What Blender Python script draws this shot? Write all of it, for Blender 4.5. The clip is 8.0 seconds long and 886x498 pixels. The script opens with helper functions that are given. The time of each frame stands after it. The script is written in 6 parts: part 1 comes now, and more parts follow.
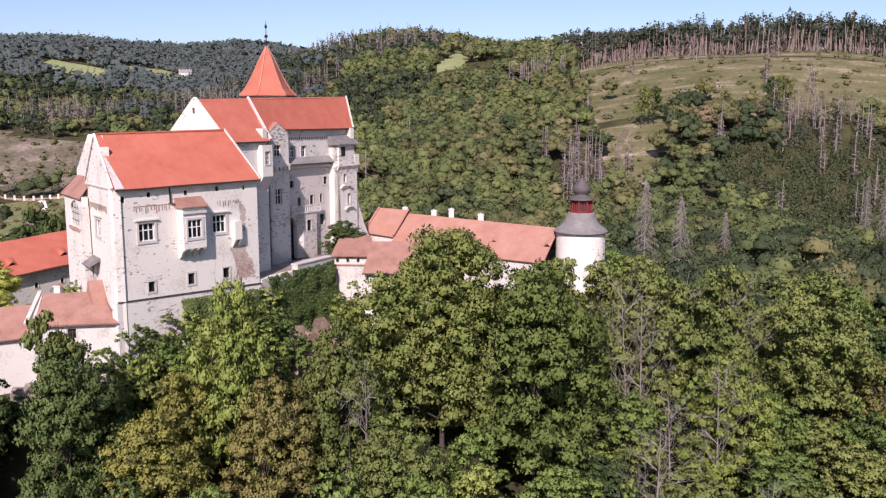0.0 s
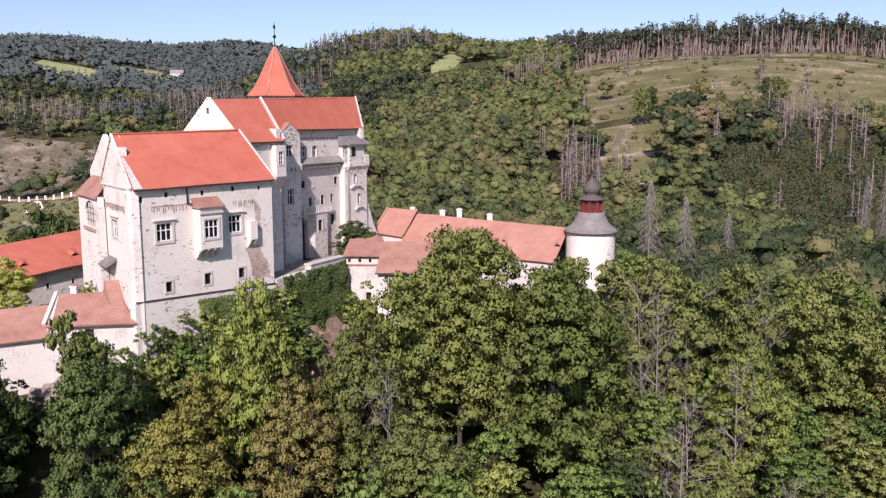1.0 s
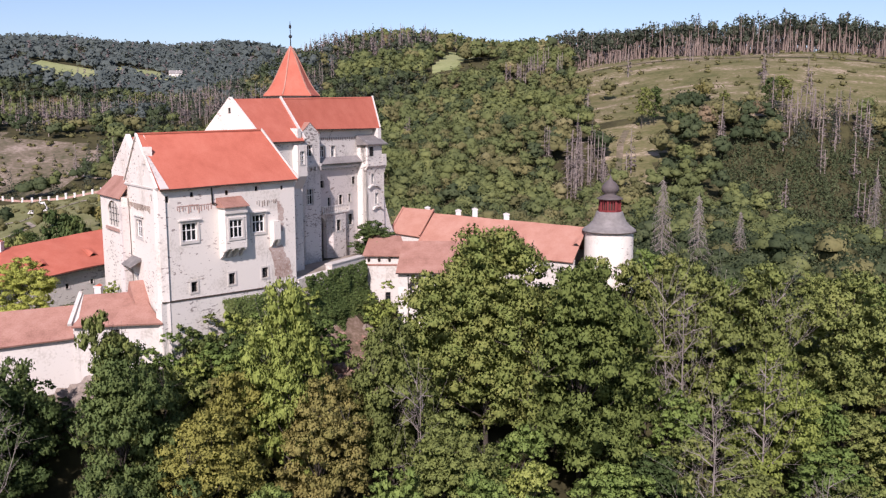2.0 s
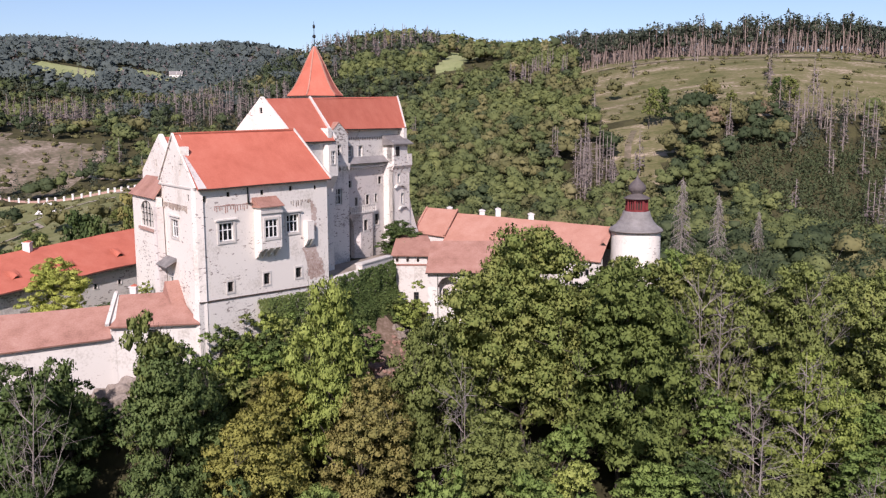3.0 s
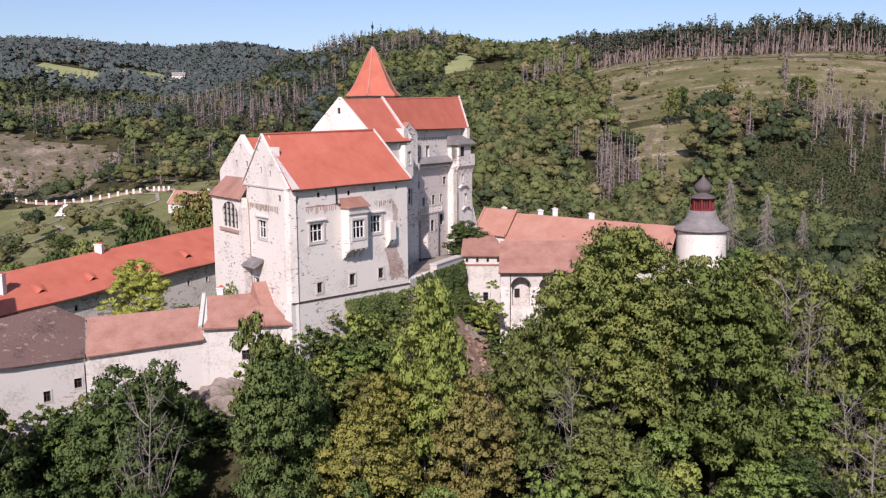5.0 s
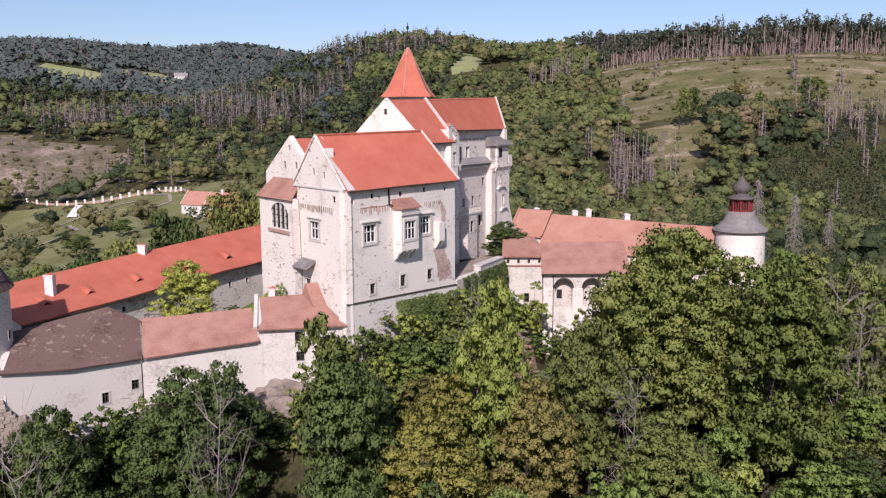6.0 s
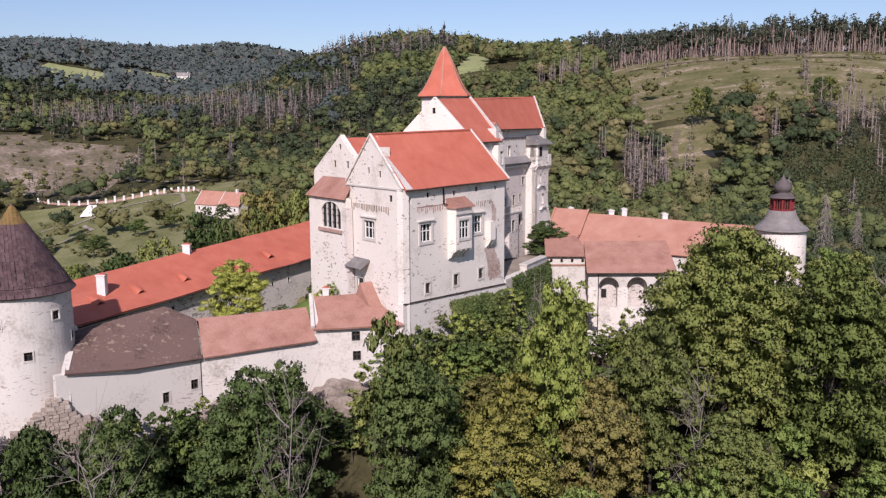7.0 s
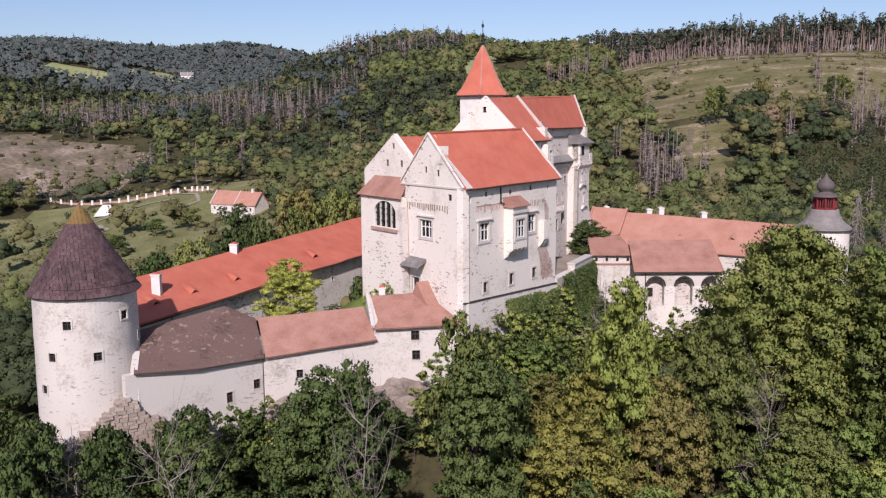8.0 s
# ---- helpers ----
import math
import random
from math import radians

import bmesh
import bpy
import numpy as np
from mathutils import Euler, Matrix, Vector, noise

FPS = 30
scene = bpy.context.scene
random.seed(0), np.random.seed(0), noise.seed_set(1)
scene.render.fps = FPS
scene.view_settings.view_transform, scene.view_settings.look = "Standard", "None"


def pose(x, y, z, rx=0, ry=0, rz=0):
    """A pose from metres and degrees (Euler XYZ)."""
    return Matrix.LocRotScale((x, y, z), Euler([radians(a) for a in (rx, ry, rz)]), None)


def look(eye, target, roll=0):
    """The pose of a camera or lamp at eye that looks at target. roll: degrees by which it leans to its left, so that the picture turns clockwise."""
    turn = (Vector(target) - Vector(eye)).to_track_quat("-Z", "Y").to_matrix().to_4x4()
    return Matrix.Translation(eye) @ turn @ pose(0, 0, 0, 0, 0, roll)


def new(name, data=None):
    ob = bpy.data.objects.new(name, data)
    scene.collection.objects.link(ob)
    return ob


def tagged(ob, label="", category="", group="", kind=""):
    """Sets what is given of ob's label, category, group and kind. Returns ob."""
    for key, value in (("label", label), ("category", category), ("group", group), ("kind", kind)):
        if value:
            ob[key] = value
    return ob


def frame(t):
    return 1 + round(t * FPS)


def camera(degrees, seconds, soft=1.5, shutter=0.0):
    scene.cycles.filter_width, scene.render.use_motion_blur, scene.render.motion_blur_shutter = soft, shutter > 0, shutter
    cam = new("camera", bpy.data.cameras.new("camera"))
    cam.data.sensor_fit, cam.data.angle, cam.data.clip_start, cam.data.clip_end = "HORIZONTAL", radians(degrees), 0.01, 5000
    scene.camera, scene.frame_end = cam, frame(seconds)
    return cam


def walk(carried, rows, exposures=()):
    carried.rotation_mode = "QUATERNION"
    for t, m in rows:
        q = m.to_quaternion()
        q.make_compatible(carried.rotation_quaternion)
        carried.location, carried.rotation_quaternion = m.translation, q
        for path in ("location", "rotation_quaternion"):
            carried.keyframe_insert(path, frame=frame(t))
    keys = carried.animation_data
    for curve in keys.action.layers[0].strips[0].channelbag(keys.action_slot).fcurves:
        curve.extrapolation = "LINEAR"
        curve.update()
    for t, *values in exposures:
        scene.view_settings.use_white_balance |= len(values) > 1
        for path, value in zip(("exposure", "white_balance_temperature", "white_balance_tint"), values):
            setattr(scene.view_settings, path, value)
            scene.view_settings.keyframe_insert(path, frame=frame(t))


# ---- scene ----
cam = camera(54.3, 8.0, 1.27)
METRES, EYE, TILT, LEAN, TURN = 40.0, 60.0, -8.7, 0.0, 0.0
ROWS = [
    (0.0, 0.0, 0.0, 0.0, 0.0, 0.0, -0.0),
    (0.5, -0.0414, -0.0063, -0.0016, -0.57, 0.01, 0.1),
    (1.0, -0.0758, -0.008, -0.0029, -0.66, 0.04, 0.11),
    (1.5, -0.1103, -0.0074, -0.0037, -0.76, 0.05, 0.15),
    (3.0, -0.2645, -0.0007, -0.0076, -1.06, 0.11, 0.27),
    (3.5, -0.3213, 0.0012, -0.0076, -1.13, 0.12, 0.33),
    (4.0, -0.3907, 0.0034, -0.0081, -1.23, 0.13, 0.4),
    (4.5, -0.4556, 0.0064, -0.008, -1.31, 0.13, 0.46),
    (6.0, -0.678, 0.0117, -0.0042, -1.57, 0.17, 0.51),
    (6.5, -0.7561, 0.0168, -0.0048, -1.65, 0.18, 0.54),
    (7.0, -0.836, 0.0215, -0.0046, -1.72, 0.16, 0.55),
    (7.5, -0.9167, 0.0268, -0.005, -1.77, 0.15, 0.58),
    (8.0, -0.9984, 0.0298, -0.0037, -1.83, 0.12, 0.62),
]
walk(cam, [(t, pose(0, 0, EYE, TILT, LEAN, TURN) @ pose(METRES * x, METRES * y, METRES * z, 90 + pitch, roll, yaw)) for t, x, y, z, yaw, pitch, roll in ROWS],
     [(0.0, 0.33, 6280, 26), (4.0, 0.25, 6220, 23), (6.0, 0.13, 6240, 24), (8.0, 0.05, 6240, 24)])

# ---- daylight ----
SUN_TO = Vector((-0.18, -1.0, 0.0)).normalized()
SUN_EL = radians(36)
world = bpy.data.worlds.new("world")
scene.world = world
world.use_nodes = True
wn, wl = world.node_tree.nodes, world.node_tree.links
sky = wn.new("ShaderNodeTexSky")
sky.sky_type, sky.sun_disc = "NISHITA", False
sky.sun_elevation, sky.sun_rotation = SUN_EL, math.atan2(SUN_TO.x, SUN_TO.y)
sky.air_density, sky.dust_density, sky.ozone_density = 0.9, 0.8, 2.6
wn["Background"].inputs["Strength"].default_value = 0.105
wl.new(sky.outputs[0], wn["Background"].inputs["Color"])
sun = new("sun", bpy.data.lights.new("sun", "SUN"))
sun.data.energy, sun.data.angle, sun.data.color = 5.0, radians(0.6), (1.0, 0.925, 0.84)
to_sun = Vector((SUN_TO.x * math.cos(SUN_EL), SUN_TO.y * math.cos(SUN_EL), math.sin(SUN_EL)))
sun.matrix_world = look((-30, 60, 200), Vector((-30, 60, 200)) - to_sun)


# ---- materials ----
def surface(name, cols, scale=1.0, rough=0.9, bump=0.2, fine=12.0, stops=(0.3, 0.7), island=0.0, per_object=0.0, spec=0.3, metal=0.0, stretch=(1, 1, 1), thin=0.0, tint=0.0):
    """A matt surface whose colours run through cols by coarse and fine grain."""
    m = bpy.data.materials.new(name)
    m.use_nodes = True
    n, l = m.node_tree.nodes, m.node_tree.links
    bsdf = n["Principled BSDF"]
    co = n.new("ShaderNodeNewGeometry")
    mp = n.new("ShaderNodeMapping")
    mp.inputs["Scale"].default_value = stretch
    l.new(co.outputs["Position"], mp.inputs["Vector"])
    a = n.new("ShaderNodeTexNoise")
    a.inputs["Scale"].default_value, a.inputs["Detail"].default_value, a.inputs["Roughness"].default_value = scale, 5, 0.6
    b = n.new("ShaderNodeTexNoise")
    b.inputs["Scale"].default_value, b.inputs["Detail"].default_value = fine, 3
    l.new(mp.outputs[0], a.inputs["Vector"])
    l.new(mp.outputs[0], b.inputs["Vector"])
    mix = n.new("ShaderNodeMath")
    mix.operation = "MULTIPLY_ADD"
    mix.inputs[1].default_value = 0.65
    half = n.new("ShaderNodeMath")
    half.operation = "MULTIPLY"
    half.inputs[1].default_value = 0.35
    l.new(b.outputs["Fac"], half.inputs[0])
    l.new(a.outputs["Fac"], mix.inputs[0])
    l.new(half.outputs[0], mix.inputs[2])
    fac = mix.outputs[0]
    for amount, source in ((island, ("ShaderNodeNewGeometry", "Random Per Island")), (per_object, ("ShaderNodeObjectInfo", "Random")), (tint, ("ShaderNodeAttribute", "Fac"))):
        if amount:
            r = n.new(source[0])
            if source[1] == "Fac":
                r.attribute_name = "tint"
            ma = n.new("ShaderNodeMath")
            ma.operation = "MULTIPLY_ADD"
            ma.inputs[1].default_value = amount
            l.new(r.outputs[source[1]], ma.inputs[0])
            sh = n.new("ShaderNodeMath")
            sh.operation = "SUBTRACT"
            sh.inputs[1].default_value = amount / 2
            l.new(fac, sh.inputs[0])
            l.new(sh.outputs[0], ma.inputs[2])
            fac = ma.outputs[0]
    ramp = n.new("ShaderNodeValToRGB")
    e = ramp.color_ramp.elements
    lo, hi = stops
    e[0].position, e[1].position = lo, hi
    e[0].color, e[1].color = (*cols[0], 1), (*cols[-1], 1)
    for i, c in enumerate(cols[1:-1]):
        k = e.new(lo + (hi - lo) * (i + 1) / (len(cols) - 1))
        k.color = (*c, 1)
    l.new(fac, ramp.inputs[0])
    l.new(ramp.outputs[0], bsdf.inputs["Base Color"])
    bsdf.inputs["Roughness"].default_value = rough
    bsdf.inputs["Specular IOR Level"].default_value = spec
    bsdf.inputs["Metallic"].default_value = metal
    if bump:
        bp = n.new("ShaderNodeBump")
        bp.inputs["Strength"].default_value, bp.inputs["Distance"].default_value = bump, 0.05
        l.new(mix.outputs[0], bp.inputs["Height"])
        l.new(bp.outputs[0], bsdf.inputs["Normal"])
    if thin:
        tr = n.new("ShaderNodeBsdfTranslucent")
        l.new(ramp.outputs[0], tr.inputs["Color"])
        ms = n.new("ShaderNodeMixShader")
        ms.inputs[0].default_value = thin
        l.new(bsdf.outputs[0], ms.inputs[1])
        l.new(tr.outputs[0], ms.inputs[2])
        l.new(ms.outputs[0], n["Material Output"].inputs["Surface"])
    return m


def masonry(name, light, dark, stone, amount, streak=2.6):
    """Old lime plaster, stained at a coarse scale, with blotches where stones show through it."""
    m = surface(name, (dark, light, light), scale=0.3, rough=0.95, bump=0.6, fine=4.0, stops=(0.36, 0.6), spec=0.15)
    n, l = m.node_tree.nodes, m.node_tree.links
    bsdf = n["Principled BSDF"]
    last = bsdf.inputs["Base Color"].links[0].from_socket
    co = n.new("ShaderNodeNewGeometry")
    mp = n.new("ShaderNodeMapping")
    mp.inputs["Scale"].default_value = (1.0, 1.0, streak)
    l.new(co.outputs["Position"], mp.inputs["Vector"])
    big = n.new("ShaderNodeTexNoise")
    big.inputs["Scale"].default_value, big.inputs["Detail"].default_value = 0.2, 4
    l.new(co.outputs["Position"], big.inputs["Vector"])
    for scale, edge, weight, strength in ((1.5, amount, 0.5, 0.85), (3.6, amount + 0.03, 0.3, 0.6)):
        sp = n.new("ShaderNodeTexNoise")
        sp.inputs["Scale"].default_value, sp.inputs["Detail"].default_value, sp.inputs["Roughness"].default_value = scale, 2, 0.55
        l.new(mp.outputs[0], sp.inputs["Vector"])
        add = n.new("ShaderNodeMath")
        add.operation, add.inputs[1].default_value = "MULTIPLY_ADD", weight
        l.new(big.outputs["Fac"], add.inputs[0])
        l.new(sp.outputs["Fac"], add.inputs[2])
        ramp = n.new("ShaderNodeMapRange")
        ramp.inputs["From Min"].default_value = edge + weight * 0.5
        ramp.inputs["From Max"].default_value = edge + weight * 0.5 + 0.04
        ramp.inputs["To Max"].default_value = strength
        l.new(add.outputs[0], ramp.inputs["Value"])
        mixc = n.new("ShaderNodeMix")
        mixc.data_type = "RGBA"
        l.new(ramp.outputs["Result"], mixc.inputs["Factor"])
        l.new(last, mixc.inputs[6])
        mixc.inputs[7].default_value = (*stone, 1)
        last = mixc.outputs[2]
    l.new(last, bsdf.inputs["Base Color"])
    return m


PLASTER = masonry("old lime plaster", (0.7, 0.65, 0.585), (0.55, 0.5, 0.435), (0.26, 0.21, 0.185), 0.66)
PLASTER_GREY = masonry("grey weathered plaster", (0.65, 0.61, 0.555), (0.43, 0.395, 0.355), (0.22, 0.185, 0.165), 0.64)
# Brown from real stains, and darkened further for part of the wall's shade.
PLASTER_STAIN_SHADE = masonry("brown plaster, stains and shade", (0.57, 0.515, 0.475), (0.36, 0.32, 0.29), (0.22, 0.18, 0.16), 0.63)
RUBBLE = masonry("rubble stone", (0.3, 0.245, 0.205), (0.165, 0.13, 0.11), (0.4, 0.345, 0.295), 0.56)
WHITEWASH = masonry("white limewash", (0.56, 0.525, 0.48), (0.4, 0.365, 0.32), (0.3, 0.25, 0.22), 0.68, 3.4)
WHITE_PLAIN = surface("plain limewash", ((0.55, 0.52, 0.49), (0.72, 0.7, 0.67)), 0.8, 0.9, 0.2, 6, spec=0.15)
TRIM = surface("pale stone trim", ((0.47, 0.435, 0.39), (0.6, 0.565, 0.52)), 1.2, 0.85, 0.15, spec=0.2)
TILE_RED = surface("new red clay tile", ((0.4, 0.108, 0.068), (0.48, 0.14, 0.09), (0.53, 0.175, 0.118)), 0.5, 0.8, 0.5, 7.0, spec=0.25)
TILE_PINK = surface("faded pink clay tile", ((0.23, 0.115, 0.085), (0.34, 0.18, 0.138), (0.41, 0.24, 0.19)), 0.5, 0.85, 0.5, 6.0, spec=0.2)
TILE_ROSE = surface("rose clay tile", ((0.33, 0.155, 0.112), (0.395, 0.2, 0.148), (0.44, 0.245, 0.19)), 0.5, 0.85, 0.5, 6.0, spec=0.2)
SHINGLE_BROWN = masonry("mossy brown shingle", (0.152, 0.1, 0.086), (0.08, 0.053, 0.046), (0.27, 0.21, 0.16), 0.625, 1.0)
SHINGLE_MOSS = surface("mossy ochre shingle", ((0.1, 0.065, 0.03), (0.2, 0.13, 0.045)), 1.0, 0.9, 0.5, per_object=0.4)
ONION = surface("dark plum grey shingle", ((0.075, 0.062, 0.06), (0.13, 0.11, 0.105)), 1.0, 0.75, 0.4, 8.0)
SHINGLE_PLUM = surface("plum stained shingle", ((0.045, 0.03, 0.032), (0.085, 0.05, 0.052), (0.13, 0.085, 0.085)), 0.6, 0.85, 0.5, 8.0, island=0.2, per_object=0.24, stretch=(1, 1, 0.5))
SHINGLE_GREY = surface("grey weathered shingle", ((0.13, 0.12, 0.115), (0.2, 0.185, 0.175), (0.27, 0.25, 0.24)), 0.9, 0.9, 0.6, 9.0, island=0.3, stretch=(1, 1, 2))
WOOD_DARK = surface("dark weathered wood", ((0.03, 0.022, 0.018), (0.07, 0.05, 0.04)), 2.0, 0.85, 0.4)
WOOD_RED = surface("oxblood painted wood", ((0.12, 0.016, 0.018), (0.2, 0.03, 0.03)), 2.0, 0.7, 0.3)
FRAME_WHITE = surface("white painted frame", ((0.62, 0.61, 0.58), (0.78, 0.77, 0.74)), 3.0, 0.6, 0.1)
IRON = surface("dark iron", ((0.02, 0.02, 0.02), (0.05, 0.05, 0.05)), 3.0, 0.6, 0.1, metal=0.6)
BRICK_RED = surface("worn red render", ((0.32, 0.18, 0.14), (0.46, 0.32, 0.27)), 2.0, 0.95, 0.5)
BARE = masonry("bare brickwork", (0.46, 0.36, 0.31), (0.3, 0.2, 0.16), (0.6, 0.55, 0.5), 0.6, 3.0)
# Near-black colour that stands in for the shade inside openings.
ROOM_SHADE = surface("black for room shade", ((0.015, 0.013, 0.012), (0.03, 0.027, 0.024)), 1.0, 0.95, 0.0)
GLASS = bpy.data.materials.new("window glass")
GLASS.use_nodes = True
g = GLASS.node_tree.nodes["Principled BSDF"]
g.inputs["Base Color"].default_value = (0.03, 0.035, 0.04, 1)
g.inputs["Roughness"].default_value, g.inputs["IOR"].default_value, g.inputs["Transmission Weight"].default_value = 0.12, 1.45, 0.5

FLOOR_FOREST = surface("leaf litter", ((0.03, 0.028, 0.015), (0.06, 0.055, 0.027), (0.09, 0.085, 0.038)), 0.12, 1.0, 0.6, 1.5, spec=0.1)
GRASS_DRY = surface("dry hill grass", ((0.09, 0.092, 0.038), (0.135, 0.125, 0.058), (0.16, 0.14, 0.075), (0.34, 0.27, 0.2)), 0.06, 1.0, 0.8, 0.8, (0.4, 0.62), spec=0.1, stretch=(0.6, 1.7, 1.5))
GRASS_GREEN = surface("garden grass", ((0.09, 0.096, 0.04), (0.158, 0.162, 0.07), (0.26, 0.235, 0.14)), 0.08, 1.0, 0.5, 1.0, spec=0.1)
LAWN = surface("fresh lawn", ((0.09, 0.14, 0.03), (0.15, 0.21, 0.05), (0.22, 0.26, 0.08)), 0.3, 1.0, 0.5, 2.5, spec=0.1)
FELLED = surface("felled slope", ((0.075, 0.078, 0.04), (0.16, 0.13, 0.092), (0.33, 0.265, 0.215)), 0.05, 1.0, 0.9, 0.5, (0.36, 0.66), spec=0.1)
ROCK = surface("bare rock", ((0.09, 0.075, 0.06), (0.22, 0.18, 0.15), (0.36, 0.3, 0.26)), 0.5, 0.95, 1.0, 3.0)
ROCK_RED = surface("reddish broken rock", ((0.13, 0.07, 0.05), (0.3, 0.18, 0.14), (0.4, 0.29, 0.24)), 0.6, 0.95, 1.0, 3.0)
SCREE = surface("reddish scree", ((0.1, 0.075, 0.045), (0.21, 0.15, 0.11), (0.36, 0.27, 0.22)), 0.25, 1.0, 1.0, 2.2, (0.35, 0.66), spec=0.1)
HAY = surface("pale mown meadow", ((0.17, 0.2, 0.08), (0.26, 0.28, 0.13), (0.33, 0.33, 0.17)), 0.03, 1.0, 0.3, 0.4, spec=0.1)
EARTH = surface("trodden earth path", ((0.2, 0.16, 0.12), (0.36, 0.31, 0.26)), 0.3, 1.0, 0.3)


def leafage(name, cols, coarse=0.3, thin=0.22, island=0.1, per_object=0.3, stops=(0.22, 0.78), tint=0.0):
    return surface(name, cols, coarse, 0.7, 0.0, 1.1, stops, island=island, per_object=per_object, spec=0.05, thin=thin, tint=tint)


LEAF = {
    "green": leafage("green leaves", ((0.086, 0.128, 0.036), (0.159, 0.223, 0.061), (0.241, 0.300, 0.084))),
    "olive": leafage("olive leaves", ((0.102, 0.122, 0.040), (0.191, 0.223, 0.068), (0.277, 0.294, 0.094))),
    "dark": leafage("dark green leaves", ((0.042, 0.064, 0.024), (0.088, 0.128, 0.044), (0.139, 0.177, 0.059))),
    "yellow": leafage("yellowing leaves", ((0.146, 0.141, 0.040), (0.265, 0.256, 0.068), (0.349, 0.302, 0.087))),
    "lime": leafage("yellow green leaves", ((0.145, 0.177, 0.045), (0.253, 0.301, 0.076), (0.342, 0.372, 0.108))),
    "rust": leafage("rusty leaves", ((0.112, 0.108, 0.038), (0.204, 0.194, 0.064), (0.271, 0.230, 0.082))),
    "turning": leafage("green leaves with orange tips", ((0.093, 0.121, 0.035), (0.166, 0.204, 0.058), (0.259, 0.264, 0.081))),
    "bright": leafage("bright yellow green leaves", ((0.210, 0.240, 0.050), (0.370, 0.400, 0.090), (0.540, 0.540, 0.160))),
    "ivy": leafage("ivy leaves", ((0.055, 0.085, 0.028), (0.109, 0.150, 0.048), (0.172, 0.198, 0.067))),
}


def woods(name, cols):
    return leafage(name + " of the far hazed woods", cols, 0.1, 0.25, 0.05, 0.0, (0.22, 0.8), 0.26)


# Leaf colours greyer than LEAF's, with some distance haze mixed in.
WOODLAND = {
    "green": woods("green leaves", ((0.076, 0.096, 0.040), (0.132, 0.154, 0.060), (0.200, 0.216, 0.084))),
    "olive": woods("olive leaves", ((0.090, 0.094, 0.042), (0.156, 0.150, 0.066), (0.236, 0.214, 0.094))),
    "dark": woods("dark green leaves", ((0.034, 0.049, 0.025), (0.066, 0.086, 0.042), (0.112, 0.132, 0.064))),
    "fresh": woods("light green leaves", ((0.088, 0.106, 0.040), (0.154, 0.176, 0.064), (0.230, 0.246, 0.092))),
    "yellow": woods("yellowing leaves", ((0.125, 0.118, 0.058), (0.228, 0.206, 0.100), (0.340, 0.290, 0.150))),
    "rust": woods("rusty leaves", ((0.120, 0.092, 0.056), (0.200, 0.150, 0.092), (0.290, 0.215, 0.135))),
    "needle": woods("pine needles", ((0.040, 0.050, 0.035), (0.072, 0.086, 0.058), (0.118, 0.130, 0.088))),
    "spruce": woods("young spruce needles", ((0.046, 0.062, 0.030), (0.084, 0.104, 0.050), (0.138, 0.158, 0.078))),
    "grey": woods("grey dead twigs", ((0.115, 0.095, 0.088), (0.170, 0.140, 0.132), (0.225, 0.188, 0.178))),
    # bluish because distance haze is put into the leaf colour
    "blue": woods("haze blue leaves", ((0.062, 0.079, 0.076), (0.094, 0.114, 0.106), (0.130, 0.152, 0.136))),
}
BARK = surface("grey brown bark", ((0.035, 0.028, 0.022), (0.1, 0.085, 0.07)), 1.5, 0.95, 0.6)
BARK_DEAD = surface("bleached dead wood", ((0.17, 0.145, 0.125), (0.33, 0.29, 0.26)), 0.5, 0.95, 0.4)
BARK_PINE = surface("pale brown pine bark", ((0.2, 0.15, 0.125), (0.36, 0.275, 0.235)), 0.3, 0.95, 0.3)
BARK_FAR = surface("dead spruce bark", ((0.19, 0.155, 0.135), (0.36, 0.3, 0.265)), 0.3, 0.95, 0.3)


# ---- building blocks ----
def thing(name, at, label, category, group="", kind=""):
    ob = new(name)
    ob.location = at
    ob.empty_display_size = 0.5
    return tagged(ob, label, category, group, kind)


def world_place(ob):
    v = Vector((0, 0, 0))
    while ob:
        v += Vector(ob.location)
        ob = ob.parent
    return v


def part(name, bm, material, parent=None, label="", smooth=False):
    """Links a bmesh, given in world places, as one mesh object under its thing or part."""
    me = bpy.data.meshes.new(name)
    if parent:
        bmesh.ops.translate(bm, verts=bm.verts, vec=-world_place(parent))
    bmesh.ops.recalc_face_normals(bm, faces=bm.faces)
    bm.to_mesh(me)
    bm.free()
    me.materials.append(material)
    if smooth:
        for p in me.polygons:
            p.use_smooth = True
    ob = new(name, me)
    ob.parent = parent
    return tagged(ob, label) if label else ob


def raw(name, verts, faces, material, parent=None, label=""):
    me = bpy.data.meshes.new(name)
    v = np.asarray(verts, float)
    if parent:
        v = v - np.array(world_place(parent))
    me.from_pydata(v.tolist(), [], faces)
    me.materials.append(material)
    ob = new(name, me)
    ob.parent = parent
    return tagged(ob, label) if label else ob


class Frame:
    """A wall's own axes: u along it from A to B in steps of unit metres, d out of it, z up."""

    def __init__(self, A, B, side=1, unit=1.0):
        self.A = Vector((A[0], A[1], 0))
        w = Vector((B[0] - A[0], B[1] - A[1], 0))
        self.length = w.length / unit
        w.normalize()
        self.u = w * unit
        self.n = Vector((w.y, -w.x, 0)) * side

    def p(self, u, d, z):
        return self.A + self.u * u + self.n * d + Vector((0, 0, z))


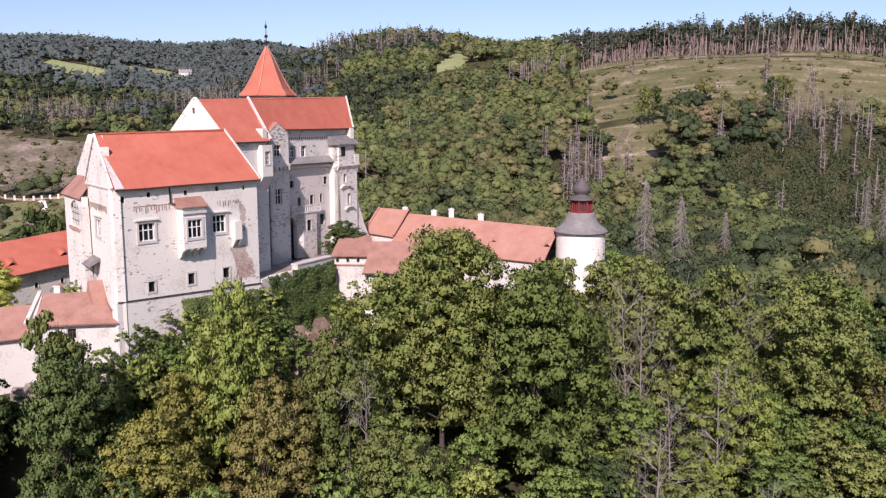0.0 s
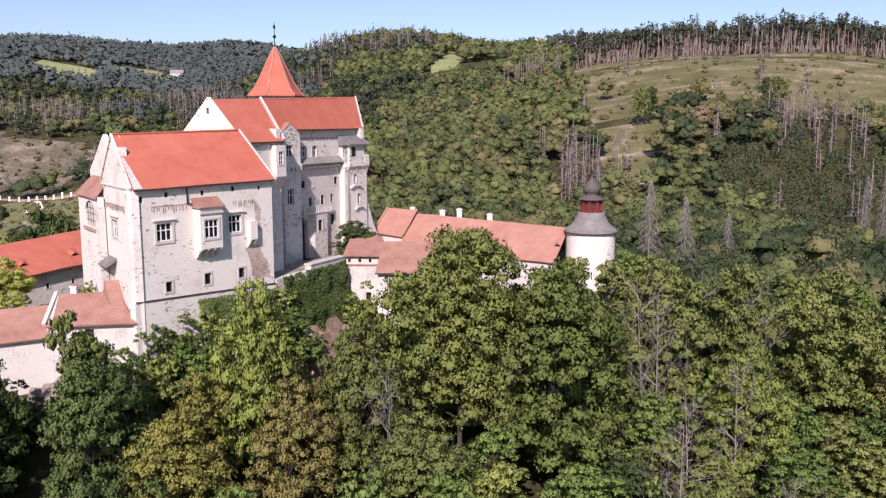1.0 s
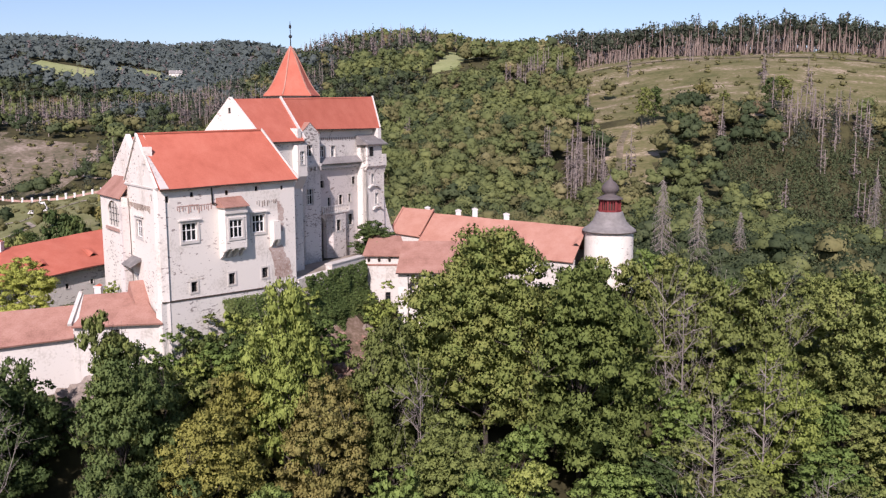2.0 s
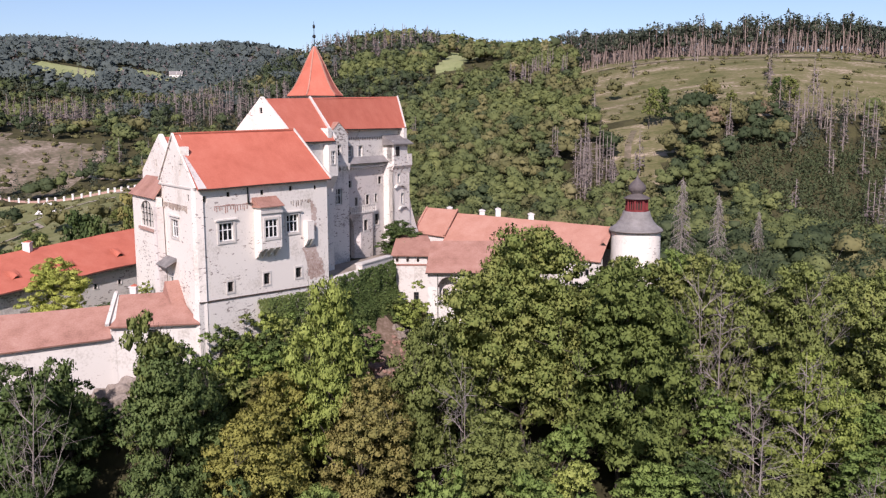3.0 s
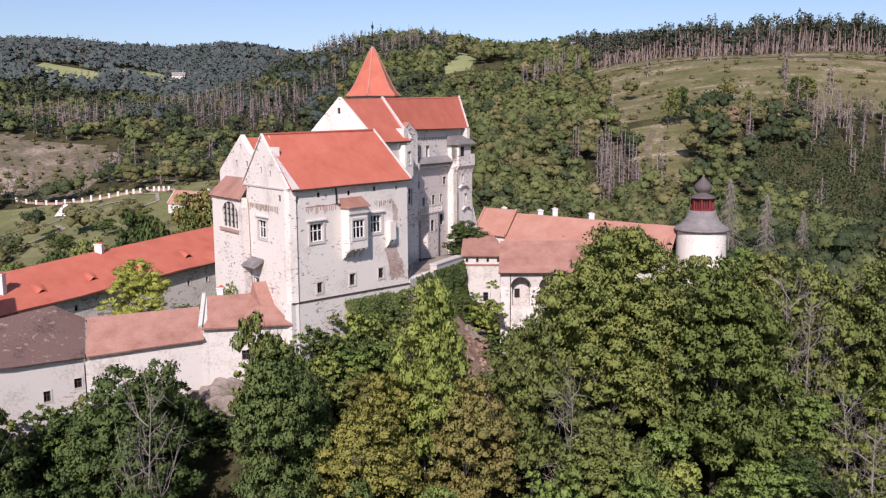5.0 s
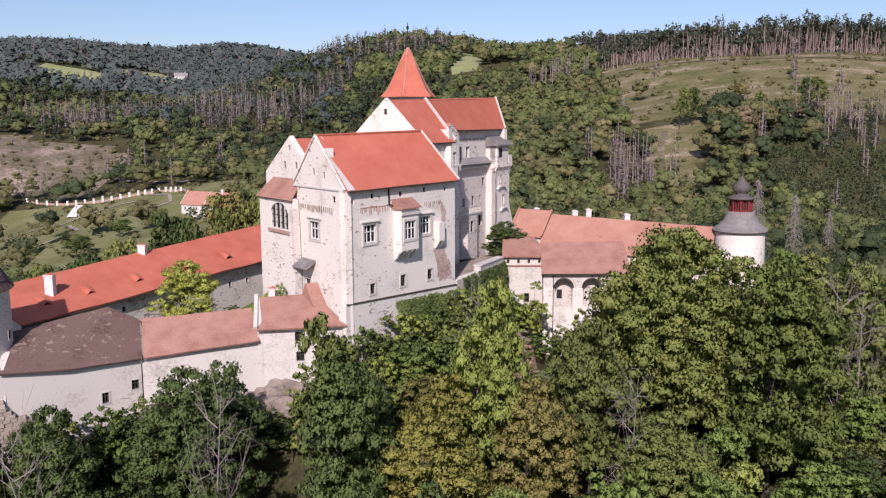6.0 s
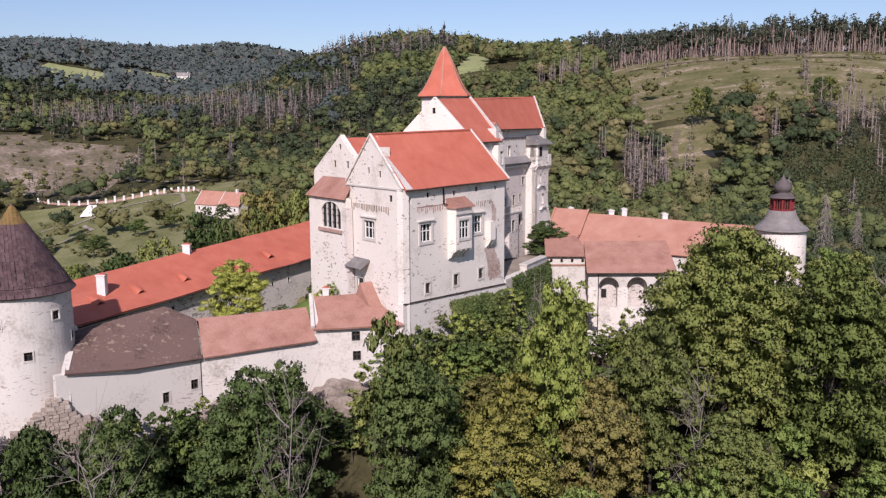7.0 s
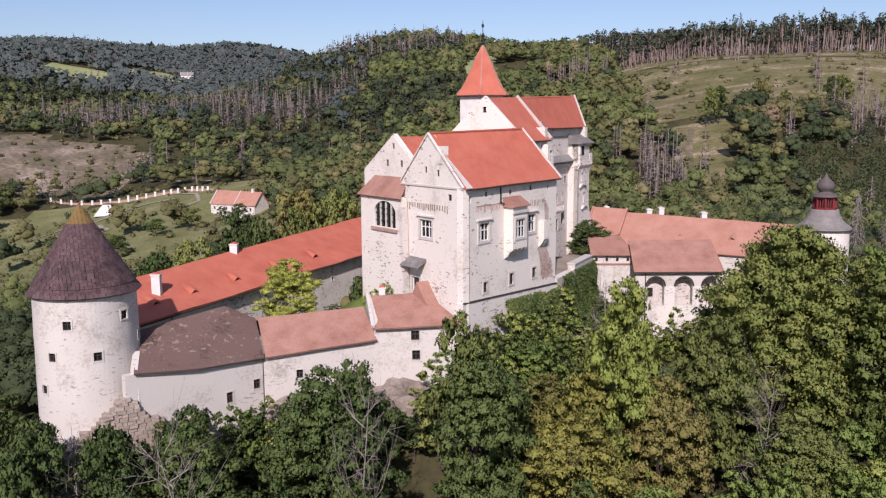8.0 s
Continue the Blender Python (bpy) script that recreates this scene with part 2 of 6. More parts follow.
def prism(bm, pts, vec):
    """Adds the solid swept by the polygon pts along vec."""
    vec = Vector(vec)
    a = [bm.verts.new(Vector(p)) for p in pts]
    b = [bm.verts.new(Vector(p) + vec) for p in pts]
    bm.faces.new(a)
    bm.faces.new(b[::-1])
    for i in range(len(a)):
        j = (i + 1) % len(a)
        bm.faces.new((a[j], a[i], b[i], b[j]))


def box(bm, F, u0, u1, d0, d1, z0, z1):
    prism(bm, [F.p(u0, d0, z0), F.p(u1, d0, z0), F.p(u1, d1, z0), F.p(u0, d1, z0)], (0, 0, z1 - z0))


def panel(F, u0, u1, z0, z1, holes=(), cuts=(), thick=0.7, d=0.0):
    """A wall with real openings. holes: (u0, u1, z0, z1). cuts: half planes (u, z, nu, nz) whose outer side is taken away."""
    us = sorted({u0, u1, *[h[0] for h in holes], *[h[1] for h in holes]})
    zs = sorted({z0, z1, *[h[2] for h in holes], *[h[3] for h in holes]})
    us = [u for u in us if u0 <= u <= u1]
    zs = [z for z in zs if z0 <= z <= z1]
    flat = bmesh.new()
    grid = {(i, j): flat.verts.new((u, 0, z)) for i, u in enumerate(us) for j, z in enumerate(zs)}
    for i in range(len(us) - 1):
        for j in range(len(zs) - 1):
            cu, cz = (us[i] + us[i + 1]) / 2, (zs[j] + zs[j + 1]) / 2
            if not any(h[0] < cu < h[1] and h[2] < cz < h[3] for h in holes):
                flat.faces.new((grid[i, j], grid[i + 1, j], grid[i + 1, j + 1], grid[i, j + 1]))
    for u, z, nu, nz in cuts:
        bmesh.ops.bisect_plane(flat, geom=flat.verts[:] + flat.edges[:] + flat.faces[:], plane_co=(u, 0, z), plane_no=(nu, 0, nz), clear_outer=True)
    bm = bmesh.new()
    front = {v: bm.verts.new(F.p(v.co.x, d, v.co.z)) for v in flat.verts if v.link_faces}
    back = {v: bm.verts.new(F.p(v.co.x, d - thick, v.co.z)) for v in flat.verts if v.link_faces}
    for f in flat.faces:
        bm.faces.new([front[v] for v in f.verts])
        bm.faces.new([back[v] for v in reversed(f.verts)])
    for e in flat.edges:
        if len(e.link_faces) == 1:
            a, b = e.verts
            bm.faces.new((front[a], front[b], back[b], back[a]))
    flat.free()
    return bm


def slope(p, k):
    """The half plane below the line through the two points p and k (u, z), which lies above a wall."""
    du, dz = k[0] - p[0], k[1] - p[1]
    n = Vector((-dz, du))
    n = n if n.y > 0 else -n
    return (p[0], p[1], n.x, n.y)


def slab(corners, thick=0.22, cells=(10, 5), sag=0.05, seed=0):
    """A roof plane over four corners (eave, eave, ridge, ridge), a little uneven, with its thickness."""
    a, b, c, d = [Vector(p) for p in corners]
    bm = bmesh.new()
    nu, nv = cells
    up, dn = {}, {}
    n = (b - a).cross(d - a).normalized()
    n = n if n.z > 0 else -n
    for i in range(nu + 1):
        for j in range(nv + 1):
            s, t = i / nu, j / nv
            p = (a * (1 - s) + b * s) * (1 - t) + (d * (1 - s) + c * s) * t
            w = noise.noise(Vector((p.x * 0.25 + seed, p.y * 0.25, p.z * 0.25))) * sag
            up[i, j] = bm.verts.new(p + n * w)
            dn[i, j] = bm.verts.new(p + n * (w - thick))
    for i in range(nu):
        for j in range(nv):
            bm.faces.new((up[i, j], up[i + 1, j], up[i + 1, j + 1], up[i, j + 1]))
            bm.faces.new((dn[i, j], dn[i, j + 1], dn[i + 1, j + 1], dn[i + 1, j]))
    rim = [(i, 0) for i in range(nu)] + [(nu, j) for j in range(nv)] + [(i, nv) for i in range(nu, 0, -1)] + [(0, j) for j in range(nv, 0, -1)]
    for k, q in enumerate(rim):
        r = rim[(k + 1) % len(rim)]
        bm.faces.new((up[q], dn[q], dn[r], up[r]))
    return bm


def bar(bm, p, q, w, h=None, up=(0, 0, 1)):
    """A straight beam from p to q."""
    p, q = Vector(p), Vector(q)
    t = (q - p).normalized()
    s = t.cross(Vector(up))
    s = s.normalized() if s.length > 1e-4 else Vector((1, 0, 0))
    o = t.cross(s).normalized()
    s, o = s * w / 2, o * (h or w) / 2
    prism(bm, [p - s - o, p + s - o, p + s + o, p - s + o], q - p)


def lathe(bm, centre, rings, n=32, start=0.0, squash=1.0):
    """A turned body from rings of (radius, z)."""
    rows = []
    for r, z in rings:
        rows.append([bm.verts.new((centre[0] + r * math.cos(start + 2 * math.pi * k / n), centre[1] + squash * r * math.sin(start + 2 * math.pi * k / n), z)) for k in range(n)])
    for a, b in zip(rows, rows[1:]):
        for k in range(n):
            bm.faces.new((a[k], a[(k + 1) % n], b[(k + 1) % n], b[k]))
    bm.faces.new(rows[0][::-1])
    bm.faces.new(rows[-1])


def window(owner, F, u0, u1, z0, z1, lights=(2, 2), d=0.0, rim=0.18, proud=0.06, deep=0.28, frame=None, bar_w=0.09):
    """A window in an opening of a wall: a stone surround, a frame with bars, and a pane in each light."""
    w = owner
    if rim:
        w = part("window", panel(F, u0 - rim, u1 + rim, z0 - rim, z1 + rim, [(u0, u1, z0, z1)], thick=proud + 0.1, d=d + proud), TRIM, owner)
    nx, nz = lights
    us = [u0 + (u1 - u0) * i / nx for i in range(nx + 1)]
    zs = [z0 + (z1 - z0) * (j / nz if nz != 2 else (0, 0.6, 1)[j]) for j in range(nz + 1)]
    cells = [(us[i] + bar_w * (1 if i == 0 else 0.55), us[i + 1] - bar_w * (1 if i == nx - 1 else 0.55), zs[j] + bar_w * (1 if j == 0 else 0.5), zs[j + 1] - bar_w * (1 if j == nz - 1 else 0.5))
             for i in range(nx) for j in range(nz)]
    fr = part("window_frame" if rim else "window", panel(F, u0, u1, z0, z1, cells, thick=0.12, d=d - deep + 0.12), frame or FRAME_WHITE, w)
    for c in cells:
        bm = bmesh.new()
        box(bm, F, c[0] - 0.01, c[1] + 0.01, d - deep + 0.02, d - deep + 0.05, c[2] - 0.01, c[3] + 0.01)
        part("pane", bm, GLASS, w if rim else fr)
    return w


# ---- ground ----
HILLS = [(-700, 1500, 330, 113.5), (-420, 1650, 260, 35.2), (-150, 1800, 300, 85.2), (200, 1500, 400, 36.3), (-500, 1000, 260, 95.8), (-150, 1000, 230, -5.3), (60, 780, 150, 36.3), (-60, 780, 130, 76.0), (250, 680, 170, 32.8), (380, 520, 160, 37.4), (130, 520, 90, 45.5), (-640, 1550, 110, -32.0), (-370, 1750, 110, 21.7), (110, 640, 60, 0.3), (170, 560, 70, -12.7), (330, 640, 110, 29.1), (20, 720, 60, -9.5)]
SPURS = [(-106, 320, 15, -6.5), (220, 430, 80, 22.5), (-260, 480, 90, 45.9), (-330, 700, 170, -32.1), (-130, 560, 100, 23.1), (20, 600, 90, 10.3), (40, 450, 70, 8.5), (140, 350, 50, 12.5), (80, 370, 50, 14.0), (-30, 350, 70, 21.0), (-110, 340, 50, 12.6), (-200, 370, 50, -9.2), (10, 180, 60, 9.5), (90, 180, 60, 13.2), (-60, 180, 60, 8.2), (0, 90, 50, 2.3), (60, 80, 50, 4.2), (-60, 70, 50, 8.2)]
SPINE = [(-71, 82, 28, 4), (-56, 92, 33.2, 3.6), (-43, 101, 38.5, 6), (-27, 114, 39.3, 6), (-19, 125, 39.8, 3.8), (-5, 127, 35, 5), (21, 125, 34.5, 4)]


def mound(x, y):
    """The castle's rock: height of its flat top, and how far (x, y) lies outside it."""
    best, top, half = 1e9, 0, 0
    for a, b in zip(SPINE, SPINE[1:]):
        w, v = (b[0] - a[0], b[1] - a[1]), (x - a[0], y - a[1])
        t = min(1, max(0, (w[0] * v[0] + w[1] * v[1]) / (w[0] ** 2 + w[1] ** 2)))
        e = math.hypot(v[0] - t * w[0], v[1] - t * w[1])
        if e < best:
            best, top, half = e, a[2] + t * (b[2] - a[2]), a[3] + t * (b[3] - a[3])
    return best - half, top


def land(x, y):
    z = 4.0
    for hx, hy, s, a in HILLS + SPURS:
        z += a * math.exp(-((x - hx) ** 2 + (y - hy) ** 2) / (2 * s * s))
    far = math.hypot(x, y)
    z += noise.noise(Vector((x * 0.012, y * 0.012, 0.3))) * min(5, far * 0.012)
    if far > 1900:
        z += (130 - z) * min(1, (far - 1900) / 1500)
    if -140 < x < 90 and 30 < y < 200:
        e, top = mound(x, y)
        e = max(0, e)
        fall = 1.8 * e if e < 4 else 7.2 + 0.6 * (e - 4)
        m = top - fall + (0.8 * noise.noise(Vector((x * 0.2, y * 0.2, 0))) if e > 0 else 0)
        h = m - z
        z = z + (h if h > 4 else (max(0, h + 4)) ** 2 / 16 if h > -4 else 0)
    return z


def zone(x, y):
    """What grows on the ground: 0 wood, 1 dry hill grass, 2 garden grass, 3 felled slope, 4 lawn, 5 scree, 6 hay meadow."""
    w = 9 * noise.noise(Vector((x * 0.03, y * 0.03, 5.0)))
    if 62 + 0.0 * y < x + w * 0.4 < 105 + (y - 330) * 0.05 and 300 < y < 372:
        if 48 + (y - 300) * 0.22 < x + 0.3 * w < 72 + (y - 300) * 0.32:
            return 1
    if x + w > 62 + (y - 372) * 0.12 and 372 <= y + w * 0.6 < 525 + 0.0 * x and x < 330:
        return 1
    if 590 < y + w < 722 and 0.0 < x - 0.14 * (y - 610) + w * 0.4 + 4 < 22:
        return 6
    if -330 < x + w < -172 and 400 < y + 0.25 * (x + 240) + w < 468:
        return 3
    if 225 < y < 330 and -215 < x < -33 - 0.19 * y:
        return 2
    if -215 < x < -98 and 225 < y + w < 372 + 0.0 * x:
        return 2
    if ((x + 408) / 40) ** 2 + ((y - 972 + w) / 30) ** 2 < 1 or ((x + 335) / 42) ** 2 + ((y - 1040 + w) / 36) ** 2 < 1:
        return 6
    if -62 < x < -36 and 90 < y < 118:
        return 4
    if -25 + 0.3 * w < x < -12 + 0.4 * w and 94 + w * 0.4 < y < 114:
        return 5
    return 0


def spread(n, low, high, centre, linear):
    out = []
    for i in range(n + 1):
        s = -1 + 2 * i / n
        k = linear * s + (1 - linear) * s ** 3
        out.append(centre + (k * (high - centre) if k > 0 else -k * (low - centre)))
    return out


gx, gy = spread(340, -3400, 3400, -20, 0.13), spread(340, -2600, 4300, 160, 0.1)
gv = [(x, y, land(x, y)) for y in gy for x in gx]
gf, gm = [], []
W = len(gx)
for j in range(len(gy) - 1):
    for i in range(W - 1):
        gf.append((j * W + i, j * W + i + 1, (j + 1) * W + i + 1, (j + 1) * W + i))
        gm.append(zone((gx[i] + gx[i + 1]) / 2, (gy[j] + gy[j + 1]) / 2))
ground = raw("ground", gv, gf, FLOOR_FOREST, None)
for m in (GRASS_DRY, GRASS_GREEN, FELLED, LAWN, SCREE, HAY):
    ground.data.materials.append(m)
ground.data.polygons.foreach_set("material_index", gm)
ground.data.polygons.foreach_set("use_smooth", [True] * len(gf))
tagged(ground, "wooded hills, dry grass clearings and a castle rock", "ground", kind="structure")


# ---- the front palace ----
C, R, Q = (-34.9, 91.0), (-22.75, 105.4), (-46.4, 107.2)
FF, FL = Frame(C, R, 1, 0.918), Frame(C, Q, -1)
palace = thing("palace", (-34, 100, 38), "tall pale plastered castle palace under a red tile roof", "castle palace")
front_holes = [(3.05, 5.15, 46.5, 48.5), (13.4, 15.4, 46.5, 48.6), (3.96, 4.85, 40.8, 41.95), (9.47, 10.45, 40.9, 42.2), (14.7, 15.7, 41.0, 42.2),
               (4.35, 4.85, 51.3, 51.85), (9.4, 9.9, 51.2, 51.75), (14.0, 14.5, 51.4, 51.95), (18.2, 18.6, 51.3, 51.8), (0.35, 1.5, 50.9, 51.6)]
part("wall", panel(FF, 0, 20.5, 39, 52.4, front_holes, thick=0.8), PLASTER, palace)
part("plinth", panel(FF, -0.25, 20.7, 26, 40.15, (), [slope((-0.4, 40.15), (20.7, 39.5))], thick=1.1, d=0.1), PLASTER_GREY, palace, "grey stained plinth of rough stone")
bm = bmesh.new()
prism(bm, [FF.p(-0.12, 0.003, 40.16), FF.p(-0.12, 0.2, 40.16), FF.p(-0.12, 0.2, 40.26), FF.p(-0.12, 0.003, 40.3)], FF.p(20.7, 0, 39.5) - FF.p(-0.12, 0, 40.16))
part("string_course", bm, WOOD_DARK, palace, "dark weathered string course")
for h, l in zip(front_holes[:2], ((3, 2), (3, 2))):
    window(palace, FF, *h, l, rim=0.28, proud=0.1, bar_w=0.11)
    bm = bmesh.new()
    box(bm, FF, h[0] - 0.5, h[1] + 0.5, 0.002, 0.26, h[3] + 0.28, h[3] + 0.42)
    part("hood_mould", bm, PLASTER_GREY, palace)
for h in front_holes[2:5]:
    window(palace, FF, *h, (1, 1), rim=0.2, proud=0.07, bar_w=0.07, frame=WOOD_DARK)
for h in front_holes[5:9]:
    window(palace, FF, *h, (1, 1), rim=0.0, bar_w=0.05, frame=WOOD_DARK)
# bay window on corbels
FB = Frame(FF.p(8.3, 1.2, 0), FF.p(11.5, 1.2, 0), 1, 0.918)
bay = part("bay_window", panel(FB, 0, 3.2, 45.2, 49.9, [(0.6, 2.6, 46.4, 48.5)], thick=0.3), PLASTER, palace, "corbelled bay window with a small tiled roof")
for u in (8.3, 11.2):
    bm = bmesh.new()
    box(bm, FF, u, u + 0.3, 0.002, 0.9, 45.2, 49.9)
    part("bay_side", bm, PLASTER, bay)
bm = bmesh.new()
box(bm, FF, 8.6, 11.2, 0.002, 0.9, 45.2, 45.4)
part("bay_floor", bm, PLASTER_GREY, bay)
window(bay, FB, 0.6, 2.6, 46.4, 48.5, (3, 2), rim=0.25, proud=0.08, bar_w=0.11, deep=0.2)
for u in (8.32, 9.27, 10.22, 11.17):
    bm = bmesh.new()
    prism(bm, [FF.p(u, 0.002, 44.0), FF.p(u, 0.5, 44.35), FF.p(u, 0.75, 44.8), FF.p(u, 1.12, 45.0), FF.p(u, 1.18, 45.2), FF.p(u, 0.002, 45.2)], FF.u * 0.32)
    part("corbel", bm, PLASTER_GREY, bay)
bm = bmesh.new()
prism(bm, [FF.p(8.0, 0.002, 51.0), FF.p(8.0, 1.5, 50.0), FF.p(8.0, 1.5, 49.9), FF.p(8.0, 0.002, 49.9)], FF.u * 3.8)
part("bay_roof", bm, TILE_PINK, bay)
bm = bmesh.new()
box(bm, FF, 8.2, 11.6, 1.21, 1.38, 49.2, 49.45)
part("bay_cornice", bm, TRIM, bay)
# small oriel
bm = bmesh.new()
box(bm, FF, 16.25, 17.35, 0.002, 0.75, 45.5, 47.7)
prism(bm, [FF.p(16.25, 0.002, 44.5), FF.p(16.25, 0.4, 44.9), FF.p(16.25, 0.75, 45.5), FF.p(16.25, 0.002, 45.5)], FF.u * 0.35)
prism(bm, [FF.p(17.0, 0.002, 44.5), FF.p(17.0, 0.4, 44.9), FF.p(17.0, 0.75, 45.5), FF.p(17.0, 0.002, 45.5)], FF.u * 0.35)
part("oriel", bm, PLASTER, palace, "small broken oriel on two corbels")
# remains of the frieze under the eave
rng = random.Random(4)
def tooth(owner, F, u, w, z0, z1, mat, proud=0.09):
    bm = bmesh.new()
    box(bm, F, u, u + w, 0.002, proud, z0, z1)
    part("plaster_tooth", bm, mat, owner)


for u0, u1, mat in ((2.5, 7.4, BRICK_RED), (14.2, 17.6, RUBBLE)):
    u = u0
    while u < u1:
        tooth(palace, FF, u, rng.uniform(0.06, 0.12), 50.2 - rng.uniform(0.2, 0.75), 50.2 + rng.uniform(0, 0.12), mat, 0.05)
        u += rng.uniform(0.24, 0.5)
    u = u0
    while u < u1 and mat is BRICK_RED:
        w = rng.uniform(0.5, 1.1)
        tooth(palace, FF, u, w * 0.9, 50.33, 50.33 + rng.uniform(0.06, 0.22), mat, 0.04)
        u += w


def bare_patch(owner, F, outline, material, d=0.006):
    """A patch where the plaster has fallen off, with a ragged outline."""
    bm = bmesh.new()
    ring = []
    for (u0, z0), (u1, z1) in zip(outline, outline[1:] + outline[:1]):
        for i in range(7):
            t = i / 7
            ring.append((u0 + (u1 - u0) * t + rng.uniform(-0.16, 0.16), z0 + (z1 - z0) * t + rng.uniform(-0.16, 0.16)))
    prism(bm, [F.p(u, 0.002, z) for u, z in ring], F.n * d)
    part("bare_patch", bm, material, owner, "bare brick where plaster fell off")


bare_patch(palace, FF, [(16.0, 44.4), (18.2, 44.6), (19.3, 42.6), (19.9, 40.4), (17.0, 40.6), (16.6, 42.4)], BARE)
bare_patch(palace, FF, [(17.6, 50.2), (18.6, 49.0), (18.4, 46.4), (17.7, 46.0)], BARE)
# near-black panel as the niche's shade, since wall fills the space behind
bm = bmesh.new()
box(bm, FF, 0.3, 1.55, -0.4, -0.3, 50.85, 51.65)
part("dark_niche", bm, ROOM_SHADE, palace)
bm = bmesh.new()
bar(bm, FF.p(7.35, 0.12, 52.2), FF.p(7.4, 0.12, 50.4), 0.12)
bar(bm, FF.p(7.4, 0.12, 50.45), FF.p(8.5, 0.35, 50.15), 0.1)
part("rain_pipe", bm, IRON, palace)
# gable front towards the court
gable_holes = [(5.5, 7.7, 46.6, 48.6), (7.9, 9.4, 40.2, 41.9), (6.35, 6.8, 53.8, 54.5), (4.1, 4.55, 53.5, 54.2), (1.95, 2.6, 51.0, 51.7)]
part("wall", panel(FL, 0, 11.3, 28, 58.0, gable_holes, [slope((-0.1, 52.35), (6.0, 58.0)), slope((6.0, 58.0), (11.3, 52.6))], thick=0.8), PLASTER, palace)
for h, l, rim in ((gable_holes[0], (3, 2), 0.26), (gable_holes[1], (1, 1), 0.26)):
    window(palace, FL, *h, l, rim=rim, proud=0.09, bar_w=0.1)
for h in gable_holes[2:]:
    window(palace, FL, *h, (1, 1), rim=0, bar_w=0.05, frame=WOOD_DARK)
bm = bmesh.new()
box(bm, FL, 5.0, 8.2, 0.002, 0.25, 48.95, 49.1)
part("hood_mould", bm, PLASTER_GREY, palace)
bm = bmesh.new()
box(bm, FL, -0.1, 11.35, 0.002, 0.12, 52.3, 52.48)
part("cornice", bm, TRIM, palace)
u = 2.6
while u < 10.2:
    tooth(palace, FL, u, 0.12, 50.4 - rng.uniform(0.4, 0.8), 50.4, RUBBLE)
    u += rng.uniform(0.3, 0.5)
bm = bmesh.new()
prism(bm, [FL.p(6.6, 0.002, 44.2), FL.p(6.6, 1.3, 43.3), FL.p(6.6, 1.3, 43.2), FL.p(6.6, 0.002, 43.9)], FL.u * 3.4)
part("door_canopy", bm, SHINGLE_GREY, palace, "grey pent roof above the doorway")
bm = bmesh.new()
bar(bm, FL.p(-0.15, 0.08, 52.5), FL.p(6.0, 0.08, 58.15), 0.26, 0.16)
bar(bm, FL.p(6.0, -0.1, 58.15), FL.p(11.3, -0.1, 52.8), 0.5, 0.14)
part("gable_coping", bm, PLASTER, palace)
bm = bmesh.new()
box(bm, FL, 3.5, 4.35, -0.8, 0.1, 54.9, 56.75)
part("gable_block", bm, PLASTER, palace, "square block on the gable's edge")
# chapel part with the large arched window
FQ = Frame(FL.p(10.0, 0.9, 0), FL.p(18.7, 0.9, 0), -1)
wh = [(1.3, 5.8, 47.2, 50.3), (8.0, 8.3, 43.4, 44.4)]
part("wall", panel(FQ, 0, 8.7, 31, 50.9, wh, thick=0.7), PLASTER, palace)
bm = bmesh.new()
arcN = 14
outer = [(3.55 + 2.27 * math.cos(math.pi * k / arcN), 48.75 + 1.52 * math.sin(math.pi * k / arcN)) for k in range(arcN + 1)]
prism(bm, [FQ.p(a, -0.01, b) for a, b in outer] + [FQ.p(outer[-1][0], -0.01, 50.34), FQ.p(outer[0][0], -0.01, 50.34)], FQ.n * -0.35)
arch = part("window_arch", bm, PLASTER, palace)
for i in range(5):
    bm = bmesh.new()
    u = 1.3 + 4.5 * i / 4
    box(bm, FQ, u - 0.07, u + 0.07, -0.3, -0.12, 47.2, 50.28)
    part("mullion", bm, TRIM, arch)
bm = bmesh.new()
for z in (47.9, 48.75, 49.4):
    box(bm, FQ, 1.35, 5.75, -0.26, -0.15, z - 0.03, z + 0.03)
part("glazing_bar", bm, IRON, arch)
bm = bmesh.new()
box(bm, FQ, 1.3, 5.8, -0.33, -0.3, 47.2, 50.2)
part("pane", bm, GLASS, arch)
bm = bmesh.new()
box(bm, FQ, 0.9, 6.3, 0.002, 0.2, 46.75, 47.1)
part("window_sill", bm, BRICK_RED, arch, "worn reddish sill")
FQs = Frame(FQ.p(8.7, 0, 0), FQ.p(8.7, -6, 0), -1)
part("wall", panel(FQs, 0.7, 6, 31, 50.9, (), thick=0.7), PLASTER, palace)
part("pent_roof", slab([FQ.p(-0.1, 0.4, 50.75), FQ.p(9.0, 0.4, 50.75), FQ.p(8.0, -1.6, 53.0), FQ.p(0.9, -1.6, 53.0)], 0.15, (6, 3), 0.03), TILE_PINK, palace, "faded pent roof over the chapel bay")
bm = bmesh.new()
prism(bm, [FL.p(9.6, 0.95, 36), FL.p(10.7, 1.35, 36), FL.p(10.7, 1.0, 49.8), FL.p(10.0, 0.93, 49.8)], FL.n * -0.8)
part("buttress", bm, PLASTER_STAIN_SHADE, palace, "strip of bare brown rubble")
FG = Frame(FL.p(7.9, -1.3, 0), FL.p(21.3, -1.3, 0), -1)
gq = [(6.65, 7.15, 56.2, 56.85), (7.95, 8.5, 54.1, 54.9), (5.0, 5.55, 54.1, 54.9)]
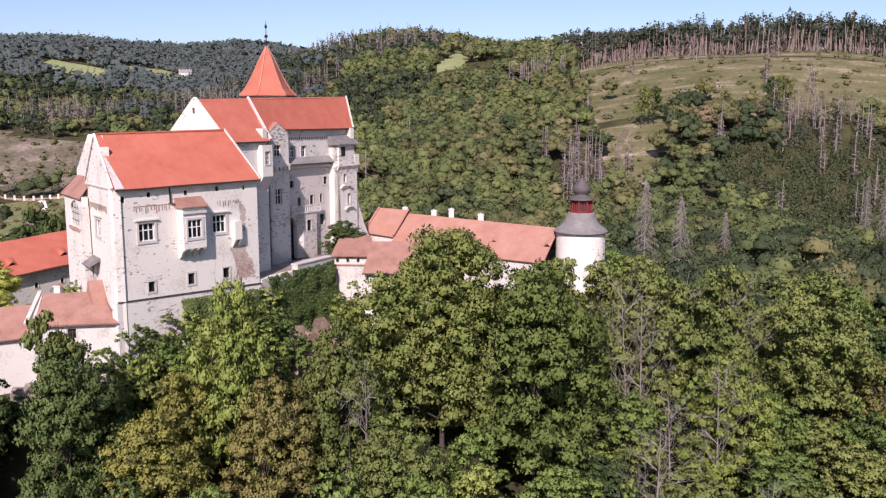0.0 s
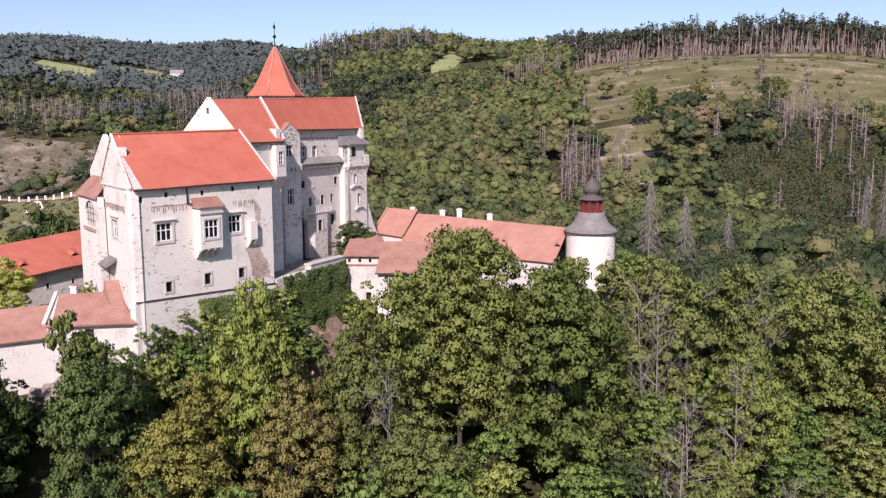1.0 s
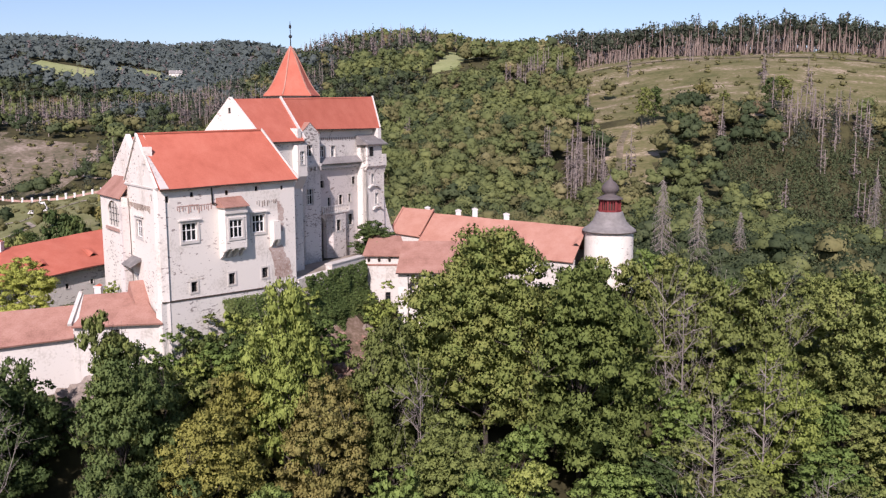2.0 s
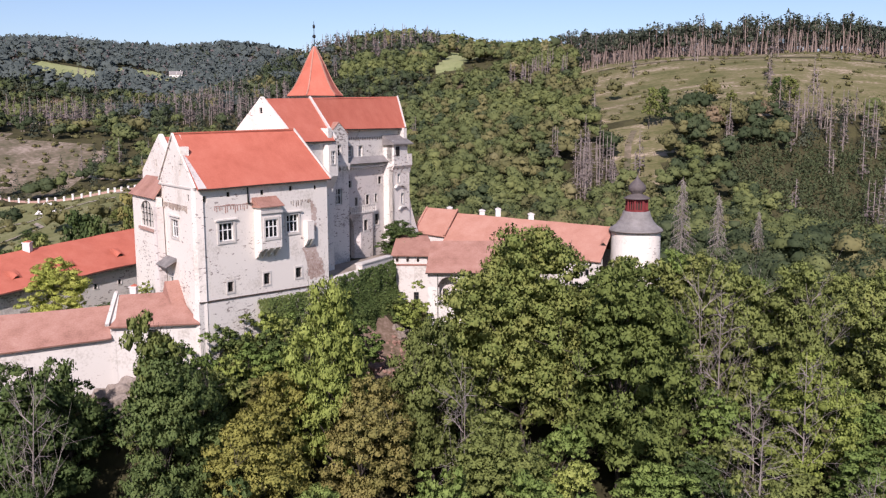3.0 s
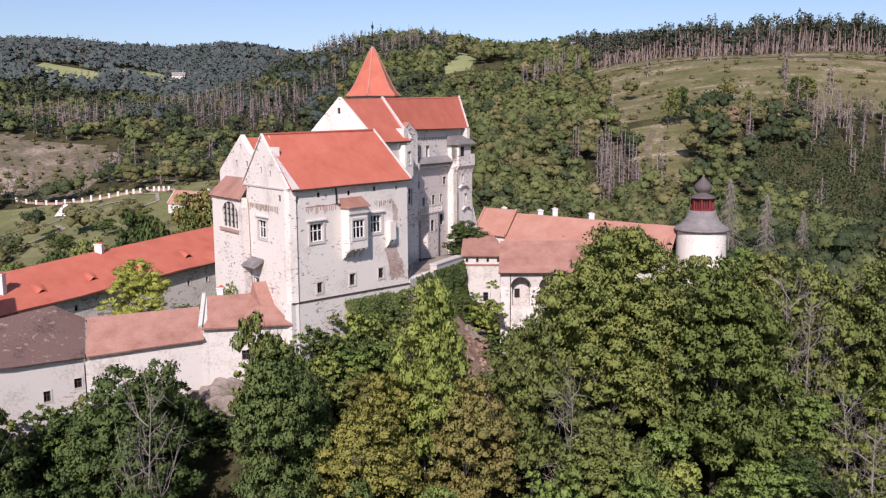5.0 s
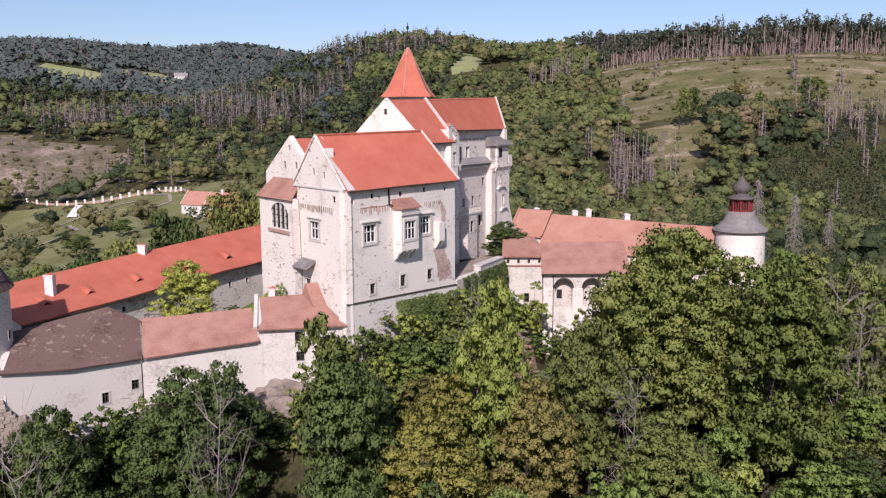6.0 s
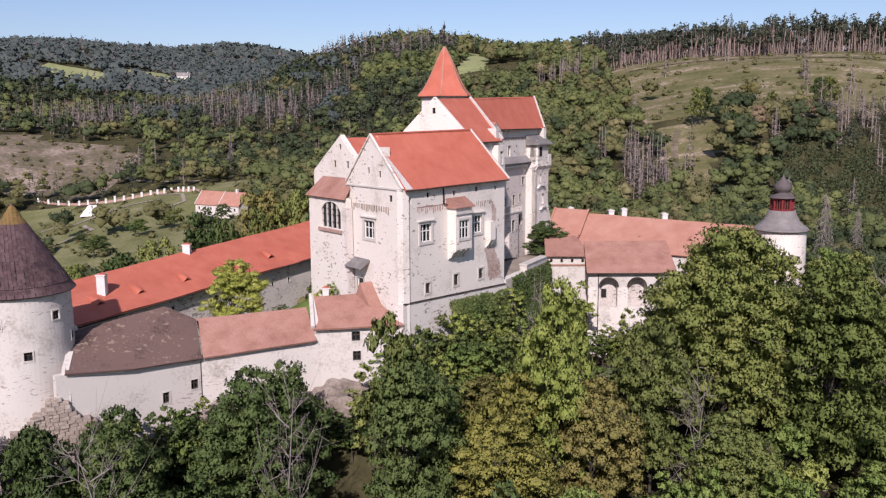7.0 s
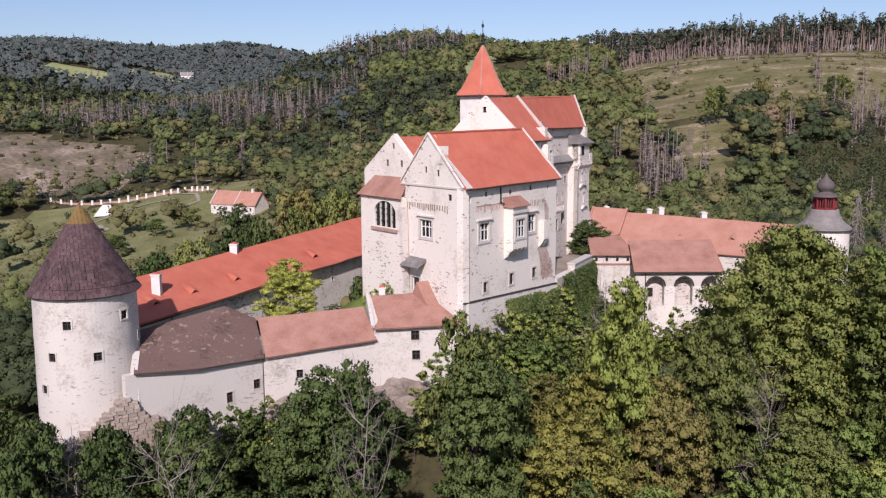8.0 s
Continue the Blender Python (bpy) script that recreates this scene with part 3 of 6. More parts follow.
part("wall", panel(FG, 0, 13.4, 48, 57.8, gq, [slope((0, 52.5), (6.9, 57.75)), slope((6.9, 57.75), (13.4, 53.4))], thick=0.7), PLASTER, palace)
for h in gq:
    window(palace, FG, *h, (2, 2), rim=0, bar_w=0.06, frame=WOOD_DARK)
bm = bmesh.new()
bar(bm, FG.p(0, -0.35, 52.6), FG.p(6.9, -0.35, 57.9), 0.5, 0.14)
bar(bm, FG.p(6.9, -0.35, 57.9), FG.p(13.5, -0.35, 53.5), 0.5, 0.14)
part("gable_coping", bm, PLASTER, palace)
FGs = Frame(FG.p(13.4, 0, 0), (-36, 121), -1)
part("wall", panel(FGs, 0.7, FGs.length, 31, 53.4, (), thick=0.7), PLASTER, palace)
# roofs
apex, end = FL.p(6.0, 0.0, 58.1), Vector((-26.9, 106.8, 58.4))
eL, eR = FF.p(0.1, 0.45, 52.38), FF.p(20.75, 0.45, 52.5)
bm = bmesh.new()
prism(bm, [eL + Vector((0, 0, 0.05)), eL.lerp(eR, 0.055) + Vector((0, 0, 0.04)), eL.lerp(apex, 0.55) + FF.u * 0.35 + Vector((0, 0, 0.05)), eL.lerp(apex, 0.6) + Vector((0, 0, 0.05))], (0, 0, 0.06))
part("verge_mortar", bm, PLASTER_STAIN_SHADE, palace, "grey mortar fillet along the roof's edge")
part("roof", slab([eL, eR, end, apex], 0.2, (20, 8), 0.06), TILE_RED, palace, "bright red clay tile roof")
bL, bR = FL.p(11.0, -0.3, 53.0), Vector((-30.5, 113.0, 53.0))
part("roof", slab([bL, bR, end, apex], 0.2, (16, 6), 0.06, 3), TILE_RED, palace)
bm = bmesh.new()
bar(bm, eR + Vector((0.1, 0, 0.1)), end + Vector((0.1, 0, 0.12)), 0.22, 0.2)
part("verge", bm, TRIM, palace)
bm = bmesh.new()
bar(bm, eL + Vector((0, 0, -0.1)), eR + Vector((0, 0, -0.1)), 0.22, 0.16)
part("gutter", bm, WOOD_DARK, palace)
bm = bmesh.new()
bar(bm, apex + Vector((0, 0, 0.05)), end + Vector((0, 0, 0.05)), 0.3, 0.16)
part("ridge_tiles", bm, TILE_RED, palace)
q0, q1 = FG.p(6.9, -0.6, 57.6), Vector((-30.5, 117.5, 57.4))
part("roof", slab([FG.p(13.6, -0.5, 53.4), Vector((-35.5, 121.5, 53.4)), q1, q0], 0.2, (14, 6), 0.05, 5), TILE_RED, palace)
part("roof", slab([FG.p(0.2, -0.6, 52.6), Vector((-28, 112, 52.8)), q1, q0], 0.2, (14, 6), 0.05, 7), TILE_RED, palace)
part("wall", panel(Frame(R, (-27.6, 115.0)), 0.0, 8.8, 31, 52.4, (), thick=0.7), PLASTER_GREY, palace)

# ---- the upper palace ----
upper = thing("palace", (-22, 122, 40), "tall grey plastered rear palace under a steep red roof", "castle palace")
U0, U1 = (-28.2, 104.3), (-22.8, 112.7)
F1 = Frame(U0, U1)
part("wall", panel(F1, 3, 10, 38, 56.9, (), thick=0.7), PLASTER_GREY, upper)
F1s = Frame(U1, (-25.5, 114.5))
part("wall", panel(F1s, 0.0, 3.0, 38, 58.5, (), thick=0.7), PLASTER_GREY, upper)
S0, S1 = (-25.0, 115.2), (-13.6, 133.0)
F2 = Frame(S0, S1)
F2u = Frame(F2.p(0, -1.15, 0), F2.p(F2.length, -1.15, 0))
up_holes = [(8.0, 9.0, 54.3, 55.9), (10.4, 11.4, 54.3, 55.9)]
part("wall", panel(F2u, 0, F2.length, 53.0, 58.3, up_holes, thick=0.75), PLASTER_GREY, upper)
low_holes = [(7.9, 8.7, 50.0, 51.0), (15.2, 16.0, 50.1, 51.2), (14.3, 14.9, 47.5, 48.7), (16.6, 17.2, 47.5, 48.7), (12.1, 12.9, 47.2, 48.7), (9.5, 10.1, 47.0, 48.5), (14.2, 15.2, 44.1, 45.7)]
recess = (5.3, 9.2, 36.5, 46.0)
# the low wall's colour holds its stains and some of its shade
part("wall", panel(F2, 0, F2.length, 36, 53.0, low_holes + [recess], thick=0.7, d=-1.2), PLASTER_STAIN_SHADE, upper)
bm = bmesh.new()
for side in (-1, 1):
    # spandrels that round off the head of the recess
    ring = [(7.25 + side * 1.95 * math.cos(math.pi / 2 * k / 8), 44.2 + 1.8 * math.sin(math.pi / 2 * k / 8)) for k in range(9)] + [(7.25 + side * 1.95, 46.0)]
    prism(bm, [F2.p(u, -1.25, z) for u, z in ring], F2.n * -0.6)
part("recess_arch", bm, PLASTER_STAIN_SHADE, upper, "deep round-headed recess")
bm = bmesh.new()
box(bm, F2, 4.6, 9.9, -4.3, -4.0, 36, 47)
part("recess_back", bm, PLASTER_STAIN_SHADE, upper)
for h in up_holes:
    window(upper, F2u, *h, (2, 2), rim=0.12, deep=0.3)
for h in low_holes:
    window(upper, F2, *h, (1, 2), rim=0.14, d=-1.2, frame=WOOD_DARK, bar_w=0.06)
part("pent_roof", slab([F2.p(6.5, -0.2, 53.4), F2.p(17.3, -0.2, 53.4), F2.p(17.3, -1.13, 54.3), F2.p(7.4, -1.13, 54.3)], 0.14, (10, 3), 0.04, 9), SHINGLE_GREY, upper, "grey shingled pent roof along the wall")
u = 7.5
while u < 20.3:
    tooth(upper, F2u, u, 0.16, 57.1 - rng.uniform(0.2, 0.5), 57.1, RUBBLE, 0.06)
    u += 0.42
bm = bmesh.new()
box(bm, F2, 6.4, 17.4, -1.19, -0.8, 52.75, 53.0)
table = part("corbel_table", bm, PLASTER_GREY, upper, "corbels that carry the upper floor")
for k in range(18):
    bm = bmesh.new()
    box(bm, F2, 6.6 + k * 0.61, 6.8 + k * 0.61, -1.19, -0.88, 52.45, 52.748)
    part("corbel", bm, PLASTER_GREY, table)
# ridge and roof planes
ug, ur = Vector((-30.9, 109.6, 62.2)), Vector((-15.2, 136.3, 63.1))
mid = ug.lerp(ur, 0.30)
part("roof", slab([F1.p(2.5, 0.35, 56.9), F1.p(10.2, 0.35, 56.9), mid, ug], 0.2, (10, 6), 0.05, 11), TILE_RED, upper, "bright red clay tile roof")
part("roof", slab([F2.p(1.0, -0.55, 58.3), F2.p(F2.length + 0.4, -0.55, 58.3), ur, mid], 0.2, (14, 6), 0.05, 13), TILE_RED, upper)
bk = Vector((-0.84, 0.54, 0)) * 6
part("roof", slab([ug + bk + Vector((0, 0, -5.2)), ur + bk + Vector((0, 0, -5.2)), ur, ug], 0.2, (14, 6), 0.05, 15), TILE_RED, upper)
bm = bmesh.new()
bar(bm, F1.p(10.25, 0.45, 57.1), mid + Vector((0, 0, 0.12)), 0.28, 0.3)
part("fire_wall", bm, TRIM, upper)
bm = bmesh.new()
bar(bm, F2.p(F2.length + 0.45, -0.5, 58.4), ur + Vector((0.1, 0, 0.1)), 0.22, 0.2)
part("verge", bm, TRIM, upper)
bm = bmesh.new()
bar(bm, F2.p(1.0, -0.5, 58.2), F2.p(F2.length, -0.5, 58.2), 0.2, 0.16)
bar(bm, F1.p(2.5, 0.4, 56.8), F1.p(10.2, 0.4, 56.8), 0.2, 0.16)
part("gutter", bm, WOOD_DARK, upper)
# gable towards the court
FU = Frame(F1.p(2.6, 0.3, 0), F1.p(2.6, -11.5, 0), -1)
gu = [(5.3, 5.75, 60.4, 61.1), (3.6, 4.05, 57.6, 58.2), (7.3, 7.75, 57.5, 58.1)]
part("wall", panel(FU, 0, 11.6, 50, 62.4, gu, [slope((0, 56.9), (5.5, 62.3)), slope((5.5, 62.3), (11.6, 56.6))], thick=0.6), PLASTER, upper)
for h in gu:
    window(upper, FU, *h, (1, 1), rim=0, bar_w=0.06, frame=WOOD_DARK)
bm = bmesh.new()
bar(bm, FU.p(0, -0.3, 57.0), FU.p(5.5, -0.3, 62.4), 0.45, 0.14)
bar(bm, FU.p(5.5, -0.3, 62.4), FU.p(11.7, -0.3, 56.7), 0.45, 0.14)
part("gable_coping", bm, PLASTER, upper)
# closing walls behind
for a, b, z in (((-13.6, 133.0), (-20, 138), 58.3), ((-36, 112), (-20, 138), 57.0)):
    part("wall", panel(Frame(a, b), 0, Frame(a, b).length, 34, z, (), thick=0.7), PLASTER_GREY, upper)
# gabled turret with a window
FT = Frame(F2.p(2.7, 0.0, 0), F2.p(6.56, 0.0, 0))
th = [(1.0, 2.3, 54.6, 56.2), (1.0, 2.2, 48.0, 50.2)]
part("turret_wall", panel(FT, 0, 3.86, 38, 59.2, th, [slope((0, 57.7), (1.9, 59.2)), slope((1.9, 59.2), (3.86, 57.7))], thick=0.5), PLASTER_GREY, upper, "narrow gabled turret")
for h in th:
    window(upper, FT, *h, (2, 2), rim=0.16)
for a, b in ((FT.p(3.86, 0, 0), FT.p(3.86, -4, 0)), (FT.p(0, -4, 0), FT.p(0, 0, 0))):
    Fs = Frame(a, b)
    part("turret_wall", panel(Fs, 0.5, 4, 38, 57.7, (), thick=0.45), PLASTER_GREY, upper)
part("turret_roof", slab([FT.p(-0.1, 0, 57.75), FT.p(-0.1, -5, 57.75), FT.p(1.93, -5, 59.3), FT.p(1.93, 0, 59.3)], 0.15, (4, 3)), TILE_PINK, upper)
part("turret_roof", slab([FT.p(3.96, 0, 57.75), FT.p(3.96, -5, 57.75), FT.p(1.93, -5, 59.3), FT.p(1.93, 0, 59.3)], 0.15, (4, 3)), TILE_PINK, upper)
bm = bmesh.new()
box(bm, FT, -0.05, 3.9, 0.003, 0.3, 53.2, 53.6)
tc = part("turret_corbel", bm, PLASTER_GREY, upper)
for k in range(5):
    bm = bmesh.new()
    box(bm, FT, 0.1 + k * 0.85, 0.4 + k * 0.85, 0.003, 0.28, 52.6, 53.198)
    part("corbel", bm, PLASTER_GREY, tc)
# corner oriel of the first section
bm = bmesh.new()
FO = Frame(F1.p(8.2, 0.9, 0), F1.p(10.0, 0.9, 0))
orl = part("oriel", panel(FO, 0, 1.8, 52.8, 56.4, [(0.45, 1.3, 53.9, 55.6)], thick=0.3), PLASTER, upper, "pale corner oriel on a tapered corbel")
window(orl, FO, 0.45, 1.3, 53.9, 55.6, (2, 3), rim=0.1, deep=0.2)
bm = bmesh.new()
prism(bm, [F1.p(8.2, 0.003, 50.8), F1.p(8.2, 0.9, 52.4), F1.p(8.2, 0.9, 52.8), F1.p(8.2, 0.003, 52.8)], F1.u * 1.8)
part("corbel", bm, PLASTER, orl)
for u in (8.2, 9.7):
    bm = bmesh.new()
    box(bm, F1, u, u + 0.3, 0.003, 0.6, 52.8, 56.4)
    part("oriel_side", bm, PLASTER, orl)
# end tower of the rear palace with stacked oriels
FE = Frame(F2.p(16.6, 0.4, 0), F2.p(21.3, 0.4, 0))
eh = [(1.35, 2.05, 50.2, 51.5), (2.25, 3.0, 46.9, 48.5), (1.35, 1.75, 43.7, 44.3)]
et = part("end_tower", panel(FE, 0, 4.6, 36, 52.6, eh, thick=0.6), PLASTER, upper, "pale projecting end tower with stacked oriels")
for h in eh:
    window(et, FE, *h, (2, 2), rim=0.16)
for a, b in ((FE.p(4.6, 0, 0), FE.p(4.6, -3, 0)), (FE.p(0, -3, 0), FE.p(0, 0, 0))):
    Fs = Frame(a, b)
    bm = panel(Fs, 0.0 if b[0] > a[0] else 0.6, 3, 36, 56.5, (), thick=0.55)
    part("end_wall", bm, PLASTER_GREY, et)
bm = bmesh.new()
for k, (u0, u1) in enumerate(((-0.1, 1.4), (1.5, 3.0), (3.1, 4.8))):
    prism(bm, [FE.p(u0, 0.003, 51.6), FE.p(u0, 0.15, 52.3), FE.p(u0, 0.4, 52.7), FE.p(u0, 0.4, 53.3), FE.p(u0, 0.003, 53.3)], FE.u * (u1 - u0))
part("corbel", bm, PLASTER, et)
bm = bmesh.new()
box(bm, FE, 0.0, 3.6, -0.9, 0.35, 53.3, 55.9)
part("upper_bay", bm, PLASTER_GREY, et, "shaded bay under a grey pent roof")
# flat near-black box in place of a window's unlit inside
bm = bmesh.new()
box(bm, FE, 0.5, 1.4, 0.353, 0.4, 54.2, 55.6)
part("bay_window", bm, ROOM_SHADE, et)
bm = bmesh.new()
prism(bm, [FE.p(-0.5, -1.4, 57.3), FE.p(-0.5, 0.8, 56.0), FE.p(-0.5, 0.8, 55.85), FE.p(-0.5, -1.4, 55.85)], FE.u * 5.1)
part("bay_roof", bm, SHINGLE_GREY, et)
bm = bmesh.new()
box(bm, FE, 3.65, 4.75, -1.2, 0.4, 53.3, 54.4)
part("bay_parapet", bm, PLASTER, et)
for zz, u0, u1 in ((49.7, 0.5, 3.2), (46.4, 1.5, 3.9)):
    bm = bmesh.new()
    n = 10
    for k in range(n):
        a0, a1 = math.pi * k / n, math.pi * (k + 1) / n
        c, w, h = (u0 + u1) / 2, (u1 - u0) / 2, 0.55
        prism(bm, [FE.p(c + w * math.cos(a0), 0.003, zz - 0.3 + h * math.sin(a0)), FE.p(c + w * math.cos(a1), 0.003, zz - 0.3 + h * math.sin(a1)),
                   FE.p(c + (w - 0.28) * math.cos(a1), 0.003, zz - 0.3 + (h - 0.25) * math.sin(a1)), FE.p(c + (w - 0.28) * math.cos(a0), 0.003, zz - 0.3 + (h - 0.25) * math.sin(a0))], FE.n * 0.3)
    part("oriel_arch", bm, PLASTER_GREY, et)
bm = bmesh.new()
prism(bm, [FE.p(4.61, -0.3, 36), FE.p(8.2, -0.3, 36), FE.p(8.0, -0.3, 41.2), FE.p(6.7, -0.3, 43.4), FE.p(5.5, -0.3, 46.2), FE.p(4.61, -0.3, 49.5)], FE.n * -2.0)
part("buttress", bm, PLASTER, et, "flared buttress at the corner")
# shallow stair bay under a gallery
FSt = Frame(F2.p(9.9, -0.55, 0), F2.p(12.7, -0.5, 0))
sw = (0.75, 1.65, 43.6, 45.2)
stair = part("stair_bay", panel(FSt, 0, FSt.length, 37, 46.2, [sw], thick=0.4), PLASTER_STAIN_SHADE, upper, "shallow stair bay below the gallery")
window(stair, FSt, *sw, (1, 2), rim=0.16, frame=WOOD_DARK, bar_w=0.07)
bm = bmesh.new()
prism(bm, [F2.p(9.35, -1.19, 37), F2.p(9.89, -1.19, 37), F2.p(9.89, -0.56, 37)], (0, 0, 9.2))
prism(bm, [F2.p(12.71, -1.19, 37), F2.p(14.0, -1.19, 37), F2.p(12.71, -0.52, 37)], (0, 0, 9.2))
part("splay", bm, PLASTER_STAIN_SHADE, stair)
bm = bmesh.new()
box(bm, F2, 7.4, 13.7, -1.19, -0.4, 46.22, 46.45)
gal = part("gallery", bm, PLASTER_GREY, upper, "stone gallery with a pale parapet")
for k in range(14):
    bm = bmesh.new()
    box(bm, F2, 7.45 + k * 0.465, 7.62 + k * 0.465, -0.56, -0.42, 46.45, 47.25)
    part("baluster", bm, PLASTER_GREY, gal)
bm = bmesh.new()
box(bm, F2, 7.4, 13.7, -0.6, -0.4, 47.25, 47.4)
part("handrail", bm, PLASTER_GREY, gal)
bm = bmesh.new()
prism(bm, [F2.p(5.4, -0.9, 38), F2.p(5.4, -0.9, 42.6), F2.p(6.6, -0.9, 41.2), F2.p(6.6, -0.9, 38)], F2.n * 0.5)
part("gate_leaf", bm, BRICK_RED, upper, "red brick cheek of the gateway")

# ---- keep with its spire ----
keep = thing("keep_tower", (-28.7, 143.7, 40), "white keep tower under a red flared spire", "tower")
bm = bmesh.new()
lathe(bm, (-28.7, 143.7), [(4.2, 36), (4.0, 63.3)], 6, radians(20))
part("wall", bm, WHITE_PLAIN, keep)
bm = bmesh.new()
rings = [(4.65, 63.35), (4.62, 63.5), (3.75, 64.4), (2.95, 65.7), (2.2, 67.2), (1.45, 68.8), (0.75, 70.2), (0.12, 71.3)]
lathe(bm, (-28.7, 143.7), rings, 6, radians(20))
part("roof", bm, TILE_RED, keep, "red tiled spire with flared eaves")
for k in range(6):
    a = radians(20) + math.pi / 3 * k
    bm = bmesh.new()
    for (r0, z0), (r1, z1) in zip(rings[1:], rings[2:]):
        bar(bm, (-28.7 + r0 * math.cos(a), 143.7 + r0 * math.sin(a), z0), (-28.7 + r1 * math.cos(a), 143.7 + r1 * math.sin(a), z1), 0.2, 0.16)
    part("hip_tiles", bm, TILE_ROSE, keep)
bm = bmesh.new()
lathe(bm, (-28.7, 143.7), [(4.72, 63.2), (4.72, 63.36)], 6, radians(20))
part("eave", bm, WOOD_DARK, keep)
bm = bmesh.new()
lathe(bm, (-28.7, 143.7), [(0.1, 71.2), (0.07, 72.6), (0.28, 72.75), (0.28, 73.0), (0.06, 73.2), (0.05, 74.1), (0.2, 74.25), (0.2, 74.6), (0.05, 74.8), (0.03, 75.3)], 8)
part("finial", bm, IRON, keep, "iron finial with two knobs")


# ---- the long court wing ----
def chimney(at, z0, z1, w, owner=None, cap=TILE_RED):
    c = thing("chimney", (at[0], at[1], z0), "whitewashed brick chimney on a tiled roof", "chimney", "chimneys of the wings") if owner is None else owner
    F = Frame((at[0] - w / 2, at[1]), (at[0] + w / 2, at[1]))
    bm = bmesh.new()
    box(bm, F, 0, w, -w / 2, w / 2, z0, z1 - 0.35)
    part("shaft", bm, WHITE_PLAIN, c)
    bm = bmesh.new()
    box(bm, F, -0.08, w + 0.08, -w / 2 - 0.08, w / 2 + 0.08, z1 - 0.35, z1 - 0.2)
    part("collar", bm, WHITE_PLAIN, c)
    bm = bmesh.new()
    prism(bm, [F.p(-0.02, -w / 2 - 0.02, z1 - 0.2), F.p(w + 0.02, -w / 2 - 0.02, z1 - 0.2), F.p(w / 2, -w / 2 - 0.02, z1)], F.n * (w + 0.04))
    part("cap", bm, cap, c)
    return c


court = thing("court_wing", (-60, 105, 35), "long low court wing with a red tile roof", "wing")
FW = Frame((-69.3, 91.8), (-38.7, 143.4))
L = FW.length
wing_holes = [(u, u + 0.55, 36.9, 37.6) for u in (6.5, 13.2, 20.5, 27.5, 31.5, 35.0)]
part("wall", panel(FW, 0, L, 29, 40.2, wing_holes, [slope((0, 38.2), (L, 40.3))], thick=0.7, d=-0.5), PLASTER_GREY, court)
for h in wing_holes:
    window(court, FW, *h, (1, 1), rim=0.08, d=-0.5, frame=WOOD_DARK, bar_w=0.05)
part("roof", slab([FW.p(-0.6, 0.2, 38.3), FW.p(L, 0.2, 40.5), FW.p(L, -7.6, 44.3), FW.p(-0.2, -7.6, 41.3)], 0.2, (30, 6), 0.16, 21), TILE_RED, court, "bright red clay tile roof")
part("roof", slab([FW.p(-0.6, -15, 37.4), FW.p(L, -15, 40.5), FW.p(L, -7.6, 44.3), FW.p(-0.2, -7.6, 41.3)], 0.2, (24, 5), 0.1, 22), TILE_RED, court)
FWg = Frame(FW.p(0, -14.7, 0), FW.p(0, -0.5, 0))
part("wall", panel(FWg, 0, 14.2, 28, 41.3, (), [slope((-0.2, 37.3), (7.2, 41.2)), slope((7.2, 41.2), (14.2, 38.1))], thick=0.6, d=-0.35), WHITEWASH, court)
part("wall", panel(Frame(FW.p(L, -15, 0), FW.p(0, -15, 0)), 0, L, 26, 40.2, (), [slope((0, 40.2), (L, 37.3))], thick=0.6), PLASTER_GREY, court)
bm = bmesh.new()
bar(bm, FW.p(-0.6, 0.25, 38.05), FW.p(L, 0.25, 40.4), 0.18, 0.14)
part("gutter", bm, WOOD_DARK, court)


def roof_z(F, u, d, L, rows):
    (za, zb), (ra, rb), run, d0 = rows
    t = (d0 - d) / run
    return (za + (zb - za) * u / L) * (1 - t) + (ra + (rb - ra) * u / L) * t


def eyelid(owner, F, u, d, z, w=1.5, h=0.42, mat=TILE_RED):
    """A low swept dormer: a curved brow over a dark slot."""
    bm = bmesh.new()
    n = 8
    top, back = [], []
    for k in range(n + 1):
        s = -1 + 2 * k / n
        top.append(bm.verts.new(F.p(u + s * w / 2, d, z + h * math.cos(s * math.pi / 2) ** 1.6)))
        back.append(bm.verts.new(F.p(u + s * w / 2, d - 1.5, z + 1.0)))
    for k in range(n):
        bm.faces.new((top[k], top[k + 1], back[k + 1], back[k]))
    r = bmesh.ops.extrude_face_region(bm, geom=bm.faces[:])
    bmesh.ops.translate(bm, verts=[v for v in r["geom"] if isinstance(v, bmesh.types.BMVert)], vec=(0, 0, 0.08))
    e = part("eyelid_dormer", bm, mat, owner)
    # the slot's shade is a near-black sheet under the brow
    bm = bmesh.new()
    prism(bm, [F.p(u + s * w / 2 * 0.8, d - 0.12, z + h * 0.9 * max(0, math.cos(s * math.pi / 2)) ** 1.6 - 0.02) for s in (-1, -0.6, -0.3, 0, 0.3, 0.6, 1)] , F.n * -0.3)
    part("slot", bm, ROOM_SHADE, e)


for u in (4.3, 10.2, 17.5, 25.5, 33.5):
    z = roof_z(FW, u, -2.2, L, ((38.3, 40.5), (41.3, 44.3), 7.8, 0.2))
    eyelid(court, FW, u, -2.0, z - 0.12)
chimney(FW.p(6.2, -3.9, 0).xy, 39.0, 42.6, 0.95)
chimney(FW.p(22.8, -7.3, 0).xy, 41.4, 43.7, 0.95)

# ---- curtain buildings on the valley side ----
curtain = thing("curtain_building", (-55, 88, 31), "whitewashed curtain building with brown and pink roofs", "curtain wall")
A1, A2, A3 = (-65.3, 77.9), (-55.3, 86.2), (-44.3, 90.1)
G1, G2 = Frame(A1, A2), Frame(A2, A3)
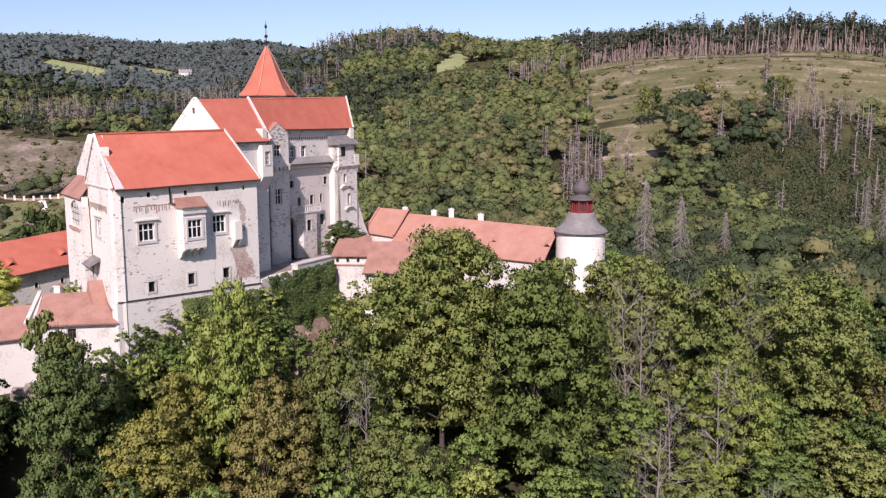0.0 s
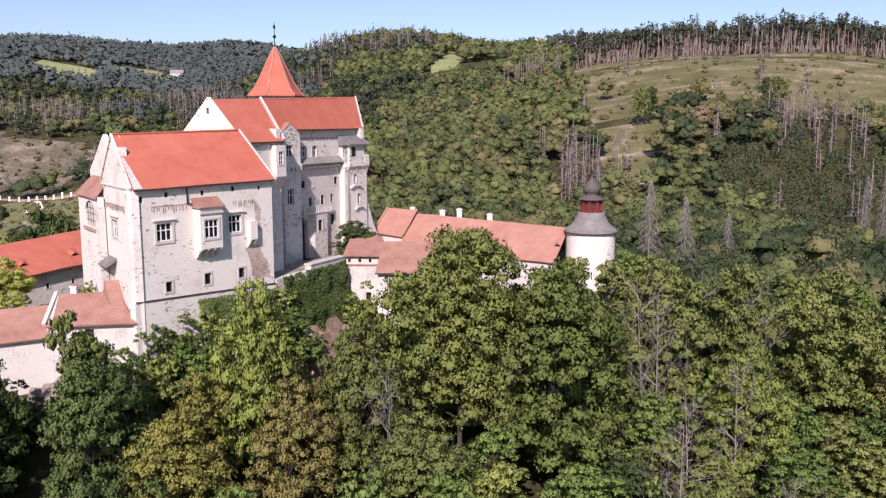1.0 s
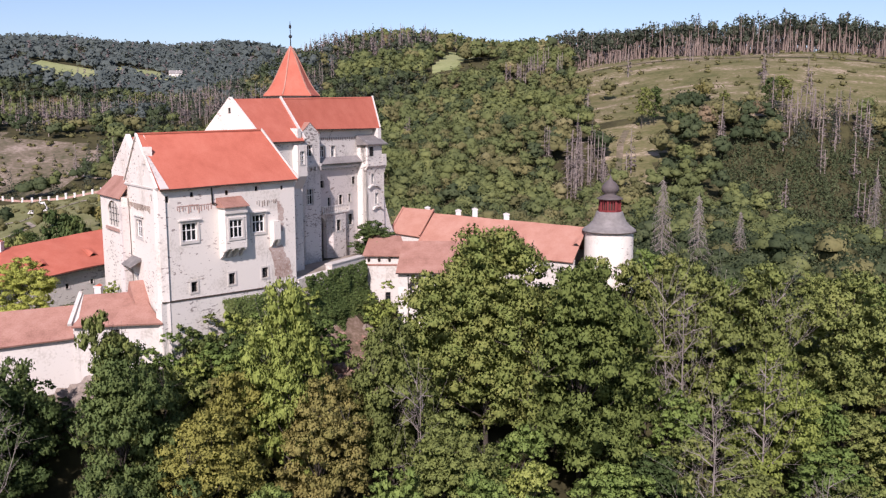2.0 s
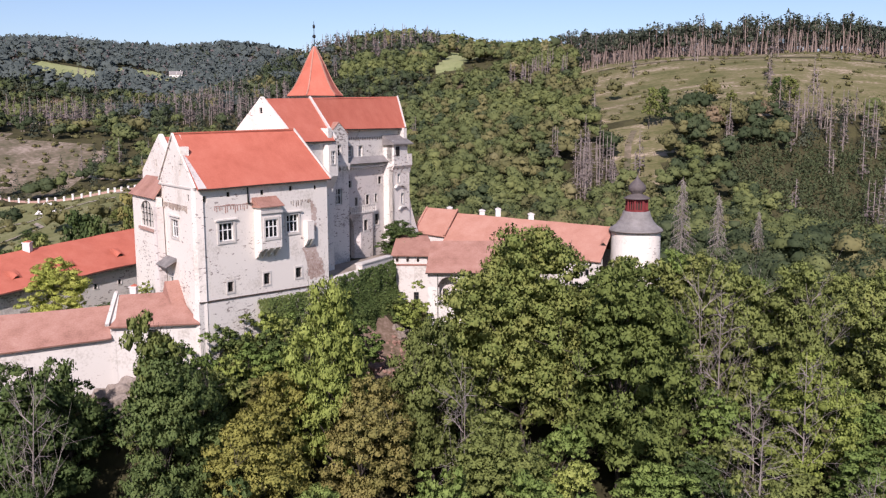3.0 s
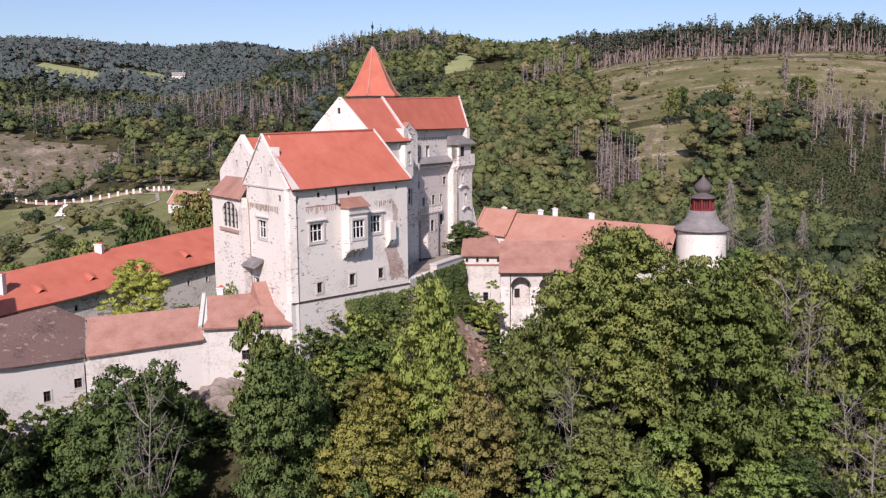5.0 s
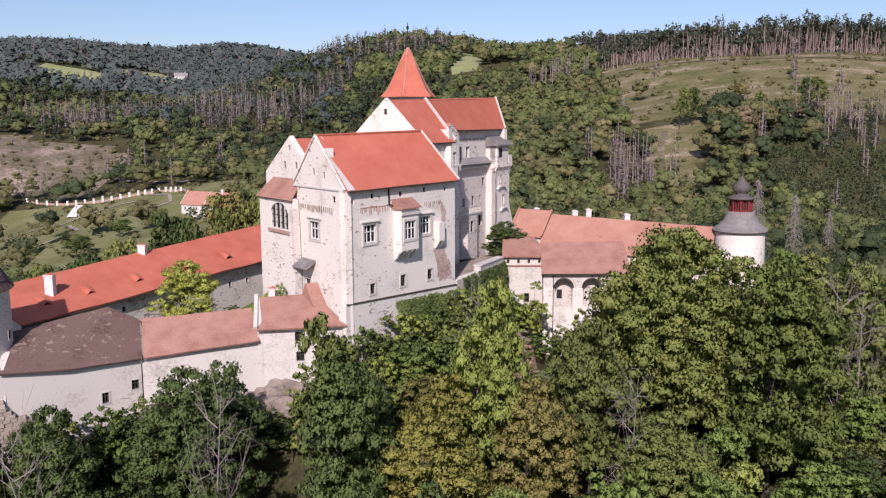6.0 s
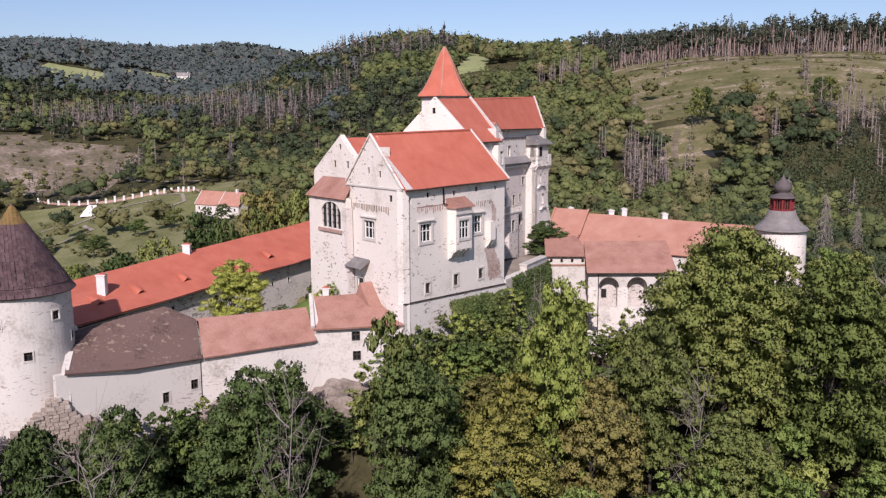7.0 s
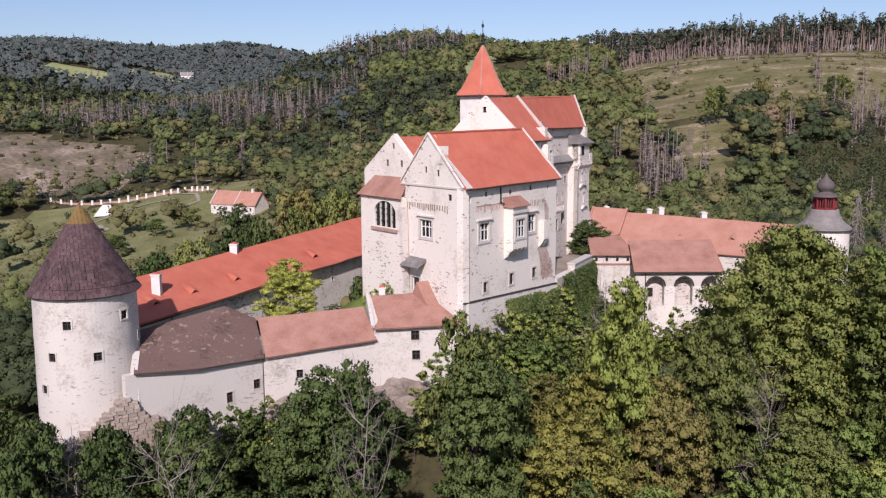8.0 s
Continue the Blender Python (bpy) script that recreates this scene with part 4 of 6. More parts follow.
part("wall", panel(G1, -1.0, G1.length, 26, 36.8, [(8.9, 9.6, 32.0, 33.1), (11.9, 12.7, 32.8, 33.8)], [slope((-1, 36.9), (G1.length, 36.0))], thick=0.8, d=-0.35), WHITEWASH, curtain)
part("wall", panel(G2, 0, G2.length + 0.4, 27, 36.9, [(3.3, 4.0, 33.3, 34.2)], [slope((0, 36.0), (G2.length, 36.7))], thick=0.8, d=-0.35), WHITEWASH, curtain)
window(curtain, G1, 8.9, 9.6, 32.0, 33.1, (2, 2), d=-0.35, frame=WOOD_DARK, rim=0.12)
window(curtain, G1, 11.9, 12.7, 32.8, 33.8, (2, 2), d=-0.35, frame=WOOD_DARK, rim=0.12)
window(curtain, G2, 3.3, 4.0, 33.3, 34.2, (2, 2), d=-0.35, frame=WOOD_DARK, rim=0.12)
t0, t1, t2 = Vector((-67.5, 84.3, 39.3)), Vector((-60.0, 90.6, 40.4)), Vector((-56.9, 91.0, 38.9))
e0, e1, e2 = Vector((-65.5, 77.7, 37.0)), Vector((-60.4, 81.6, 36.3)), Vector((-55.2, 86.0, 36.0))
brown = part("roof", slab([e0, e1, t1, t0], 0.2, (8, 8), 0.06, 31), SHINGLE_BROWN, curtain, "mossy dark brown shingle roof")
part("roof", slab([e1, e2, t2, t1], 0.2, (8, 8), 0.06, 33), SHINGLE_BROWN, curtain)
part("roof", slab([t0 + Vector((-2.5, 4.5, -3.5)), t1 + Vector((-2.0, 4, -3)), t1, t0], 0.2, (6, 4), 0.05, 34), SHINGLE_BROWN, curtain)
part("roof", slab([t2 + Vector((-2.0, 4, -2.5)), t1 + Vector((-2.0, 4, -3)), t1, t2], 0.2, (4, 4), 0.05, 34), SHINGLE_BROWN, curtain)
part("roof", slab([e2 + Vector((0.1, 0, 0.05)), Vector((-44.1, 89.8, 36.75)), Vector((-45.7, 94.3, 39.3)), t2 + Vector((0.2, 0, 0.05))], 0.2, (14, 6), 0.08, 35), TILE_PINK, curtain, "faded pink tile roof")
part("roof", slab([Vector((-57.5, 95, 36.2)), Vector((-46.5, 98.5, 36.5)), Vector((-45.7, 94.3, 39.3)), t2], 0.2, (8, 4), 0.08, 36), TILE_PINK, curtain)
bm = bmesh.new()
prism(bm, [Vector((-65.9, 78.0, 33.5)), Vector((-66.3, 79.6, 33.5)), Vector((-66.6, 81.0, 38.2)), Vector((-66.0, 78.2, 37.2))], Vector((0.6, 0.2, 0)))
part("gable_stub", bm, WHITEWASH, curtain)
gate = thing("gatehouse", (-40, 93, 33), "whitewashed gatehouse with a pink tile roof", "gatehouse")
H0, H1 = (-44.3, 90.1), (-35.0, 91.0)
FH = Frame(H0, H1)
hh = [(3.85, 4.75, 36.35, 37.4), (3.95, 4.8, 34.2, 35.25)]
part("wall", panel(FH, 0, FH.length, 26, 37.9, hh, [slope((0, 37.9), (9.3, 38.0))], thick=0.7, d=-0.3), WHITEWASH, gate)
for h in hh:
    window(gate, FH, *h, (2, 2), d=-0.3, frame=WOOD_DARK, rim=0.14)
FHg = Frame((-45.5, 95.3), (-44.35, 90.3))
part("wall", panel(FHg, 0, FHg.length, 28, 40.4, (), [slope((0, 40.5), (FHg.length, 38.2))], thick=0.5), WHITEWASH, gate)
part("roof", slab([Vector((-44.3, 89.7, 37.95)), Vector((-34.9, 90.6, 38.1)), Vector((-39.0, 96.2, 40.5)), Vector((-45.1, 95.2, 40.3))], 0.2, (10, 6), 0.06, 41), TILE_PINK, gate, "faded pink tile roof")
bm = bmesh.new()
bar(bm, Vector((-44.45, 89.7, 38.15)), Vector((-45.3, 95.3, 40.55)), 0.4, 0.3)
part("verge", bm, WHITEWASH, gate)
bm = bmesh.new()
prism(bm, [FL.p(3.6, 0.003, 38.6), FL.p(6.35, 0.003, 41.8), FL.p(7.4, 0.003, 39.8)], FL.n * 1.6)
part("lean_to_roof", bm, TILE_PINK, gate)
chimney((-43.7, 96.3), 38.5, 41.3, 0.7)

# ---- round tower ----
tower = thing("round_tower", (-71.3, 81.6, 28), "whitewashed round tower under a plum shingled cone", "tower")
TC = (-70.95, 81.7)
bm = bmesh.new()
N = 72
def rad(z):
    return 4.75 - 0.008 * (z - 24)
wins = [(radians(-90), 41.65), (radians(-25), 42.05), (radians(-110), 38.7), (radians(-60), 38.65), (radians(5), 39.65), (radians(-125), 35.6)]
zs = sorted({24.0, 28.0, 32.0, 44.35, *[z for _, c in wins for z in (c - 0.45, c + 0.45)]})
ring = {}
for j, z in enumerate(zs):
    for k in range(N):
        a = 2 * math.pi * k / N
        w = 0.06 * noise.noise(Vector((math.cos(a) * 3, math.sin(a) * 3, z * 0.4)))
        ring[k, j] = bm.verts.new((TC[0] + (rad(z) + w) * math.cos(a), TC[1] + (rad(z) + w) * math.sin(a), z))
def in_window(k, j):
    a, z = 2 * math.pi * (k + 0.5) / N, (zs[j] + zs[j + 1]) / 2
    for wa, wz in wins:
        e = (a - wa + math.pi) % (2 * math.pi) - math.pi
        if abs(e) < radians(5.01) and abs(z - wz) < 0.45:
            return True
    return False
for j in range(len(zs) - 1):
    for k in range(N):
        if not in_window(k, j):
            bm.faces.new((ring[k, j], ring[(k + 1) % N, j], ring[(k + 1) % N, j + 1], ring[k, j + 1]))
part("wall", bm, WHITEWASH, tower, "limewashed rubble drum with small square windows")
for wa, wz in wins:
    k = math.floor((wa % (2 * math.pi)) / (2 * math.pi / N) + 0.5)
    a = 2 * math.pi * k / N
    r = rad(wz)
    F = Frame((TC[0] + r * math.cos(a) + 0.42 * math.sin(a), TC[1] + r * math.sin(a) - 0.42 * math.cos(a)), (TC[0] + r * math.cos(a) - 0.42 * math.sin(a), TC[1] + r * math.sin(a) + 0.42 * math.cos(a)))
    window(tower, F, 0.06, 0.78, wz - 0.4, wz + 0.4, (2, 2), rim=0.13, proud=0.05, frame=WOOD_DARK, bar_w=0.06)
# added near-black inner drum that keeps the small windows dark
bm = bmesh.new()
lathe(bm, TC, [(4.2, 24), (4.15, 44.3)], 24)
part("core", bm, ROOM_SHADE, tower)
bm = bmesh.new()
lathe(bm, TC, [(4.95, 44.0), (4.95, 44.06), (0.15, 51.8)], 48)
cone = part("roof", bm, SHINGLE_PLUM, tower, "steep cone of plum brown shingles")

# shingles on the cone, in courses
sh = bmesh.new()
prism(sh, [Vector((-0.5, 0, 0)), Vector((0.5, 0, 0)), Vector((0.44, 1.15, 0)), Vector((-0.44, 1.15, 0))], (0, 0, 0.05))
sh_me = bpy.data.meshes.new("shingle")
sh.to_mesh(sh_me)
sh.free()
sh_me.materials.append(SHINGLE_PLUM)
sv = [tuple(v.co) for v in sh_me.vertices]
sf = [tuple(p.vertices) for p in sh_me.polygons]
course = random.Random(3)
rest_v, rest_f, moss_v, moss_f, single = [], [], [], [], 0
P0, P1 = (4.98, 44.05), (0.16, 51.85)
slant = math.hypot(P0[0] - P1[0], P1[1] - P0[1])
rows_n = 30
for j in range(rows_n):
    t = j / rows_n
    r, z = P0[0] + (P1[0] - P0[0]) * t, P0[1] + (P1[1] - P0[1]) * t
    if j < 3:
        r -= 0.1 * (3 - j) * j / 3
    n = max(6, round(2 * math.pi * r / 0.34))
    for k in range(n):
        a = 2 * math.pi * (k + 0.5 * (j % 2)) / n + course.uniform(-0.01, 0.01)
        out, side = Vector((math.cos(a), math.sin(a), 0)), Vector((-math.sin(a), math.cos(a), 0))
        up = (out * (P1[0] - P0[0]) + Vector((0, 0, P1[1] - P0[1]))).normalized()
        nor = side.cross(up).normalized()
        wd, ln = 2 * math.pi * r / n * 0.97, slant / rows_n * 1.1
        lift = 0.035 + course.uniform(0, 0.03)
        m = Matrix((side * wd, (up - nor * 0.05) * ln, nor)).transposed().to_4x4()
        m.translation = Vector((TC[0] + r * math.cos(a), TC[1] + r * math.sin(a), z)) + nor * lift
        front = out.dot(Vector((0.15, -1, 0))) > 0.35
        if j > 23:
            moss_v += [m @ Vector(v) for v in sv]
            moss_f += [tuple(len(moss_v) - len(sv) + i for i in f) for f in sf]
        elif front and single < 300 and j >= 1:
            o = new("shingle", sh_me)
            o.parent = cone
            o.matrix_basis = Matrix.Translation(-world_place(cone)) @ m
            single += 1
        else:
            b0 = len(rest_v)
            rest_v += [m @ Vector(v) for v in sv]
            rest_f += [tuple(b0 + i for i in f) for f in sf]
tagged(raw("shingles", [tuple(v) for v in rest_v], rest_f, SHINGLE_PLUM, cone), "courses of plum brown shingles", kind="stuff")
tagged(raw("mossy_shingles", [tuple(v) for v in moss_v], moss_f, SHINGLE_MOSS, cone), "ochre mossy shingles at the tip", kind="stuff")
bm = bmesh.new()
lathe(bm, TC, [(0.28, 51.45), (0.2, 51.9), (0.05, 52.2)], 10)
part("cap", bm, SHINGLE_BROWN, tower)

# ---- right wing, loggia and gate roof ----
east = thing("east_wing", (3, 134, 36), "low wing with a rose tile roof behind trees", "wing")
K0, K1 = Vector((-5.6, 139.4, 44.5)), Vector((17.2, 127.0, 43.7))
ed = (K1 - K0).normalized()
off = Vector((ed.y, -ed.x, 0)).normalized() * 6.2
KL = K0 - ed * 5.6 + Vector((0, 0, 0.5))
part("roof", slab([K0 + off + Vector((0, 0, -4.6)), K1 + off + Vector((0, 0, -4.4)), K1, K0], 0.2, (24, 6), 0.1, 51), TILE_ROSE, east, "rose clay tile roof")
part("roof", slab([K0 - off + Vector((0, 0, -4.6)), K1 - off + Vector((0, 0, -4.4)), K1, K0], 0.2, (16, 5), 0.1, 52), TILE_ROSE, east)
part("end_roof", slab([KL + off * 0.75 + Vector((0, 0, -3.6)), K0 + off * 0.75 + Vector((0, 0, -3.3)), K0 + Vector((0, 0, 0.55)), KL], 0.2, (6, 5), 0.05, 53), TILE_ROSE, east, "rose tile roof of the gabled end")
part("end_roof", slab([KL - off * 0.75 + Vector((0, 0, -3.6)), K0 - off * 0.75 + Vector((0, 0, -3.3)), K0 + Vector((0, 0, 0.55)), KL], 0.2, (6, 5), 0.05, 54), TILE_ROSE, east)
for end_, up_ in ((KL, 0.1), (K0 + Vector((0, 0, 0.55)), 0.12)):
    bm = bmesh.new()
    bar(bm, end_ + off * 0.77 + Vector((0, 0, up_ - 3.7)), end_ + Vector((0, 0, up_)), 0.3, 0.2)
    part("verge", bm, TILE_ROSE, east)
FEa = Frame((K0 + off * 0.92).xy, (K1 + off * 0.92).xy)
part("wall", panel(FEa, 0, FEa.length, 30, 39.6, [(23.4, 24.1, 37.0, 38.0)], thick=0.6), WHITEWASH, east)
part("wall", panel(Frame((K1 - off * 0.92).xy, (K0 - off * 0.92 - ed * 5.4).xy), 0, FEa.length + 5.4, 28, 39.4, (), thick=0.6), WHITEWASH, east)
FEn = Frame((KL - off * 0.7 + ed * 0.3).xy, (KL + off * 0.7 + ed * 0.3).xy)
part("wall", panel(FEn, 0, FEn.length, 30, 45.0, (), [slope((0, 41.5), (FEn.length / 2, 44.9)), slope((FEn.length / 2, 44.9), (FEn.length, 41.5))], thick=0.5), WHITEWASH, east)
part("wall", panel(Frame((KL + off * 0.68).xy, (K0 + off * 0.68).xy), 0.5, 5.6, 30, 41.4, (), thick=0.5), WHITEWASH, east)
FEr = Frame((K0 + off).xy, (K1 + off).xy)
for u in (9.3, 17.0, 25.5):
    eyelid(east, FEr, u, -2.6, 41.35, 1.1, 0.38, TILE_ROSE)
for x, y, z in ((-6.6, 149.9, 44.6), (-1.5, 141.2, 45.0), (1.4, 144.4, 44.9), (6.0, 136.5, 44.9)):
    chimney((x, y), 40.5, z, 0.85, None, TRIM)
loggia = thing("loggia", (-5, 115, 33), "arched loggia under a pent roof of pink tile", "loggia")
FLo = Frame((-10.5, 114.2), (1.2, 113.8))
part("roof", slab([FLo.p(-0.3, 0.5, 39.3), FLo.p(11.8, 0.5, 39.3), FLo.p(11.8, -6.2, 42.7), FLo.p(0.3, -6.2, 42.7)], 0.2, (12, 6), 0.06, 55), TILE_PINK, loggia, "pink tile pent roof")
# arcade wall: piers with round arches above them
arc_c, arc_r, arc_z = [2.75, 6.55, 10.2], 1.2, 37.3
bm = bmesh.new()
cells = panel(FLo, 0, 11.6, 26, arc_z, [(c - arc_r, c + arc_r, 34.6, arc_z) for c in arc_c], thick=0.8)
part("wall", cells, PLASTER_GREY, loggia, "patchy grey masonry below the arches")
bm = bmesh.new()
n = 12
pts_top = []
for c in arc_c:
    for k in range(n + 1):
        a = math.pi - math.pi * k / n
        pts_top.append((c + arc_r * math.cos(a), arc_z + arc_r * math.sin(a)))
us = [(0.0, arc_z)] + pts_top + [(11.6, arc_z)]
prism(bm, [FLo.p(a, 0, b) for a, b in us] + [FLo.p(11.6, 0, 39.1), FLo.p(0, 0, 39.1)], FLo.n * -0.8)
part("arcade", bm, WHITEWASH, loggia, "pale wall with three round arches")
for c in arc_c:
    bm = bmesh.new()
    for k in range(n):
        a0, a1 = math.pi * k / n, math.pi * (k + 1) / n
        prism(bm, [FLo.p(c + r * math.cos(a), 0.003, arc_z + r * math.sin(a)) for r, a in ((arc_r, a0), (arc_r, a1), (arc_r + 0.16, a1), (arc_r + 0.16, a0))], FLo.n * 0.12)
    part("arch_ring", bm, WOOD_DARK, loggia)
bm = bmesh.new()
box(bm, FLo, 0.3, 11.3, -1.6, -1.4, 33.0, 38.8)
part("back_wall", bm, PLASTER_STAIN_SHADE, loggia)
# near-black sheet drawn for the shade behind this window
bm = bmesh.new()
box(bm, FLo, 2.0, 2.7, -1.38, -1.3, 35.6, 36.8)
part("dark_window", bm, ROOM_SHADE, loggia)
bm = bmesh.new()
bar(bm, FLo.p(-0.3, 0.55, 39.22), FLo.p(11.8, 0.55, 39.22), 0.2, 0.14)
part("gutter", bm, WOOD_DARK, loggia)
bm = bmesh.new()
bar(bm, FLo.p(1.35, 0.1, 39.2), FLo.p(1.35, 0.1, 29.0), 0.1)
part("rain_pipe", bm, IRON, loggia)
roofed_gate = thing("roofed_gate", (-12.5, 121, 36), "small gate wall with a hipped pink roof", "gate")
FGt = Frame((-15.2, 119.3), (-8.6, 118.9))
part("wall", panel(FGt, 0, 6.6, 26, 40.6, [(2.75, 3.45, 34.3, 35.6)], thick=0.8), WHITEWASH, roofed_gate)
window(roofed_gate, FGt, 2.75, 3.45, 34.3, 35.6, (1, 2), rim=0.12, frame=WOOD_DARK, bar_w=0.06)
part("wall", panel(Frame(FGt.p(0, -5.5, 0), FGt.p(0, 0, 0)), 0, 5.0, 28, 41.2, (), thick=0.6), WHITEWASH, roofed_gate)
part("roof", slab([FGt.p(-0.4, 0.6, 40.9), FGt.p(6.2, 0.6, 40.9), FGt.p(4.4, -5.4, 42.9), FGt.p(-0.1, -5.4, 42.9)], 0.18, (8, 4), 0.05, 57), TILE_PINK, roofed_gate, "pink tile roof")
for k in range(5):
    bm = bmesh.new()
    prism(bm, [FGt.p(0.3 + k * 1.45, 0.003, 39.9), FGt.p(0.3 + k * 1.45, 0.45, 40.4), FGt.p(0.3 + k * 1.45, 0.45, 40.7), FGt.p(0.3 + k * 1.45, 0.003, 40.7)], FGt.u * 0.3)
    part("bracket", bm, WOOD_DARK, roofed_gate)
bm = bmesh.new()
box(bm, FGt, -0.1, 6.7, 0.003, 0.14, 39.4, 39.6)
part("band", bm, TILE_PINK, roofed_gate)
# terrace parapet before the rear palace
terrace = thing("terrace_wall", (-18.5, 112, 36), "terrace wall with a pale parapet, overgrown with ivy", "wall")
FTe = Frame((-22.5, 105.6), (-15.3, 119.2))
part("wall", panel(FTe, 0, FTe.length, 26, 40.0, (), thick=1.0), PLASTER_GREY, terrace)
bm = bmesh.new()
prism(bm, [FTe.p(0.4, -0.99, 39.6), FTe.p(15.3, -0.99, 39.6), Vector((-13.8, 131.5, 39.6)), Vector((-24.4, 114.6, 39.6))], (0, 0, 0.38))
part("floor", bm, EARTH, terrace, "pale gravel of the terrace")
bm = bmesh.new()
box(bm, FTe, 7.2, 15.3, -0.95, 0.05, 40.0, 40.7)
part("parapet", bm, WHITEWASH, terrace)
bm = bmesh.new()
box(bm, FTe, 7.1, 15.4, -1.05, 0.15, 40.704, 40.85)
part("coping", bm, TRIM, terrace)

# ---- pavilion tower ----
pav = thing("pavilion_tower", (20.2, 125.6, 34), "round pale tower with a bell roof, red lantern and onion cap", "tower")
PC = (20.2, 125.6)
bm = bmesh.new()
lathe(bm, PC, [(3.7, 28), (3.55, 43.6)], 40)
part("wall", bm, PLASTER, pav)
prof = [(3.85, 43.55), (3.6, 43.8), (2.95, 44.25), (2.45, 44.85), (2.1, 45.55), (1.9, 46.25)]
rows = [(3.9, 43.4)]
for (r0, z0), (r1, z1) in zip(prof, prof[1:]):
    for k in range(3):
        rows.append((r0 + (r1 - r0) * k / 3 + 0.05, z0 + (z1 - z0) * k / 3))
        rows.append((r0 + (r1 - r0) * (k + 1) / 3, z0 + (z1 - z0) * (k + 1) / 3 - 0.005))
bm = bmesh.new()
lathe(bm, PC, rows, 40)
part("roof", bm, SHINGLE_GREY, pav, "bell roof of grey shingle courses")
bm = bmesh.new()
lathe(bm, PC, [(3.95, 43.3), (3.95, 43.42)], 40)
part("eave", bm, WOOD_DARK, pav)
bm = bmesh.new()
lathe(bm, PC, [(1.75, 46.2), (1.75, 46.5)], 8, radians(22))
lant = part("lantern", bm, WOOD_RED, pav, "oxblood painted wooden lantern")
for k in range(8):
    a = radians(22) + math.pi / 4 * k
    p = Vector((PC[0] + 1.5 * math.cos(a), PC[1] + 1.5 * math.sin(a), 46.5))
    bm = bmesh.new()
    bar(bm, p, p + Vector((0, 0, 1.5)), 0.26)
    part("post", bm, WOOD_RED, lant)
    for f in (0.33, 0.67):
        q = Vector((PC[0] + 1.5 * math.cos(a + math.pi / 4), PC[1] + 1.5 * math.sin(a + math.pi / 4), 46.5))
        r = p.lerp(q, f)
        bm = bmesh.new()
        bar(bm, r, r + Vector((0, 0, 1.5)), 0.14)
        part("post", bm, WOOD_RED, lant)
bm = bmesh.new()
lathe(bm, PC, [(1.62, 47.75), (1.62, 48.1)], 8, radians(22))
part("head_rail", bm, WOOD_RED, lant)
bm = bmesh.new()
lathe(bm, PC, [(1.2, 46.5), (1.2, 48.0)], 8, radians(22))
part("shutter", bm, WOOD_DARK, lant)
bm = bmesh.new()
lathe(bm, PC, [(1.95, 48.05), (1.95, 48.15), (1.4, 48.45), (0.85, 48.7), (0.8, 48.85), (1.15, 49.1), (1.3, 49.5), (1.2, 49.95), (0.85, 50.4), (0.45, 50.75), (0.16, 51.15), (0.05, 51.6)], 24)
part("onion_roof", bm, ONION, pav, "dark shingled onion cap", smooth=True)
bm = bmesh.new()
lathe(bm, PC, [(0.04, 51.5), (0.03, 52.0), (0.12, 52.1), (0.12, 52.25), (0.02, 52.4)], 8)
part("finial", bm, IRON, pav)


# ---- valley garden with its fence, paths and houses ----
def on_land(x, y, up=0.0):
    return Vector((x, y, land(x, y) + up))


def ribbon(name, pts, width, material, label):
    """A path laid on the ground through the points."""
    v, f = [], []
    fine = []
    for (x0, y0), (x1, y1) in zip(pts, pts[1:]):
        k = max(2, int(math.hypot(x1 - x0, y1 - y0) / 1.5))
        fine += [(x0 + (x1 - x0) * i / k, y0 + (y1 - y0) * i / k) for i in range(k)]
    fine.append(pts[-1])
    for i, (x, y) in enumerate(fine):
        a, b = fine[max(0, i - 1)], fine[min(len(fine) - 1, i + 1)]
        t = Vector((b[0] - a[0], b[1] - a[1], 0)).normalized()
        s = Vector((-t.y, t.x, 0)) * width / 2
        for q in (-1, 1):
            v.append(tuple(on_land(x + q * s.x, y + q * s.y, 0.25)))
    for i in range(len(fine) - 1):
        f.append((2 * i, 2 * i + 1, 2 * i + 3, 2 * i + 2))
    return tagged(raw(name, v, f, material), label, "path", kind="structure")


ribbon("path", [(-186, 330), (-176, 338), (-165, 336), (-158, 346), (-148, 352), (-136, 350)], 1.6, EARTH, "pale gravel garden path")
ribbon("path", [(-172, 300), (-160, 306), (-152, 318), (-160, 330)], 1.6, EARTH, "pale winding garden path")
ribbon("path", [(-134, 330), (-124, 340), (-128, 352), (-140, 362)], 1.4, EARTH, "pale garden path towards the house")
ribbon("path", [(-180, 418), (-160, 404), (-144, 394), (-126, 384)], 2.2, EARTH, "earth track across the slope")
ribbon("path", [(63, 306), (66, 330), (71, 350), (76, 362)], 2.6, FELLED, "bare earth track up the cleared strip")
ribbon("path", [(85, 490), (130, 484), (180, 470), (235, 460), (290, 452)], 2.4, FELLED, "pale track along the hill meadow")
fence = thing("garden_fence", on_land(-160, 367), "low garden wall with white posts", "fence")
line = [(-200, 386), (-178, 375), (-160, 367), (-145, 367), (-132, 362), (-121, 352)]
